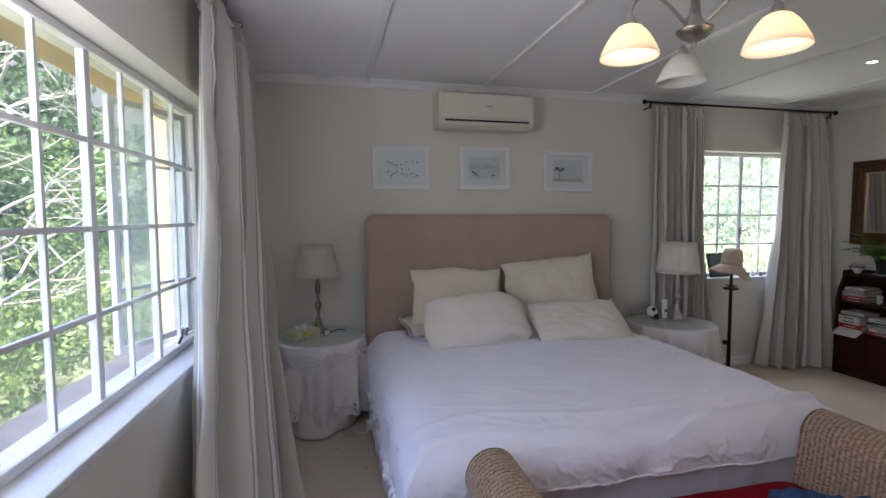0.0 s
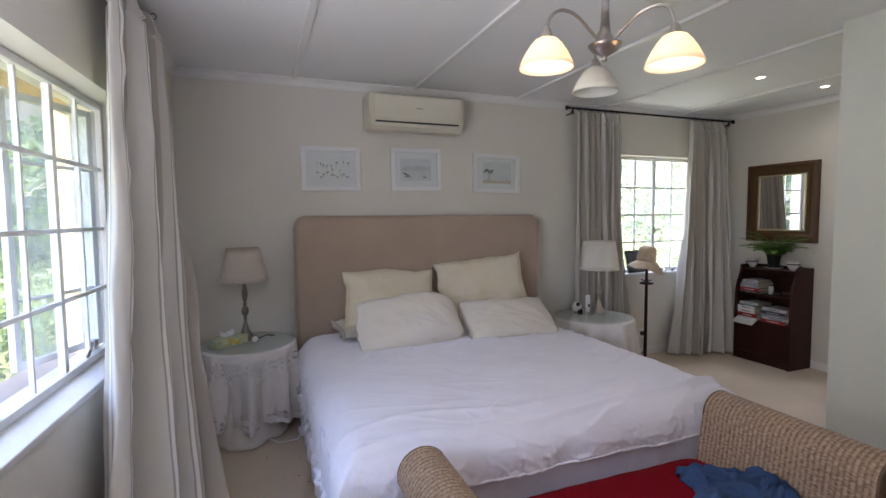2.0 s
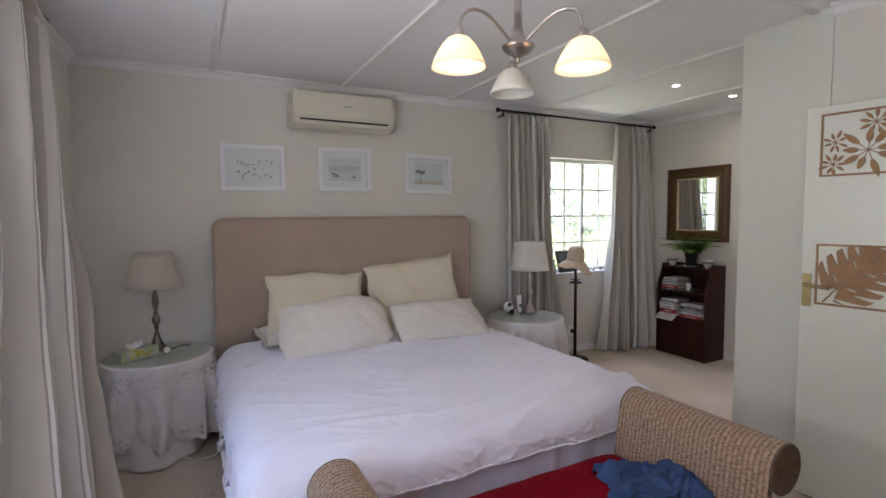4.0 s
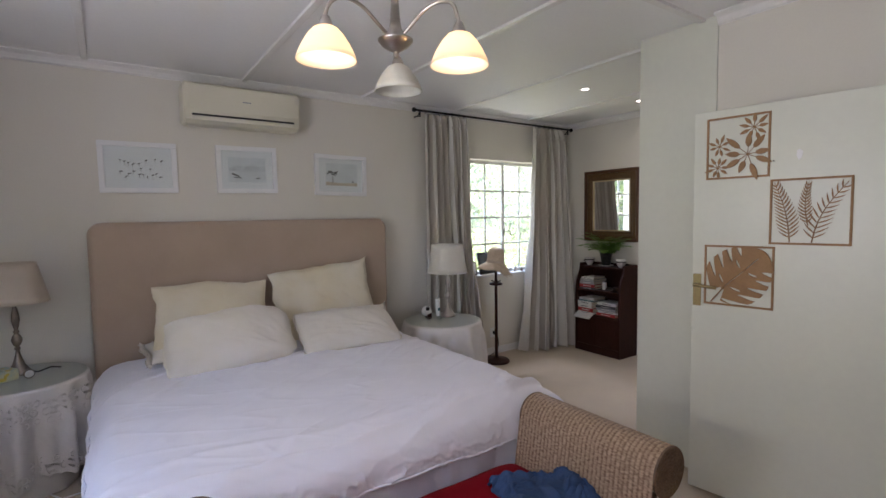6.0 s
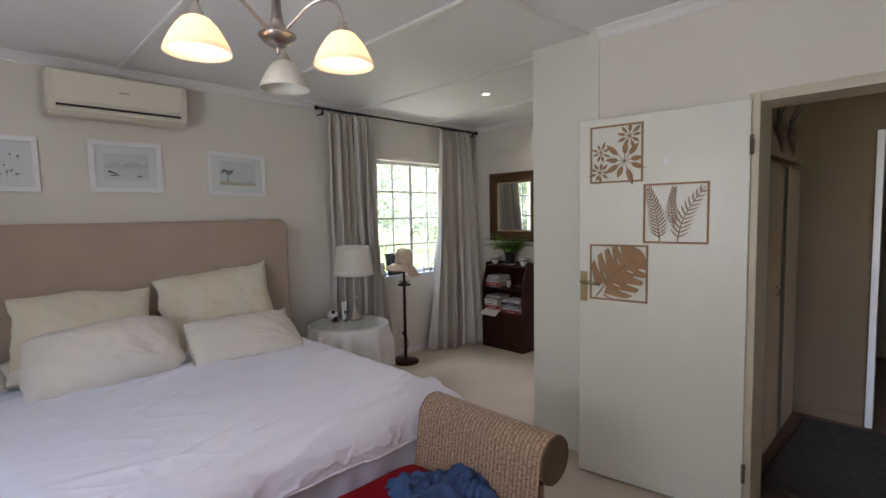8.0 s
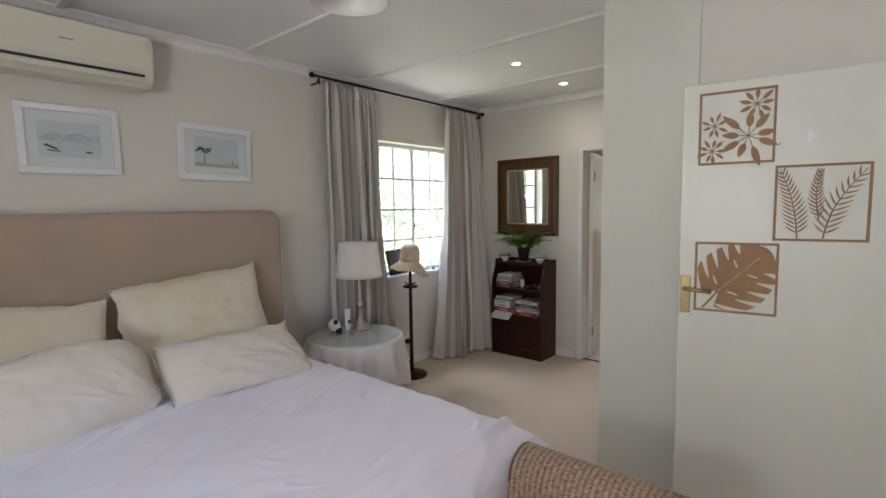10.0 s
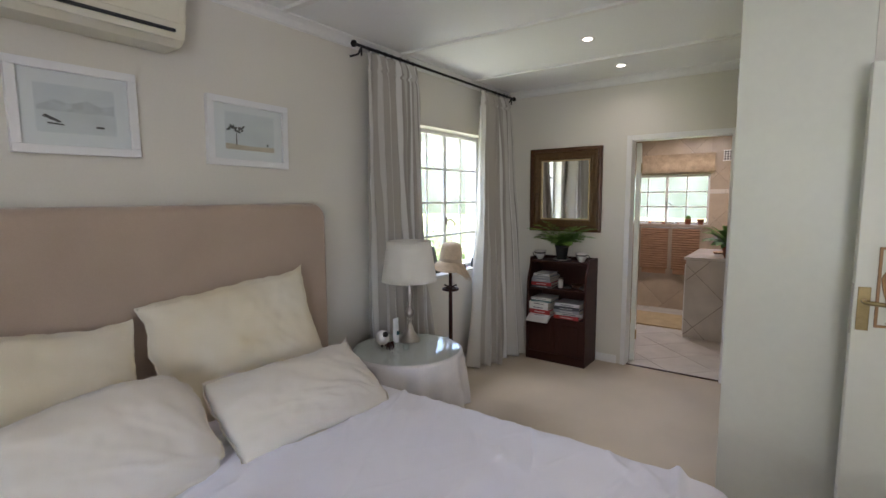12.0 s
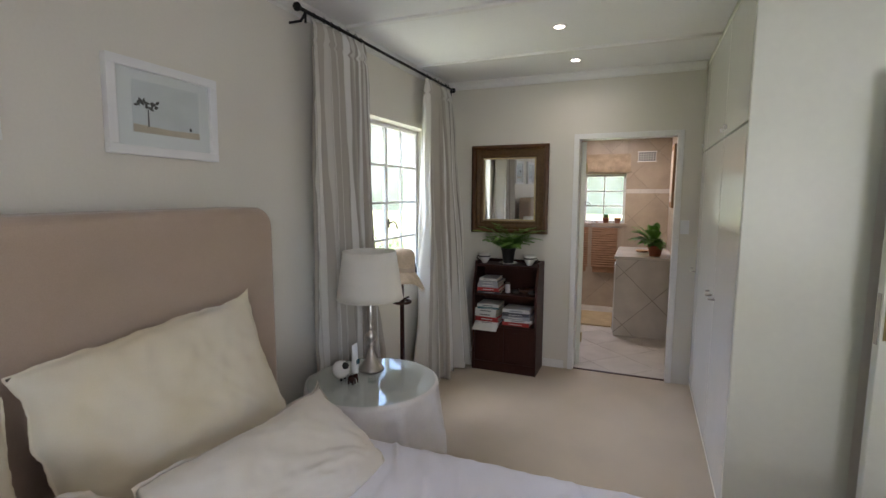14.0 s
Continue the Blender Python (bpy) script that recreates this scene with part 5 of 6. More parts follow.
for deg, lit, R, dz in ((180, True, 0.255, 0.0), (-61.5, True, 0.245, -0.014), (59, False, 0.255, 0.0)):
    a = radians(deg)
    pts = []
    for t, r, z in ((0, 0.030, 2.146), (1, 0.070, 2.178), (2, 0.11, 2.211), (3, 0.15, 2.230), (4, 0.19, 2.233), (5, 0.222, 2.220), (6, R - 0.010, 2.193), (7, R, 2.158)):
        pts.append((r * math.cos(a), r * math.sin(a), z + dz * t / 7))
    fine = []
    for i in range(len(pts) - 1):
        p0, p1, p2, p3 = [Vector(pts[min(max(j, 0), len(pts) - 1)]) for j in (i - 1, i, i + 1, i + 2)]
        for q in range(5):
            t = q / 5
            fine.append(0.5 * (2 * p1 + (p2 - p0) * t + (2 * p0 - 5 * p1 + 4 * p2 - p3) * t * t + (3 * p1 - p0 - 3 * p2 + p3) * t ** 3))
    fine.append(Vector(pts[-1]))
    part("arm", tube(fine, 0.0062, 12), M_NICKEL, ch, "", True)
    cx, cy = R * math.cos(a), R * math.sin(a)
    part("cup", lathe([(0.008, 2.164), (0.014, 2.158), (0.023, 2.134), (0.027, 2.124), (0.0, 2.124)], 20, None, (cx, cy, dz)), M_NICKEL, ch, "", True)
    prof = [(0.024, 2.128), (0.040, 2.120), (0.058, 2.100), (0.075, 2.073), (0.089, 2.044), (0.097, 2.022), (0.093, 2.022), (0.085, 2.044), (0.071, 2.072), (0.054, 2.097), (0.037, 2.115), (0.022, 2.122)]
    part("shade", lathe(prof, 40, None, (cx, cy, dz)), M_LIT if lit else M_UNLIT, ch, "lit warm alabaster glass shade" if lit else "unlit alabaster glass shade", True)
    part("bulb", lathe([(0.0, 2.120), (0.012, 2.120), (0.013, 2.108), (0.017, 2.098), (0.018, 2.090), (0.012, 2.081), (0.0, 2.078)], 18, None, (cx, cy, dz)), M_BULB if lit else M_CHINA, ch, "", True)
    if lit:
        lamp("bulb_light", "POINT", pose(1.450 + cx, 1.725 + cy, 2.054 + dz), 0.05, (1.0, 0.82, 0.56), radius=0.02)
for x, y in ((3.975, 2.95), (4.765, 2.955)):
    sp = thing("ceiling_spot", "small recessed white ceiling spot, lit", "spotlight", pose(x, y, CEILING), "ceiling spots")
    part("ring", lathe([(0.030, -0.003), (0.046, -0.0045), (0.048, -0.001), (0.048, 0.0), (0.030, 0.0)], 28), M_TRIM, sp, "", True)
    part("lens", lathe([(0.0, -0.0055), (0.028, -0.0052), (0.030, -0.0032), (0.0, -0.0032)], 24), M_SPOT, sp, "glowing round lens")
    lamp("spot_light", "SPOT", look((x, y, CEILING - 0.012), (x, y, 0)), 0.45, (1.0, 0.94, 0.86), radius=0.03, spot=radians(165))

# ---- hat stand and hat ----
HX, HY = 3.835, 3.965
st = thing("hat_stand", "slim dark wooden stand on a round base", "hat stand", pose(HX, HY, 0))
part("base", lathe([(0.0, 0), (0.135, 0), (0.138, 0.012), (0.125, 0.026), (0.05, 0.034), (0.03, 0.045), (0.0, 0.045)], 36), M_WOOD_D, st, "", True)
part("pole", lathe([(0.017, 0.04), (0.016, 0.40), (0.015, 0.78), (0.013, 0.95), (0.010, 1.06)], 16), M_WOOD_D, st, "", True)
ringp = [(0.058 * math.cos(k / 24 * 6.2832), 0.058 * math.sin(k / 24 * 6.2832), 0.815) for k in range(25)]
part("ring", tube([(-0.058, 0, 0.815), (0.058, 0, 0.815)], 0.007, 8, tube(ringp, 0.010, 8)), M_WOOD_D, st, "", True)
for k in range(4):
    a = radians(90 * k + 30)
    part("peg", tube([(0.01 * math.cos(a), 0.01 * math.sin(a), 0.835), (0.05 * math.cos(a), 0.05 * math.sin(a), 0.85)], 0.006, 8), M_WOOD_D, st)


def brim(u, v):
    a = 6.2832 * u
    r = 0.088 + (0.178 - 0.088 + 0.02 * math.sin(2 * a + 1)) * v
    z = -0.078 * v ** 1.25 + 0.014 * v * math.sin(a * 2 + 0.6) - 0.024 * v * math.cos(a + 0.45) + 0.009 * v * math.sin(5 * a) + 0.004 * math.sin(v * 44)
    return Vector((r * math.cos(a), r * math.sin(a), z))


hat = thing("straw_hat", "floppy natural straw sun hat hung on a stand", "hat", pose(HX - 0.015, HY - 0.01, 1.035, 4, 3, 0))
thick(part("brim", sheet(brim, 96, 24, True), M_STRAW, hat, "", True), 0.005)
bm, rng = bmesh.new(), random.Random(12)
for k in range(64):
    u = k / 64
    p0, p1 = brim(u, 0.97), brim(u + rng.uniform(-0.012, 0.012), 1.0 + rng.uniform(0.06, 0.20))
    tube([p0, (p0 + p1) / 2 + Vector((0, 0, 0.004)), p1], 0.0012, 4, bm)
tagged(part("fringe", bm, M_STRAW, hat, "frayed straw edge"), kind="stuff")
part("crown", lathe([(0.091, -0.004), (0.088, 0.03), (0.085, 0.08), (0.081, 0.115), (0.070, 0.142), (0.045, 0.157), (0.0, 0.160), (0.0, 0.155), (0.044, 0.152), (0.066, 0.138), (0.077, 0.11), (0.083, 0.03), (0.086, -0.004)], 40), M_STRAW, hat, "", True)
part("band", lathe([(0.0905, 0.004), (0.0915, 0.006), (0.0885, 0.030), (0.087, 0.032), (0.086, 0.004)], 40), mat("pale_band", (0.58, 0.46, 0.36), 0.8, var=0.1, bump=0.2), hat, "", True)

# ---- bookcase and what stands on it; local x to the south, local -y into the room ----
BC = pose(EAST - 0.016, 3.800, 0, 0, 0, -90)
bw, bd_, bh = 0.575, 0.305, 0.975
bc = thing("bookcase", "dark mahogany bookcase with open shelves over a cupboard", "bookcase", BC)


def side_panel(x):
    own = bmesh.new()
    pr = [(0.0, 0.0), (-bd_, 0.0), (-bd_, 0.70), (-bd_ + 0.02, 0.80), (-bd_ + 0.065, 0.90), (-bd_ + 0.075, bh), (0.0, bh)]
    a = [own.verts.new((x, y, z)) for y, z in pr]
    b = [own.verts.new((x + 0.02, y, z)) for y, z in pr]
    own.faces.new(a)
    own.faces.new(b[::-1])
    for i in range(len(pr)):
        j = (i + 1) % len(pr)
        own.faces.new((a[i], a[j], b[j], b[i]))
    return own


part("side_panel", side_panel(0), M_WOOD_D, bc)
part("side_panel", side_panel(bw - 0.02), M_WOOD_D, bc)
part("back_panel", box(0.0205, -0.012, 0.05, bw - 0.0205, -0.001, bh - 0.002), M_WOOD_D, bc)
part("top_shelf", box(0.0205, -bd_ + 0.075, 0.925, bw - 0.0205, -0.0125, 0.945, 0.002), M_WOOD_D, bc)
part("shelf", box(0.0205, -bd_ + 0.02, 0.675, bw - 0.0205, -0.0125, 0.692, 0.002), M_WOOD_D, bc)
part("shelf", box(0.0205, -bd_ + 0.005, 0.405, bw - 0.0205, -0.0125, 0.424, 0.002), M_WOOD_D, bc)
for x0, x1 in ((0.022, bw / 2 - 0.001), (bw / 2 + 0.001, bw - 0.022)):
    dr = part("cupboard_door", box(x0, -bd_ + 0.012, 0.085, x1, -bd_ + 0.03, 0.402, 0.002), M_WOOD_D, bc)
    part("moulding", box(x0 + 0.045, -bd_ + 0.008, 0.125, x1 - 0.045, -bd_ + 0.013, 0.362, 0.002), M_WOOD_D, dr)
part("plinth", box(0.0205, -bd_ + 0.004, 0.0, bw - 0.0205, -bd_ + 0.02, 0.082, 0.002), M_WOOD_D, bc)
part("bottom_shelf", box(0.0205, -bd_ + 0.031, 0.06, bw - 0.0205, -0.0125, 0.08), M_WOOD_D, bc)


def book(x, y, z, w, d, h, rz, ci, label):
    """A closed book lying flat: boards, spine towards the room, and its pages."""
    m = BC @ pose(x, y, z, 0, 0, rz)
    bk = thing("book", label, "book", m, "books on the shelves")
    bm = box(-w / 2, -d / 2, 0, w / 2, d / 2, 0.003)
    box(-w / 2, -d / 2, h - 0.003, w / 2, d / 2, h, 0, bm)
    box(-w / 2, -d / 2 - 0.002, 0.0005, w / 2, -d / 2 + 0.002, h - 0.0005, 0.001, bm)
    part("cover", bm, M_BOOK[ci], bk)
    part("pages", box(-w / 2 + 0.004, -d / 2 + 0.0025, 0.0032, w / 2 - 0.004, d / 2 - 0.005, h - 0.0032), M_BOOK[4], bk)
    part("spine_title", box(-w * 0.25, -d / 2 - 0.003, h * 0.4, w * 0.25, -d / 2 - 0.0018, h * 0.6), M_BOOK[0 if ci not in (0, 4) else 3], bk)


names = {0: "white-covered book lying flat in a pile", 1: "red-covered book lying flat in a pile", 2: "grey-covered book lying flat in a pile", 3: "black-covered book lying flat in a pile", 4: "cream-covered book lying flat in a pile", 5: "dark teal book lying flat in a pile"}
rng = random.Random(11)


def pile(x, y, z, items):
    for ci, w, d, h in items:
        book(x + rng.uniform(-0.012, 0.012), y + rng.uniform(-0.012, 0.012), z, w, d, h, rng.uniform(-5, 5), ci, names[ci])
        z += h + 0.0008


pile(0.135, -0.16, 0.693, ((3, 0.20, 0.24, 0.020), (1, 0.20, 0.23, 0.030), (2, 0.19, 0.22, 0.034), (2, 0.18, 0.22, 0.022), (0, 0.16, 0.21, 0.020)))
pile(0.135, -0.18, 0.425, ((0, 0.19, 0.25, 0.018), (1, 0.21, 0.23, 0.040), (0, 0.20, 0.22, 0.036), (0, 0.20, 0.21, 0.034), (5, 0.19, 0.22, 0.014), (0, 0.20, 0.20, 0.024)))
pile(0.39, -0.17, 0.425, ((1, 0.24, 0.23, 0.028), (0, 0.25, 0.22, 0.026), (2, 0.25, 0.22, 0.030), (3, 0.24, 0.22, 0.024), (0, 0.24, 0.20, 0.030)))
pp = solid("magazine", sheet(lambda u, v: Vector(((u - 0.5) * 0.22, (v - 0.5) * 0.2, -0.055 * max(0, 0.45 - v) ** 1.0 * 2 + 0.004)), 12, 16), M_BOOK[0], "white magazine drooping over the shelf edge", "magazine", m=BC @ pose(0.13, -0.27, 0.428), smooth=True)
thick(pp, 0.006)
# small things on the upper shelf
cndl = thing("candle_jar", "small white jar on the bookcase shelf", "jar", BC @ pose(0.285, -0.17, 0.6925))
part("jar", lathe([(0.02, 0), (0.024, 0.004), (0.024, 0.075), (0.018, 0.08), (0.0, 0.08)], 20), M_CHINA, cndl, "", True)
part("lid", lathe([(0.02, 0.0805), (0.021, 0.092), (0.0, 0.094)], 20), M_PEWTER, cndl, "grey metal lid", True)
for x, lab in ((0.355, "small dark carved tortoise ornament"), (0.51, "small dark carved ornament on the shelf")):
    o = solid("ornament", lathe([(0.03, 0), (0.042, 0.006), (0.036, 0.022), (0.018, 0.034), (0.0, 0.037)], 18), M_HORN, lab, "ornament", m=BC @ pose(x, -0.18, 0.6925), smooth=True)
solid("wooden_bowl", lathe([(0.03, 0), (0.055, 0.012), (0.07, 0.035), (0.066, 0.035), (0.05, 0.016), (0.0, 0.01)], 24), M_WOOD_F, "small brown wooden bowl on the shelf", "bowl", m=BC @ pose(0.44, -0.12, 0.6925), smooth=True)


def cup_on(x, y, flip):
    c = thing("china_cup", "white china cup with a dark pattern", "cup", BC @ pose(x, y, 0.9455), "china cups")
    part("bowl", lathe([(0.022, 0), (0.025, 0.006), (0.043, 0.035), (0.056, 0.085), (0.053, 0.085), (0.039, 0.036), (0.0, 0.014)], 24), M_CHINA, c, "", True)
    part("handle", tube([(flip * (0.046 + 0.028 * math.sin(k / 8 * 3.14)), 0, 0.072 - 0.05 * k / 8) for k in range(9)], 0.004, 8), M_BLACK, c, "black painted handle", True)
    part("pattern", lathe([(0.0495, 0.056), (0.0530, 0.068), (0.0500, 0.068), (0.0480, 0.056)], 24), M_BLACK, c, "", True)


cup_on(0.055, -0.13, -1)
cup_on(0.47, -0.14, 1)
solid("saucer", lathe([(0.035, 0), (0.045, 0.004), (0.085, 0.014), (0.083, 0.017), (0.04, 0.008), (0.0, 0.007)], 32), M_CHINA, "white saucer under the plant pot", "saucer", m=BC @ pose(0.275, -0.13, 0.9455), smooth=True)
fern = thing("potted_fern", "feathery green asparagus fern in a black pot", "plant", BC @ pose(0.275, -0.13, 0.953))
part("pot", lathe([(0.042, 0), (0.045, 0.003), (0.060, 0.115), (0.066, 0.118), (0.066, 0.138), (0.058, 0.138), (0.055, 0.12), (0.0, 0.118)], 28), M_BLACK, fern, "black plastic flowerpot", True)
rng = random.Random(21)
for k in range(44):
    a, l, e = rng.uniform(0, 6.28), rng.uniform(0.18, 0.40), rng.uniform(0.5, 1.25)
    if math.sin(a) > 0.35:
        l *= 0.42
    bm, pts = bmesh.new(), []
    for i in range(9):
        t = i / 8
        rr = l * t * math.cos(e * (1 - 0.55 * t))
        pts.append(Vector((rr * math.cos(a), rr * math.sin(a), 0.125 + l * (math.sin(e) * t * 1.25 - 0.50 * t * t))))
    tube(pts, 0.0014, 4, bm)
    for i in range(1, 33):
        t = i / 33
        seg = min(7, int(t * 8))
        p0 = pts[seg].lerp(pts[seg + 1], t * 8 - seg)
        d = (pts[seg + 1] - pts[seg]).normalized()
        side = d.cross(Vector((0, 0, 1))).normalized()
        ln = 0.060 * math.sin(math.pi * min(1, 0.2 + 0.8 * t)) + 0.006
        for s in (-1, 1):
            tip = p0 + (side * s * 0.9 + d * 0.5 + Vector((0, 0, rng.uniform(-0.4, 0.3)))) * ln
            mid = (p0 + tip) / 2
            wv = d * 0.0066
            q = [bm.verts.new(c) for c in (p0, mid + wv, tip, mid - wv + Vector((0, 0, 0.002)))]
            bm.faces.new(q[:3])
            bm.faces.new((q[0], q[2], q[3]))
    part("frond", bm, M_FERN, fern)

# ---- mirror ----
MY0, MY1, MZ0, MZ1 = 3.208, 3.917, 1.212, 2.006
mi = thing("wall_mirror", "square mirror in a broad dark wood frame", "mirror", pose(EAST - 0.001, MY1, MZ0, 0, 0, -90))
mw, mh, fw = MY1 - MY0, MZ1 - MZ0, 0.112


def frame_side(length, pr):
    own = bmesh.new()
    a = [own.verts.new((x, y, x)) for x, y in pr]
    b = [own.verts.new((length - x, y, x)) for x, y in pr]
    for i in range(len(pr)):
        j = (i + 1) % len(pr)
        own.faces.new((a[i], a[j], b[j], b[i]))
    return own


M_BRONZE = mat("dull_gilt", (0.15, 0.075, 0.022), 0.45, 0.15, var=0.22, scale=45, bump=0.4, fine=160)
outer = [(0, 0), (0, -0.030), (0.008, -0.038), (0.018, -0.042), (0.030, -0.040), (0.038, -0.030), (0.038, 0)]
inner = [(0.0382, 0), (0.0382, -0.026), (0.050, -0.031), (0.066, -0.030), (0.086, -0.024), (0.094, -0.027), (0.102, -0.026), (fw, -0.018), (fw, 0)]
for name, pr, mt in (("frame_side", outer, M_WOOD_F), ("frame_band", inner, M_BRONZE)):
    part(name, frame_side(mw, pr), mt, mi)
    part(name, frame_side(mw, pr), mt, mi, m=pose(mw, 0, mh, 0, 180, 0))
    part(name, frame_side(mh, pr), mt, mi, m=pose(mw, 0, 0, 0, -90, 0))
    part(name, frame_side(mh, pr), mt, mi, m=pose(0, 0, mh, 0, 90, 0))
s = fw
bm = bmesh.new()
for x0, z0, x1, z1 in ((s, s, mw - s, s + 0.014), (s, mh - s - 0.014, mw - s, mh - s), (s, s + 0.0142, s + 0.014, mh - s - 0.0142), (mw - s - 0.014, s + 0.0142, mw - s, mh - s - 0.0142)):
    box(x0, -0.019, z0, x1, -0.010, z1, 0.002, bm)
part("slip", bm, M_GOLD, mi, "pale gilt inner slip")
part("mirror_glass", box(s + 0.002, -0.0095, s + 0.002, mw - s - 0.002, -0.004, mh - s - 0.002), M_MIRROR, mi, "clear mirror glass")

# ---- on the north sill, and the socket below ----
SZ = NZ0 + 0.0225
ph = thing("photo_frame", "dark framed photograph leaning on the window sill", "photo frame", pose(3.86, NORTH + 0.05, SZ, -14, 0, 8))
part("frame", box(0, -0.012, 0, 0.26, 0.004, 0.24, 0.003), M_BLACK, ph)
part("photo", box(0.025, -0.0145, 0.025, 0.235, -0.0122, 0.215), mat("grey_photo", (0.10, 0.12, 0.14), 0.3, var=0.3, scale=10, bump=0), ph)
ph = thing("photo_frame", "narrow dark picture standing on the window sill", "photo frame", pose(3.715, NORTH + 0.04, SZ, -10, 0, -6))
part("frame", box(0, -0.01, 0, 0.085, 0.004, 0.15, 0.003), M_BLACK, ph)
part("photo", box(0.012, -0.0125, 0.012, 0.073, -0.0102, 0.138), M_PRINT, ph)
for x, r, h, mt, lab in ((4.36, 0.017, 0.055, M_CHINA, "little white pot on the window sill"), (4.46, 0.014, 0.04, M_PEWTER, "little metal pot on the window sill"), (4.60, 0.018, 0.085, M_BLACK, "small dark bottle on the window sill"), (4.67, 0.015, 0.05, M_CHINA, "little white pot on the window sill")):
    solid("trinket", lathe([(r, 0), (r * 1.15, h * 0.5), (r * 0.6, h * 0.8), (r * 0.7, h), (0, h)], 14), mt, lab, "trinket", m=pose(x, NORTH + 0.04, SZ), smooth=True)
so = thing("wall_socket", "white wall socket with a plugged-in lead", "socket", pose(3.995, NORTH, 0.24))
part("plate", box(-0.05, -0.010, -0.05, 0.05, 0, 0.05, 0.004), M_WHITE, so)
part("plug", box(-0.02, -0.045, -0.018, 0.024, -0.0105, 0.022, 0.006), M_BLACK, so, "black plug")
part("lead", tube([(0.0, -0.04, -0.01), (0.02, -0.055, -0.06), (0.03, -0.05, -0.14), (0.0, -0.045, -0.20), (-0.07, -0.05, -0.228), (-0.16, -0.06, -0.234)], 0.004, 8), M_BLACK, so, "", True)

# ---- hallway beyond the bedroom door ----
solid("floor_hall", box(3.53, -1.6, -0.12, 7.2, 0.90, 0.003), mat("hall_tile", (0.15, 0.095, 0.055), 0.8, var=0.12, scale=3, bump=0.1), "brown hallway floor", "floor", **structure)
solid("ceiling_hall", box(3.53, -1.6, CEILING, 7.2, 1.0, CEILING + 0.1), M_CEIL, "white hallway ceiling", "ceiling", **structure)
solid("wall_hall_end", wall_with_hole(-1.6, 0.90, CEILING, -0.35, 0.40, -0.1, 2.03, -0.12, 0), M_HALL, "cream hallway wall with a far doorway, hall shade put into its colour", "wall", m=pose(5.03, 0, 0, 0, 0, 90), **structure)
solid("wall_hall_south", box(3.53, -1.75, -0.1, 7.2, -1.6, CEILING), M_HALL, "cream hallway wall with hall shade put into its colour", "wall", **structure)
solid("wall_hall_north", box(3.53, 0.90, -0.1, 7.2, 1.0, CEILING), M_HALL, "cream hallway wall with hall shade put into its colour", "wall", **structure)
solid("wall_hall_far", box(-1.75, -0.1, -0.1, 1.0, 0, CEILING), M_WALL, "pale wall of a far room", "wall", m=pose(7.2, 0, 0, 0, 0, 90), **structure)
door_frame("door_frame_hall", -0.35, 0.40, 2.0, 5.03, 0.11, 0.012, "white painted hallway door frame", 0.04)
# white skirting, given the darkened hall colour for shade
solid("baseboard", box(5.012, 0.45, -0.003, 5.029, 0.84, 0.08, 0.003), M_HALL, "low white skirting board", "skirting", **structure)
hc = thing("hall_cupboard", "cream hallway cupboard with one door ajar, shade put into its colour", "cupboard", pose(0, 0, 0))
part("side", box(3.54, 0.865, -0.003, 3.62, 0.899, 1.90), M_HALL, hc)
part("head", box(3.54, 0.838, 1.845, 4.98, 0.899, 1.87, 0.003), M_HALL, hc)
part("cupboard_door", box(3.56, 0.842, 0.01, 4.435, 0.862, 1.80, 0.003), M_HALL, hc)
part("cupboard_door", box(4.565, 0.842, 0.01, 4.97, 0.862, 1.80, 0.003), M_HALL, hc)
# black panel set nearly flush, drawn in place of the gap's shade
part("shade_panel", box(4.436, 0.846, 0.012, 4.564, 0.864, 1.80), M_BLACK, hc, "black panel painted for the shade between the doors")
part("handle", tube([(4.30, 0.842, 0.98), (4.30, 0.82, 0.985), (4.30, 0.82, 1.03), (4.30, 0.842, 1.035)], 0.005), M_PEWTER, hc)
for x, s in ((4.22, 0.66), (4.58, 0.60)):
    sk = thing("horned_skull", "old antelope skull with dark curved horns", "trophy", pose(x, 0.866, 1.99, 0, 0, 0), "antelope skulls")
    bm = bmesh.new()
    tube([(0, -0.01, 0.08 * s), (0, -0.05 * s, 0.05 * s), (0, -0.075 * s, -0.04 * s), (0, -0.085 * s, -0.13 * s), (0, -0.08 * s, -0.18 * s)], [0.03 * s, 0.055 * s, 0.045 * s, 0.028 * s, 0.014 * s], 14, bm)
    part("skull", bm, M_BONE, sk, "", True)
    for q in (-1, 1):
        part("horn", tube([(q * 0.03 * s, -0.03, 0.09 * s), (q * 0.06 * s, -0.03, 0.18 * s), (q * 0.085 * s, -0.05, 0.26 * s), (q * 0.07 * s, -0.08, 0.33 * s)], [0.016 * s, 0.014 * s, 0.009 * s, 0.003 * s], 10), M_HORN, sk, "", True)
thick(solid("door_mat", sheet(lambda u, v: Vector((3.66 + 1.25 * u, 0.80 - 0.62 * v - 0.04 * u, 0.004 + 0.012 * math.sin(u * 5) ** 2 + (0.018 * max(0, 1 - u * 8)))), 60, 30), M_MAT, "dark grey rumpled hallway mat", "mat", smooth=True), 0.008)

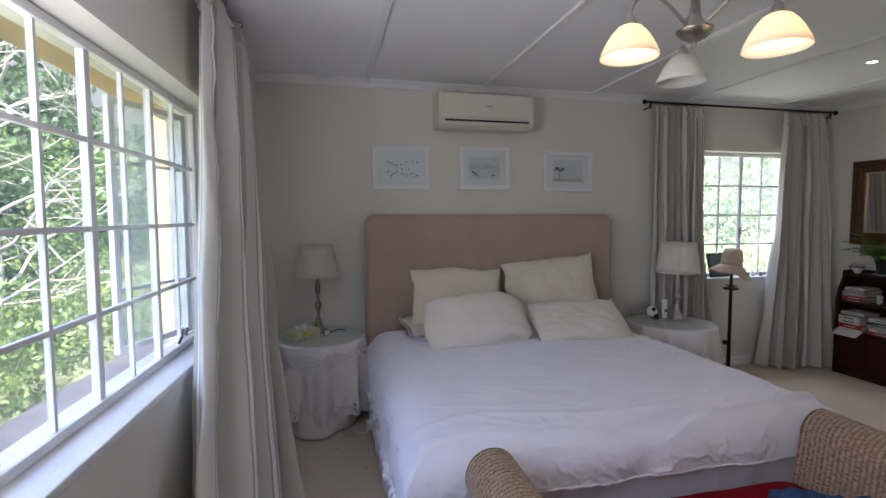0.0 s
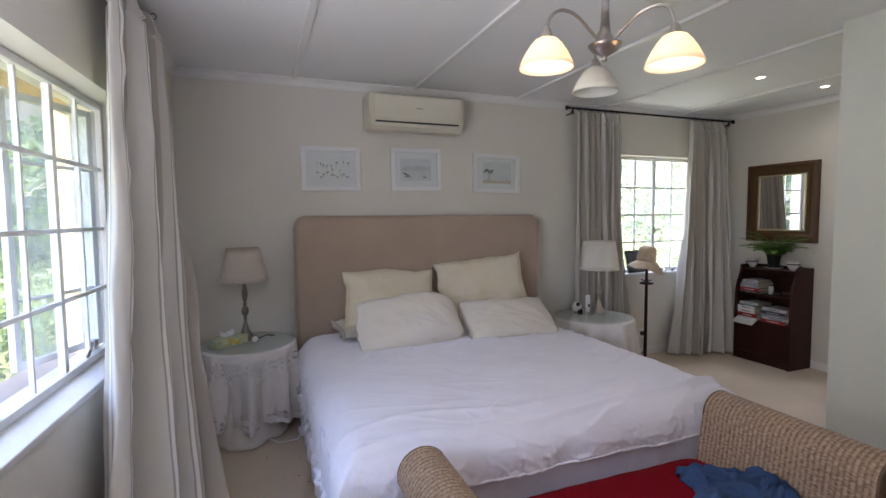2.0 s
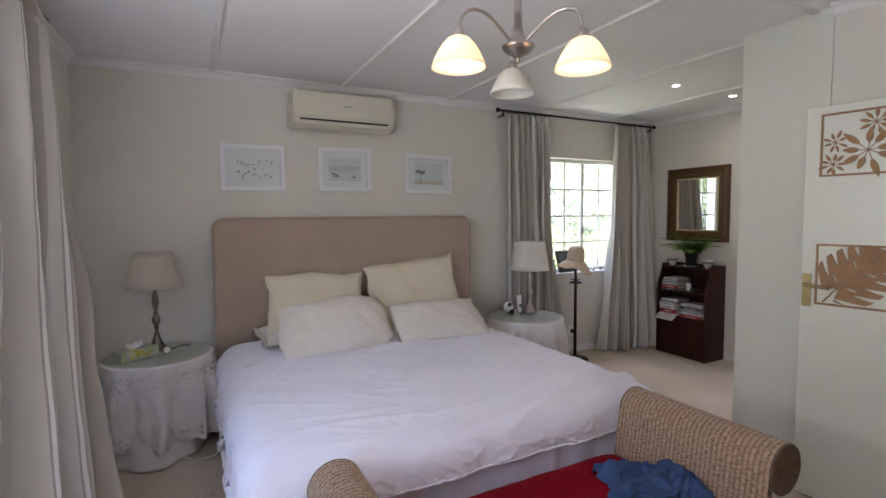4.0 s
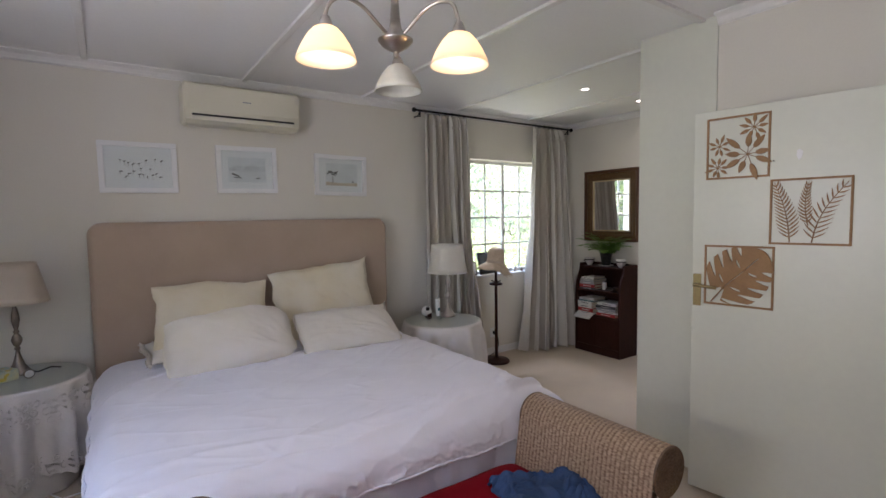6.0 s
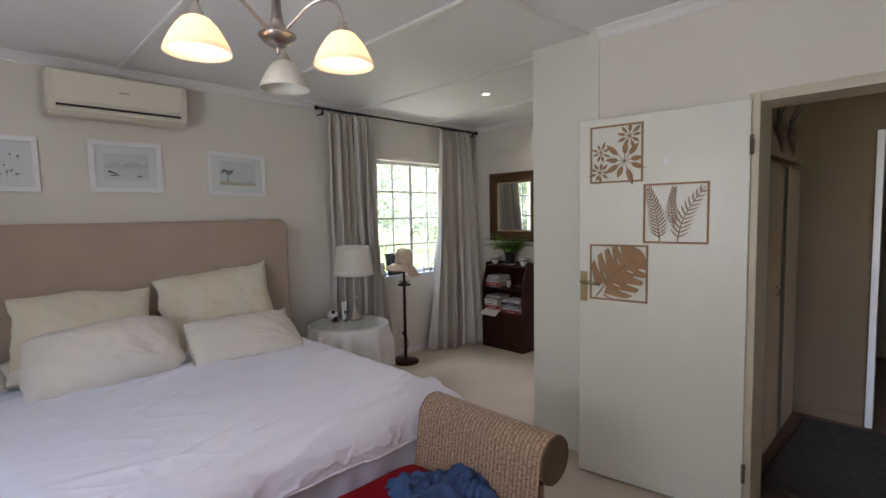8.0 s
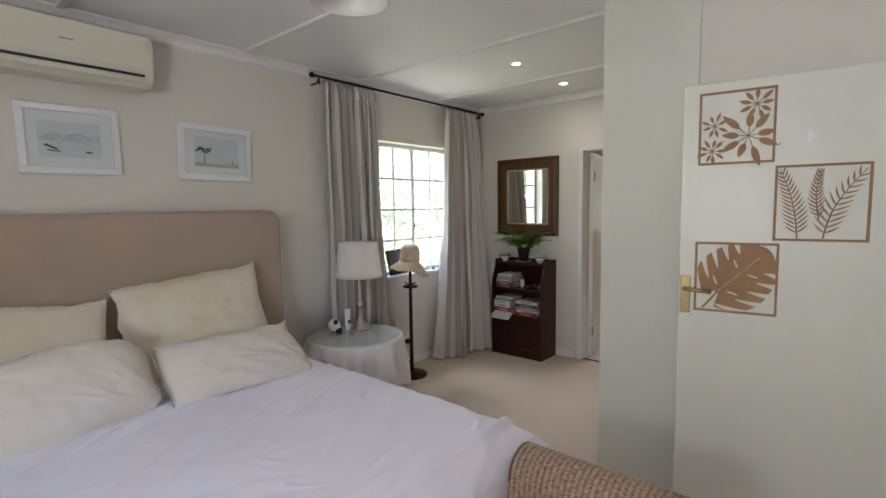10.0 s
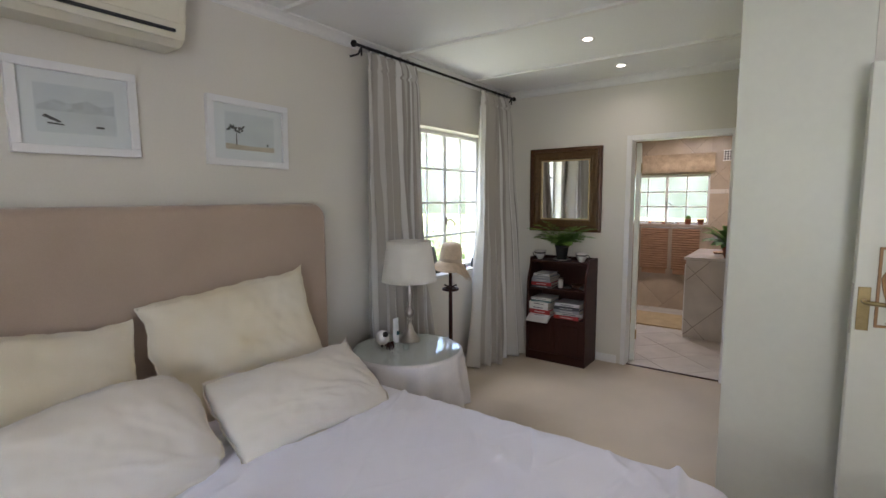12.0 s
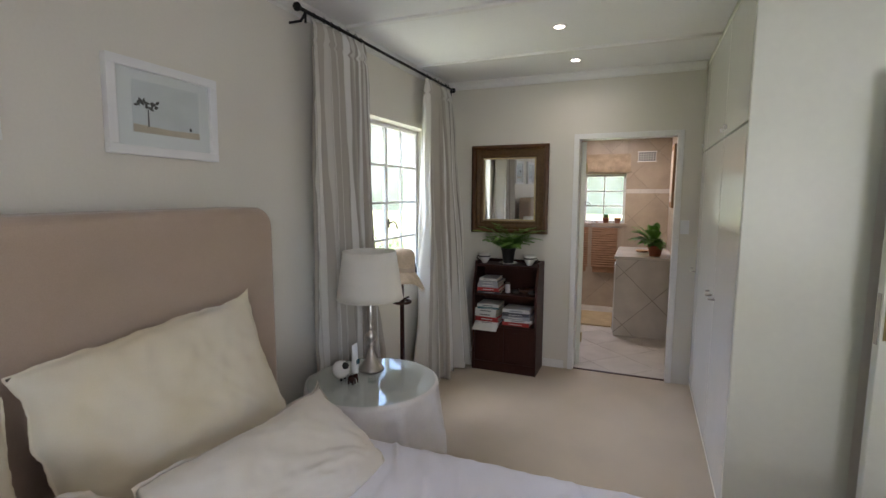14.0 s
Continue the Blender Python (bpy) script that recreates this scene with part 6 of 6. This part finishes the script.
# ---- bathroom ----
BXA, BXB, BYA, BYB, BZ = EAST + 0.13, 7.86, 2.12, 4.15, 2.36
solid("floor_bath", box(EAST, BYA - 0.3, -0.12, BXB + 0.1, BYB + 0.1, -0.004), M_GROUT, "grouted bed of the bathroom floor tiles", "floor", **structure)
solid("ceiling_bath", box(BXA - 0.005, BYA - 0.1, BZ, BXB + 0.1, BYB + 0.1, BZ + 0.1), M_CEIL, "white bathroom ceiling", "ceiling", **structure)
WBY0, WBY1, WBZ0, WBZ1 = 2.66, 3.72, 1.165, 1.84
wall_b = solid("wall_bath_east", wall_with_hole(BYA - 0.1, BYB + 0.1, BZ, WBY0, WBY1, WBZ0, WBZ1, -0.2, 0), M_GROUT, "bathroom wall of beige tiles laid diagonally", "wall", m=pose(BXB, 0, 0, 0, 0, 90), **structure)
wall_s = solid("wall_bath_south", box(BXA, BYA - 0.1, -0.1, BXB, BYA, BZ), M_GROUT, "tiled bathroom side wall", "wall", **structure)
solid("wall_bath_north", box(BXA, BYB, -0.1, BXB, BYB + 0.1, BZ), M_TILE, "tiled bathroom side wall", "wall", **structure)
bwin = steel_window("window_3", 4, 3, WBY1 - WBY0 - 0.07, WBZ1 - WBZ0 - 0.07, (2,), pose(BXB + 0.09, WBY1 - 0.035, WBZ0 + 0.035, 0, 0, -90), "white steel small-paned bathroom window")
latch(bwin, 0.5, 0.24)
solid("window_sill", box(BXB - 0.03, WBY0 - 0.04, WBZ0 - 0.03, BXB + 0.08, WBY1 + 0.04, WBZ0 + 0.004, 0.004), M_TILE, "tiled bathroom window sill", "sill", **structure)
bl = thing("roman_blind", "raised woven fabric blind above the window", "blind", pose(BXB - 0.035, WBY1 + 0.05, 1.83, 0, 0, -90))
for k in range(3):
    part("fold", sheet(lambda u, v, k=k: Vector((1.16 * u, -0.012 * k - 0.02 * math.sin(math.pi * v) - 0.004 * math.sin(u * 30), 0.27 - 0.05 * k - (0.24 - 0.05 * k) * v)), 40, 8), M_BLIND, bl, "", True)
vt = thing("air_brick", "white louvred wall vent", "vent", pose(BXB - 0.004, 2.52, 2.0, 0, 0, -90))
part("backing", box(0, -0.008, 0, 0.21, 0, 0.115), M_BOOK[3], vt)
part("frame", box(-0.012, -0.012, -0.012, 0.222, -0.004, 0.0, 0.001, box(-0.012, -0.012, 0.115, 0.222, -0.004, 0.127, 0.001)), M_TRIM, vt)
for k in range(8):
    part("slat", box(k * 0.03 - 0.004, -0.0145, 0.0005, k * 0.03 + 0.004, -0.0085, 0.1145), M_TRIM, vt)
for k in range(1, 4):
    part("slat", box(0.0, -0.0165, k * 0.029 - 0.003, 0.21, -0.0147, k * 0.029 + 0.003), M_TRIM, vt)
# vanity block
tl_ = thing("tube_light", "lit white strip light on the bathroom ceiling", "ceiling light", pose(6.95, 2.86, BZ))
part("housing", box(-0.04, -0.32, -0.03, 0.04, 0.32, -0.0005, 0.004), M_TRIM, tl_)
part("diffuser", box(-0.035, -0.31, -0.058, 0.035, 0.31, -0.0305, 0.006), M_SPOT, tl_, "glowing white diffuser")
lamp("tube_glow", "AREA", pose(6.95, 2.86, BZ - 0.062), 0.85, (1.0, 0.95, 0.88), size=0.07, size_y=0.6)
va_ = thing("vanity", "tiled vanity block with a white top", "vanity", pose(6.47, 2.69, 0))
part("body", box(0.006, -0.565, -0.003, 1.0, -0.006, 0.855), M_GROUT, va_)
part("worktop", box(-0.012, -0.569, 0.857, 1.05, 0.012, 0.888, 0.004), M_TILE_F, va_, "pale tiled top")
part("front_board", box(0.02, -0.0055, 0.03, 0.98, 0.008, 0.80, 0.003), M_TRIM, va_)
bp_ = thing("pot_plant", "leafy green pot plant on the vanity", "plant", pose(6.62, 2.29, 0.889))
part("pot", lathe([(0.05, 0), (0.055, 0.003), (0.075, 0.10), (0.08, 0.10), (0.08, 0.12), (0.07, 0.12), (0.066, 0.10), (0.0, 0.098)], 24), M_TERRA, bp_, "brown flowerpot", True)
rng = random.Random(31)
for k in range(110):
    a, e, l = rng.uniform(0, 6.28), rng.uniform(0.25, 1.45), rng.uniform(0.20, 0.40)
    if math.sin(a) < -0.2:
        l *= 0.45
    d = Vector((math.cos(a) * math.cos(e), math.sin(a) * math.cos(e), math.sin(e)))
    b0 = Vector((0, 0, 0.11)) + d * l * 0.35
    side = d.cross(Vector((0, 0, 1))).normalized()
    upn = side.cross(d)
    bm = tube([(0, 0, 0.10), b0], 0.003, 5)
    prev = None
    for i in range(7):
        t = i / 6
        c = b0 + d * l * 0.62 * t - Vector((0, 0, 0.085 * t * t))
        wv = 0.037 * math.sin(math.pi * min(0.98, 0.08 + 0.9 * t)) ** 0.9
        row = [bm.verts.new(c - side * wv + upn * 0.006), bm.verts.new(c), bm.verts.new(c + side * wv + upn * 0.006)]
        if prev:
            bm.faces.new((prev[0], prev[1], row[1], row[0]))
            bm.faces.new((prev[1], prev[2], row[2], row[1]))
        prev = row
    part("leaf", bm, M_PLANT, bp_)
solid("soap_tray", lathe([(0.06, 0), (0.075, 0.02), (0.07, 0.02), (0.05, 0.008), (0, 0.006)], 24), M_FRET, "brown wooden soap tray on the vanity", "tray", m=pose(7.0, 2.42, 0.889), smooth=True)
for y0, y1, z0, z1 in ((2.74, 3.07, 0.56, 1.11), (3.12, 3.47, 0.56, 1.11)):
    tw = thing("bath_towel", "ribbed brown towel hanging under the window", "towel", pose(BXB - 0.02, y1, 0, 0, 0, -90), "ribbed towels")
    part("cloth", sheet(lambda u, v: Vector(((y1 - y0) * u, -0.05 - 0.012 * abs(math.sin(v * 17 * math.pi)) - 0.012 * math.sin(math.pi * u), z0 + (z1 - z0) * v)), 16, 136), M_TOWEL, tw, "", True)
    part("hem", box(0.02, -0.05, z0 - 0.07, y1 - y0 - 0.02, -0.03, z0 + 0.02, 0.006), M_TOWEL, tw)
    part("rail", tube([(-0.02, -0.04, z1 + 0.012), (y1 - y0 + 0.02, -0.04, z1 + 0.012)], 0.01, 10), M_NICKEL, tw, "chrome rail", True)
solid("bath_mat", box(6.75, 2.72, 0.001, 7.45, 3.5, 0.018, 0.006), mat("sand_mat", (0.50, 0.38, 0.22), 0.95, var=0.1, scale=8, bump=0.6, fine=200), "sand-coloured bath mat on the tiles", "mat")
for y, lab, mt in ((2.90, "small cactus in a clay pot", M_TERRA), (2.75, "brown clay pot on the sill", M_TERRA)):
    pt = thing("sill_pot", lab, "plant pot", pose(BXB - 0.0, y, WBZ0 + 0.0045))
    part("pot", lathe([(0.03, 0), (0.032, 0.003), (0.042, 0.06), (0.045, 0.06), (0.045, 0.075), (0.036, 0.07), (0, 0.06)], 20), mt, pt, "", True)
    if "cactus" in lab:
        part("cactus", lathe([(0.0, 0.06), (0.03, 0.065), (0.036, 0.09), (0.03, 0.115), (0.0, 0.125)], 12), M_PLANT, pt, "", True)
rng = random.Random(8)
for k in range(7):
    r = rng.uniform(0.014, 0.028)
    solid("sea_shell", lathe([(0.0, 0), (r, 0.004), (r * 0.8, r * 0.8), (r * 0.3, r * 1.3), (0, r * 1.5)], 12), M_TERRA if k % 3 == 0 else M_CHINA, "small shell on the bathroom sill", "shell", "shells", m=pose(BXB + 0.0, 3.02 + 0.06 * k, WBZ0 + 0.0045, 0, 0, 40 * k), smooth=True)
pf = thing("bath_picture", "gilt-framed picture on the bathroom wall", "picture", pose(6.6, BYA + 0.006, 1.42, 0, 0, 180))
part("frame", box(-0.5, -0.03, 0, 0.0, -0.001, 0.68, 0.004), M_FRET, pf)
part("print", box(-0.44, -0.033, 0.06, -0.06, -0.0302, 0.62), M_SAND, pf)
sw_ = thing("light_switch", "white light switch beside the door", "switch", pose(EAST, 2.115, 1.25, 0, 0, -90), kind="structure")
part("plate", box(-0.035, -0.008, 0, 0.03, -0.0005, 0.11, 0.002), M_WHITE, sw_)

# ---- outside: eaves, plaster return, garden ----
solid("house_corner", box(-0.92, 0.42, -1.2, -0.262, 0.75, 2.6), M_YELLOW, "yellow plastered outer wall corner", "outer wall", m=WEST, **structure)
solid("eaves", box(-0.50, -6.0, 2.13, -0.262, 0.41, 2.26), M_YELLOW, "yellow painted eaves above the window", "eaves", m=WEST, **structure)
solid("outer_sill", box(-0.42, WY0 - 0.05, WZ0 - 0.06, -0.262, WY1 + 0.05, WZ0 + 0.01, 0.01), mat("sill_brick", (0.42, 0.34, 0.27), 0.9, var=0.15, scale=9, bump=0.4), "rough outer window ledge", "sill", m=WEST, **structure)
# slab out of view, added only to keep daylight off the ceilings
solid("house_roof", box(-0.45, -2.2, CEILING + 0.13, 8.6, 5.0, CEILING + 0.25), M_SOIL, "unseen slab added over the rooms to block sun and sky", "roof", **structure)


def ground(u, v):
    x, y = -60 + 120 * u, -40 + 110 * v
    d = max(0, -1.5 - x) if y < 40 else 0
    return Vector((x, y, -0.85 + 0.02 * fract((x * 0.3, y * 0.3, 0)) - (0.0 if d < 1 else 0.05 * min(d, 6)) + (0.16 * max(0, d - 9))))


solid("ground", sheet(ground, 90, 90), M_SOIL, "green overgrown garden slope", "ground", smooth=True, **structure)


def foliage(name, centres, per, size, material, label, seed):
    """Many small folded leaves in loose clumps; centres are (x, y, z, radius)."""
    rs = np.random.RandomState(seed)
    vs, fs = [], []
    for cx, cy, cz, r in centres:
        n = int(per * r * r)
        d = rs.normal(size=(n, 3))
        d /= np.linalg.norm(d, axis=1)[:, None]
        rad = r * (0.55 + 0.5 * rs.rand(n)) * (0.75 + 0.35 * np.sin(d[:, 0] * 5 + cx) * np.sin(d[:, 2] * 4 + cy))
        c = np.array((cx, cy, cz)) + d * rad[:, None] * np.array((1, 1, 0.85))
        a = rs.normal(size=(n, 3))
        a /= np.linalg.norm(a, axis=1)[:, None]
        b = np.cross(a, rs.normal(size=(n, 3)))
        b /= np.linalg.norm(b, axis=1)[:, None]
        l = (size * (0.6 + 0.8 * rs.rand(n)))[:, None]
        base = len(vs)
        q = np.stack([c - a * l * 0.5, c + b * l * 0.24, c + a * l * 0.5, c - b * l * 0.24], 1).reshape(-1, 3)
        vs.extend(q.tolist())
        fs.extend([(base + 4 * i, base + 4 * i + 1, base + 4 * i + 2, base + 4 * i + 3) for i in range(n)])
    me = bpy.data.meshes.new(name)
    me.from_pydata(vs, [], fs)
    me.materials.append(material)
    return tagged(new(name, me), label, "foliage", "", "stuff")


rng = random.Random(77)
near = [(rng.uniform(-5.2, -2.6), rng.uniform(1.0, 13.0), rng.uniform(-0.4, 0.5), rng.uniform(0.45, 0.85)) for k in range(90)]
foliage("garden_bushes", near, 700, 0.085, M_LEAF_Y, "leafy garden bushes below the window, sunlight put into their green", 1)
mid = [(rng.uniform(-9.5, -5.0), rng.uniform(3.0, 24.0), rng.uniform(-0.4, 3.4), rng.uniform(0.7, 1.2)) for k in range(84)]
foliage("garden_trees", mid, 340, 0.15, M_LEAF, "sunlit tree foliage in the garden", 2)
far = [(rng.uniform(-17, -9), rng.uniform(5.0, 45.0), rng.uniform(-1, 6.5), rng.uniform(1.8, 2.8)) for k in range(110)]
foliage("far_woods", far, 170, 0.30, M_LEAF_D, "woodland on the slope with shade put into its leaf colour", 3)
north = [(rng.uniform(1.0, 17.0), rng.uniform(10.5, 19), rng.uniform(-0.9, 0.35), rng.uniform(0.8, 1.4)) for k in range(80)]
foliage("hedge", north, 420, 0.13, M_LEAF_H, "garden hedge beyond the north window, bright haze put into its green", 4)

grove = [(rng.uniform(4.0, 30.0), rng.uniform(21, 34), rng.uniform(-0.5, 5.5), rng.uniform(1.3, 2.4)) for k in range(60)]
# leaf colours paled to paint haze over the farther trees
foliage("hazy_trees", grove, 80, 0.34, leaf_mat("haze_paled_leaves", (0.16, 0.21, 0.12), (0.34, 0.42, 0.27)), "trees beyond the garden hedge, haze put into their leaf colour", 5)


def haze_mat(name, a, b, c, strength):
    """Distant hillside and bright sky as a glowing surface, haze painted into its colours."""
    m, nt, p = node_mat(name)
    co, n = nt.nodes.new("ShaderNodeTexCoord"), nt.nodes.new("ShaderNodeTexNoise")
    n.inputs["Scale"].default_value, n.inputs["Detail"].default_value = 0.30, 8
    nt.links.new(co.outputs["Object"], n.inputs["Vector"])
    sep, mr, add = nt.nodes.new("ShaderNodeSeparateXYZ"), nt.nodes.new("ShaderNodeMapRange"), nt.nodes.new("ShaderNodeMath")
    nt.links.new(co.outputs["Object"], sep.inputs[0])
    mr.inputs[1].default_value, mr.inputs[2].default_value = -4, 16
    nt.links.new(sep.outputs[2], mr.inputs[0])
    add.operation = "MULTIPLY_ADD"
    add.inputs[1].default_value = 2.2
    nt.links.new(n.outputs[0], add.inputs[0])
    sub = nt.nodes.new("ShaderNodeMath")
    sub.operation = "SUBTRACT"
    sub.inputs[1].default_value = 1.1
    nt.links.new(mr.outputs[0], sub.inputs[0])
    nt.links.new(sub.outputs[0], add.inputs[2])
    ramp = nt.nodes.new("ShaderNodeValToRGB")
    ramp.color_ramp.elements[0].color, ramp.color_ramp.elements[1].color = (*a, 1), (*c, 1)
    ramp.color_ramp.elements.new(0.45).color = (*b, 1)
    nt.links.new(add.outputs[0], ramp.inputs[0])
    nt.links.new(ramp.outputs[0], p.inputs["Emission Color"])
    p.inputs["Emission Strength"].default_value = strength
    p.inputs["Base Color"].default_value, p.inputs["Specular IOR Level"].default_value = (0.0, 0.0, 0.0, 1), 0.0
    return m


# backdrops glow by themselves, their haze and brightness are painted
M_HAZE = haze_mat("painted_haze_glow", (0.42, 0.56, 0.38), (0.66, 0.79, 0.66), (0.88, 0.94, 0.92), 0.088)
solid("backdrop", sheet(lambda u, v: Vector((-35 + 150 * u, 62 + 10 * math.sin(3.1416 * u), -12 + 34 * v)), 20, 4), M_HAZE, "glowing backdrop painted as a pale hazy wooded hillside", "backdrop", **structure)
solid("backdrop", sheet(lambda u, v: Vector((66, -40 + 100 * u, -12 + 34 * v)), 8, 4), M_HAZE, "glowing backdrop painted as pale hazy garden distance", "backdrop", **structure)
solid("backdrop", sheet(lambda u, v: Vector((-62 - 6 * math.sin(3.1416 * u), -30 + 130 * u, -12 + 40 * v)), 16, 4), M_HAZE, "glowing backdrop painted as pale hazy woods", "backdrop", **structure)
eastb = [(rng.uniform(11, 15), rng.uniform(1.0, 9), rng.uniform(-1.5, 0.3), rng.uniform(0.9, 1.4)) for k in range(26)]
foliage("side_hedge", eastb, 220, 0.16, M_LEAF_N, "sunlit hedge outside the bathroom window", 6)


def bare_tree(x, y, z, h, seed):
    """Pale leafless tree: tapered trunk, limbs and twigs."""
    rs = random.Random(seed)
    t = thing("bare_tree", "pale leafless tree with tangled branches", "tree", pose(x, y, z), "bare trees")

    def limb(p, d, l, r, depth, bm):
        pts, rad = [p], [r]
        for i in range(6):
            d = (d + Vector((rs.uniform(-0.3, 0.3), rs.uniform(-0.3, 0.3), rs.uniform(-0.18, 0.24)))).normalized()
            p = p + d * l / 6
            pts.append(p)
            rad.append(r * (1 - 0.13 * (i + 1)))
            if depth and i > 0:
                side = Vector((rs.uniform(-1, 1), rs.uniform(-1, 1), rs.uniform(-0.4, 0.7))).normalized()
                limb(p, (d * 0.4 + side).normalized(), l * rs.uniform(0.4, 0.65), r * 0.45, depth - 1, bm)
        tube(pts, rad, 6, bm)
    trunk = tube([(0, 0, 0), (0.03, 0.02, h * 0.25), (-0.02, 0.05, h * 0.5), (0.06, 0.0, h)], [0.09, 0.075, 0.06, 0.02], 10)
    part("trunk", trunk, M_BARK, t, "", True)
    for k in range(6):
        bm = bmesh.new()
        a = rs.uniform(0, 6.28)
        limb(Vector((0, 0.03, h * (0.25 + 0.11 * k))), Vector((math.cos(a), math.sin(a), 0.5)).normalized(), h * 0.42, 0.030, 2, bm)
        part("branch", bm, M_BARK, t, "", True)


bare_tree(-3.3, 5.6, -0.9, 4.6, 3)
bare_tree(-4.6, 8.6, -0.9, 5.2, 8)

bm, rng = bmesh.new(), random.Random(15)
for k in range(8):
    x, y, r = rng.uniform(0.15, 0.45), rng.uniform(2.95, 3.4), rng.uniform(0.002, 0.006)
    lathe([(0.0, 0.0), (r, 0.001), (r * 0.7, r * 0.5), (0.0, r * 0.6)], 7, bm, (x, y, 0.0005))
tagged(new("carpet_crumbs", mesh_of("carpet_crumbs", bm, M_HORN)), "dark specks of dirt on the carpet beside the bed", "dirt", "", "stuff")

# ---- bathroom tiles, laid diagonally, each a piece of its own ----


def clip(poly, x0, z0, x1, z1):
    """Cut a convex outline by a rectangle."""
    for axis, lim, sign in ((0, x0, 1), (0, x1, -1), (1, z0, 1), (1, z1, -1)):
        out = []
        for i in range(len(poly)):
            a, b = poly[i], poly[(i + 1) % len(poly)]
            da, db = sign * (a[axis] - lim), sign * (b[axis] - lim)
            if da >= 0:
                out.append(a)
            if da * db < 0:
                k = da / (da - db)
                out.append((a[0] + (b[0] - a[0]) * k, a[1] + (b[1] - a[1]) * k))
        poly = out
        if len(poly) < 3:
            return []
    return poly


def diagonal_tiles(parent, m, rects, size, material, phase=(0, 0)):
    """Square tiles turned by 45 degrees over rectangles of the local xz plane, 5 mm proud."""
    step = size * math.sqrt(2) / 2
    for x0, z0, x1, z1 in rects:
        for i in range(int((x0 - 2) / step) - 2, int((x1 + 2) / step) + 3):
            for j in range(int((z0 - 2) / step) - 2, int((z1 + 2) / step) + 3):
                if (i + j) % 2:
                    continue
                cx, cz, r = i * step + phase[0], j * step + phase[1], step - 0.004
                poly = clip([(cx - r, cz), (cx, cz - r), (cx + r, cz), (cx, cz + r)], x0, z0, x1, z1)
                if len(poly) < 3:
                    continue
                area = abs(sum(a[0] * b[1] - b[0] * a[1] for a, b in zip(poly, poly[1:] + poly[:1]))) / 2
                if area < 0.0004:
                    continue
                ob = new("tile", mesh_of("tile", slab(poly, 0.005), material))
                ob.parent = parent
                ob.matrix_parent_inverse = parent.matrix_world.inverted()
                ob.matrix_basis = m


TS = 0.42
ME = pose(BXB, 0, 0, 0, 0, -90)
DADO0, DADO1 = 1.575, 1.635
rects = []
for z0, z1 in ((0, DADO0), (DADO1, BZ)):
    rects.append((-WBY0, z0, -BYA, z1))
    rects.append((-BYB, z0, -WBY1, z1))
rects += [(-WBY1, 0, -WBY0, WBZ0 - 0.031), (-WBY1, WBZ1, -WBY0, BZ)]
bpy.context.view_layer.update()
diagonal_tiles(wall_b, ME, rects, TS, M_TILE, (0.1, 0.05))
for a, b in ((-WBY0, -BYA), (-BYB, -WBY1)):
    n = max(1, round((b - a) / 0.2))
    for k in range(n):
        ob = new("border_tile", mesh_of("border_tile", box(a + (b - a) * k / n + 0.002, -0.007, DADO0 + 0.002, a + (b - a) * (k + 1) / n - 0.002, 0, DADO1 - 0.002), M_TILE_F))
        ob.parent = wall_b
        ob.matrix_parent_inverse = wall_b.matrix_world.inverted()
        ob.matrix_basis = ME
diagonal_tiles(wall_s, pose(0, BYA, 0, 0, 0, 180), [(-BXB, 0, -BXA, BZ)], TS, M_TILE, (0.0, 0.05))
diagonal_tiles(va_, pose(6.475, 0, 0, 0, 0, -90), [(-2.684, 0, -2.125, 0.854)], TS, M_TILE_F, (0.08, 0.12))
fl = bpy.data.objects["floor_bath"]
diagonal_tiles(fl, pose(0, 0, -0.005, -90, 0, 0), [(EAST + 0.052, BYA, BXB, BYB)], 0.40, M_TILE_F, (0.1, 0.0))
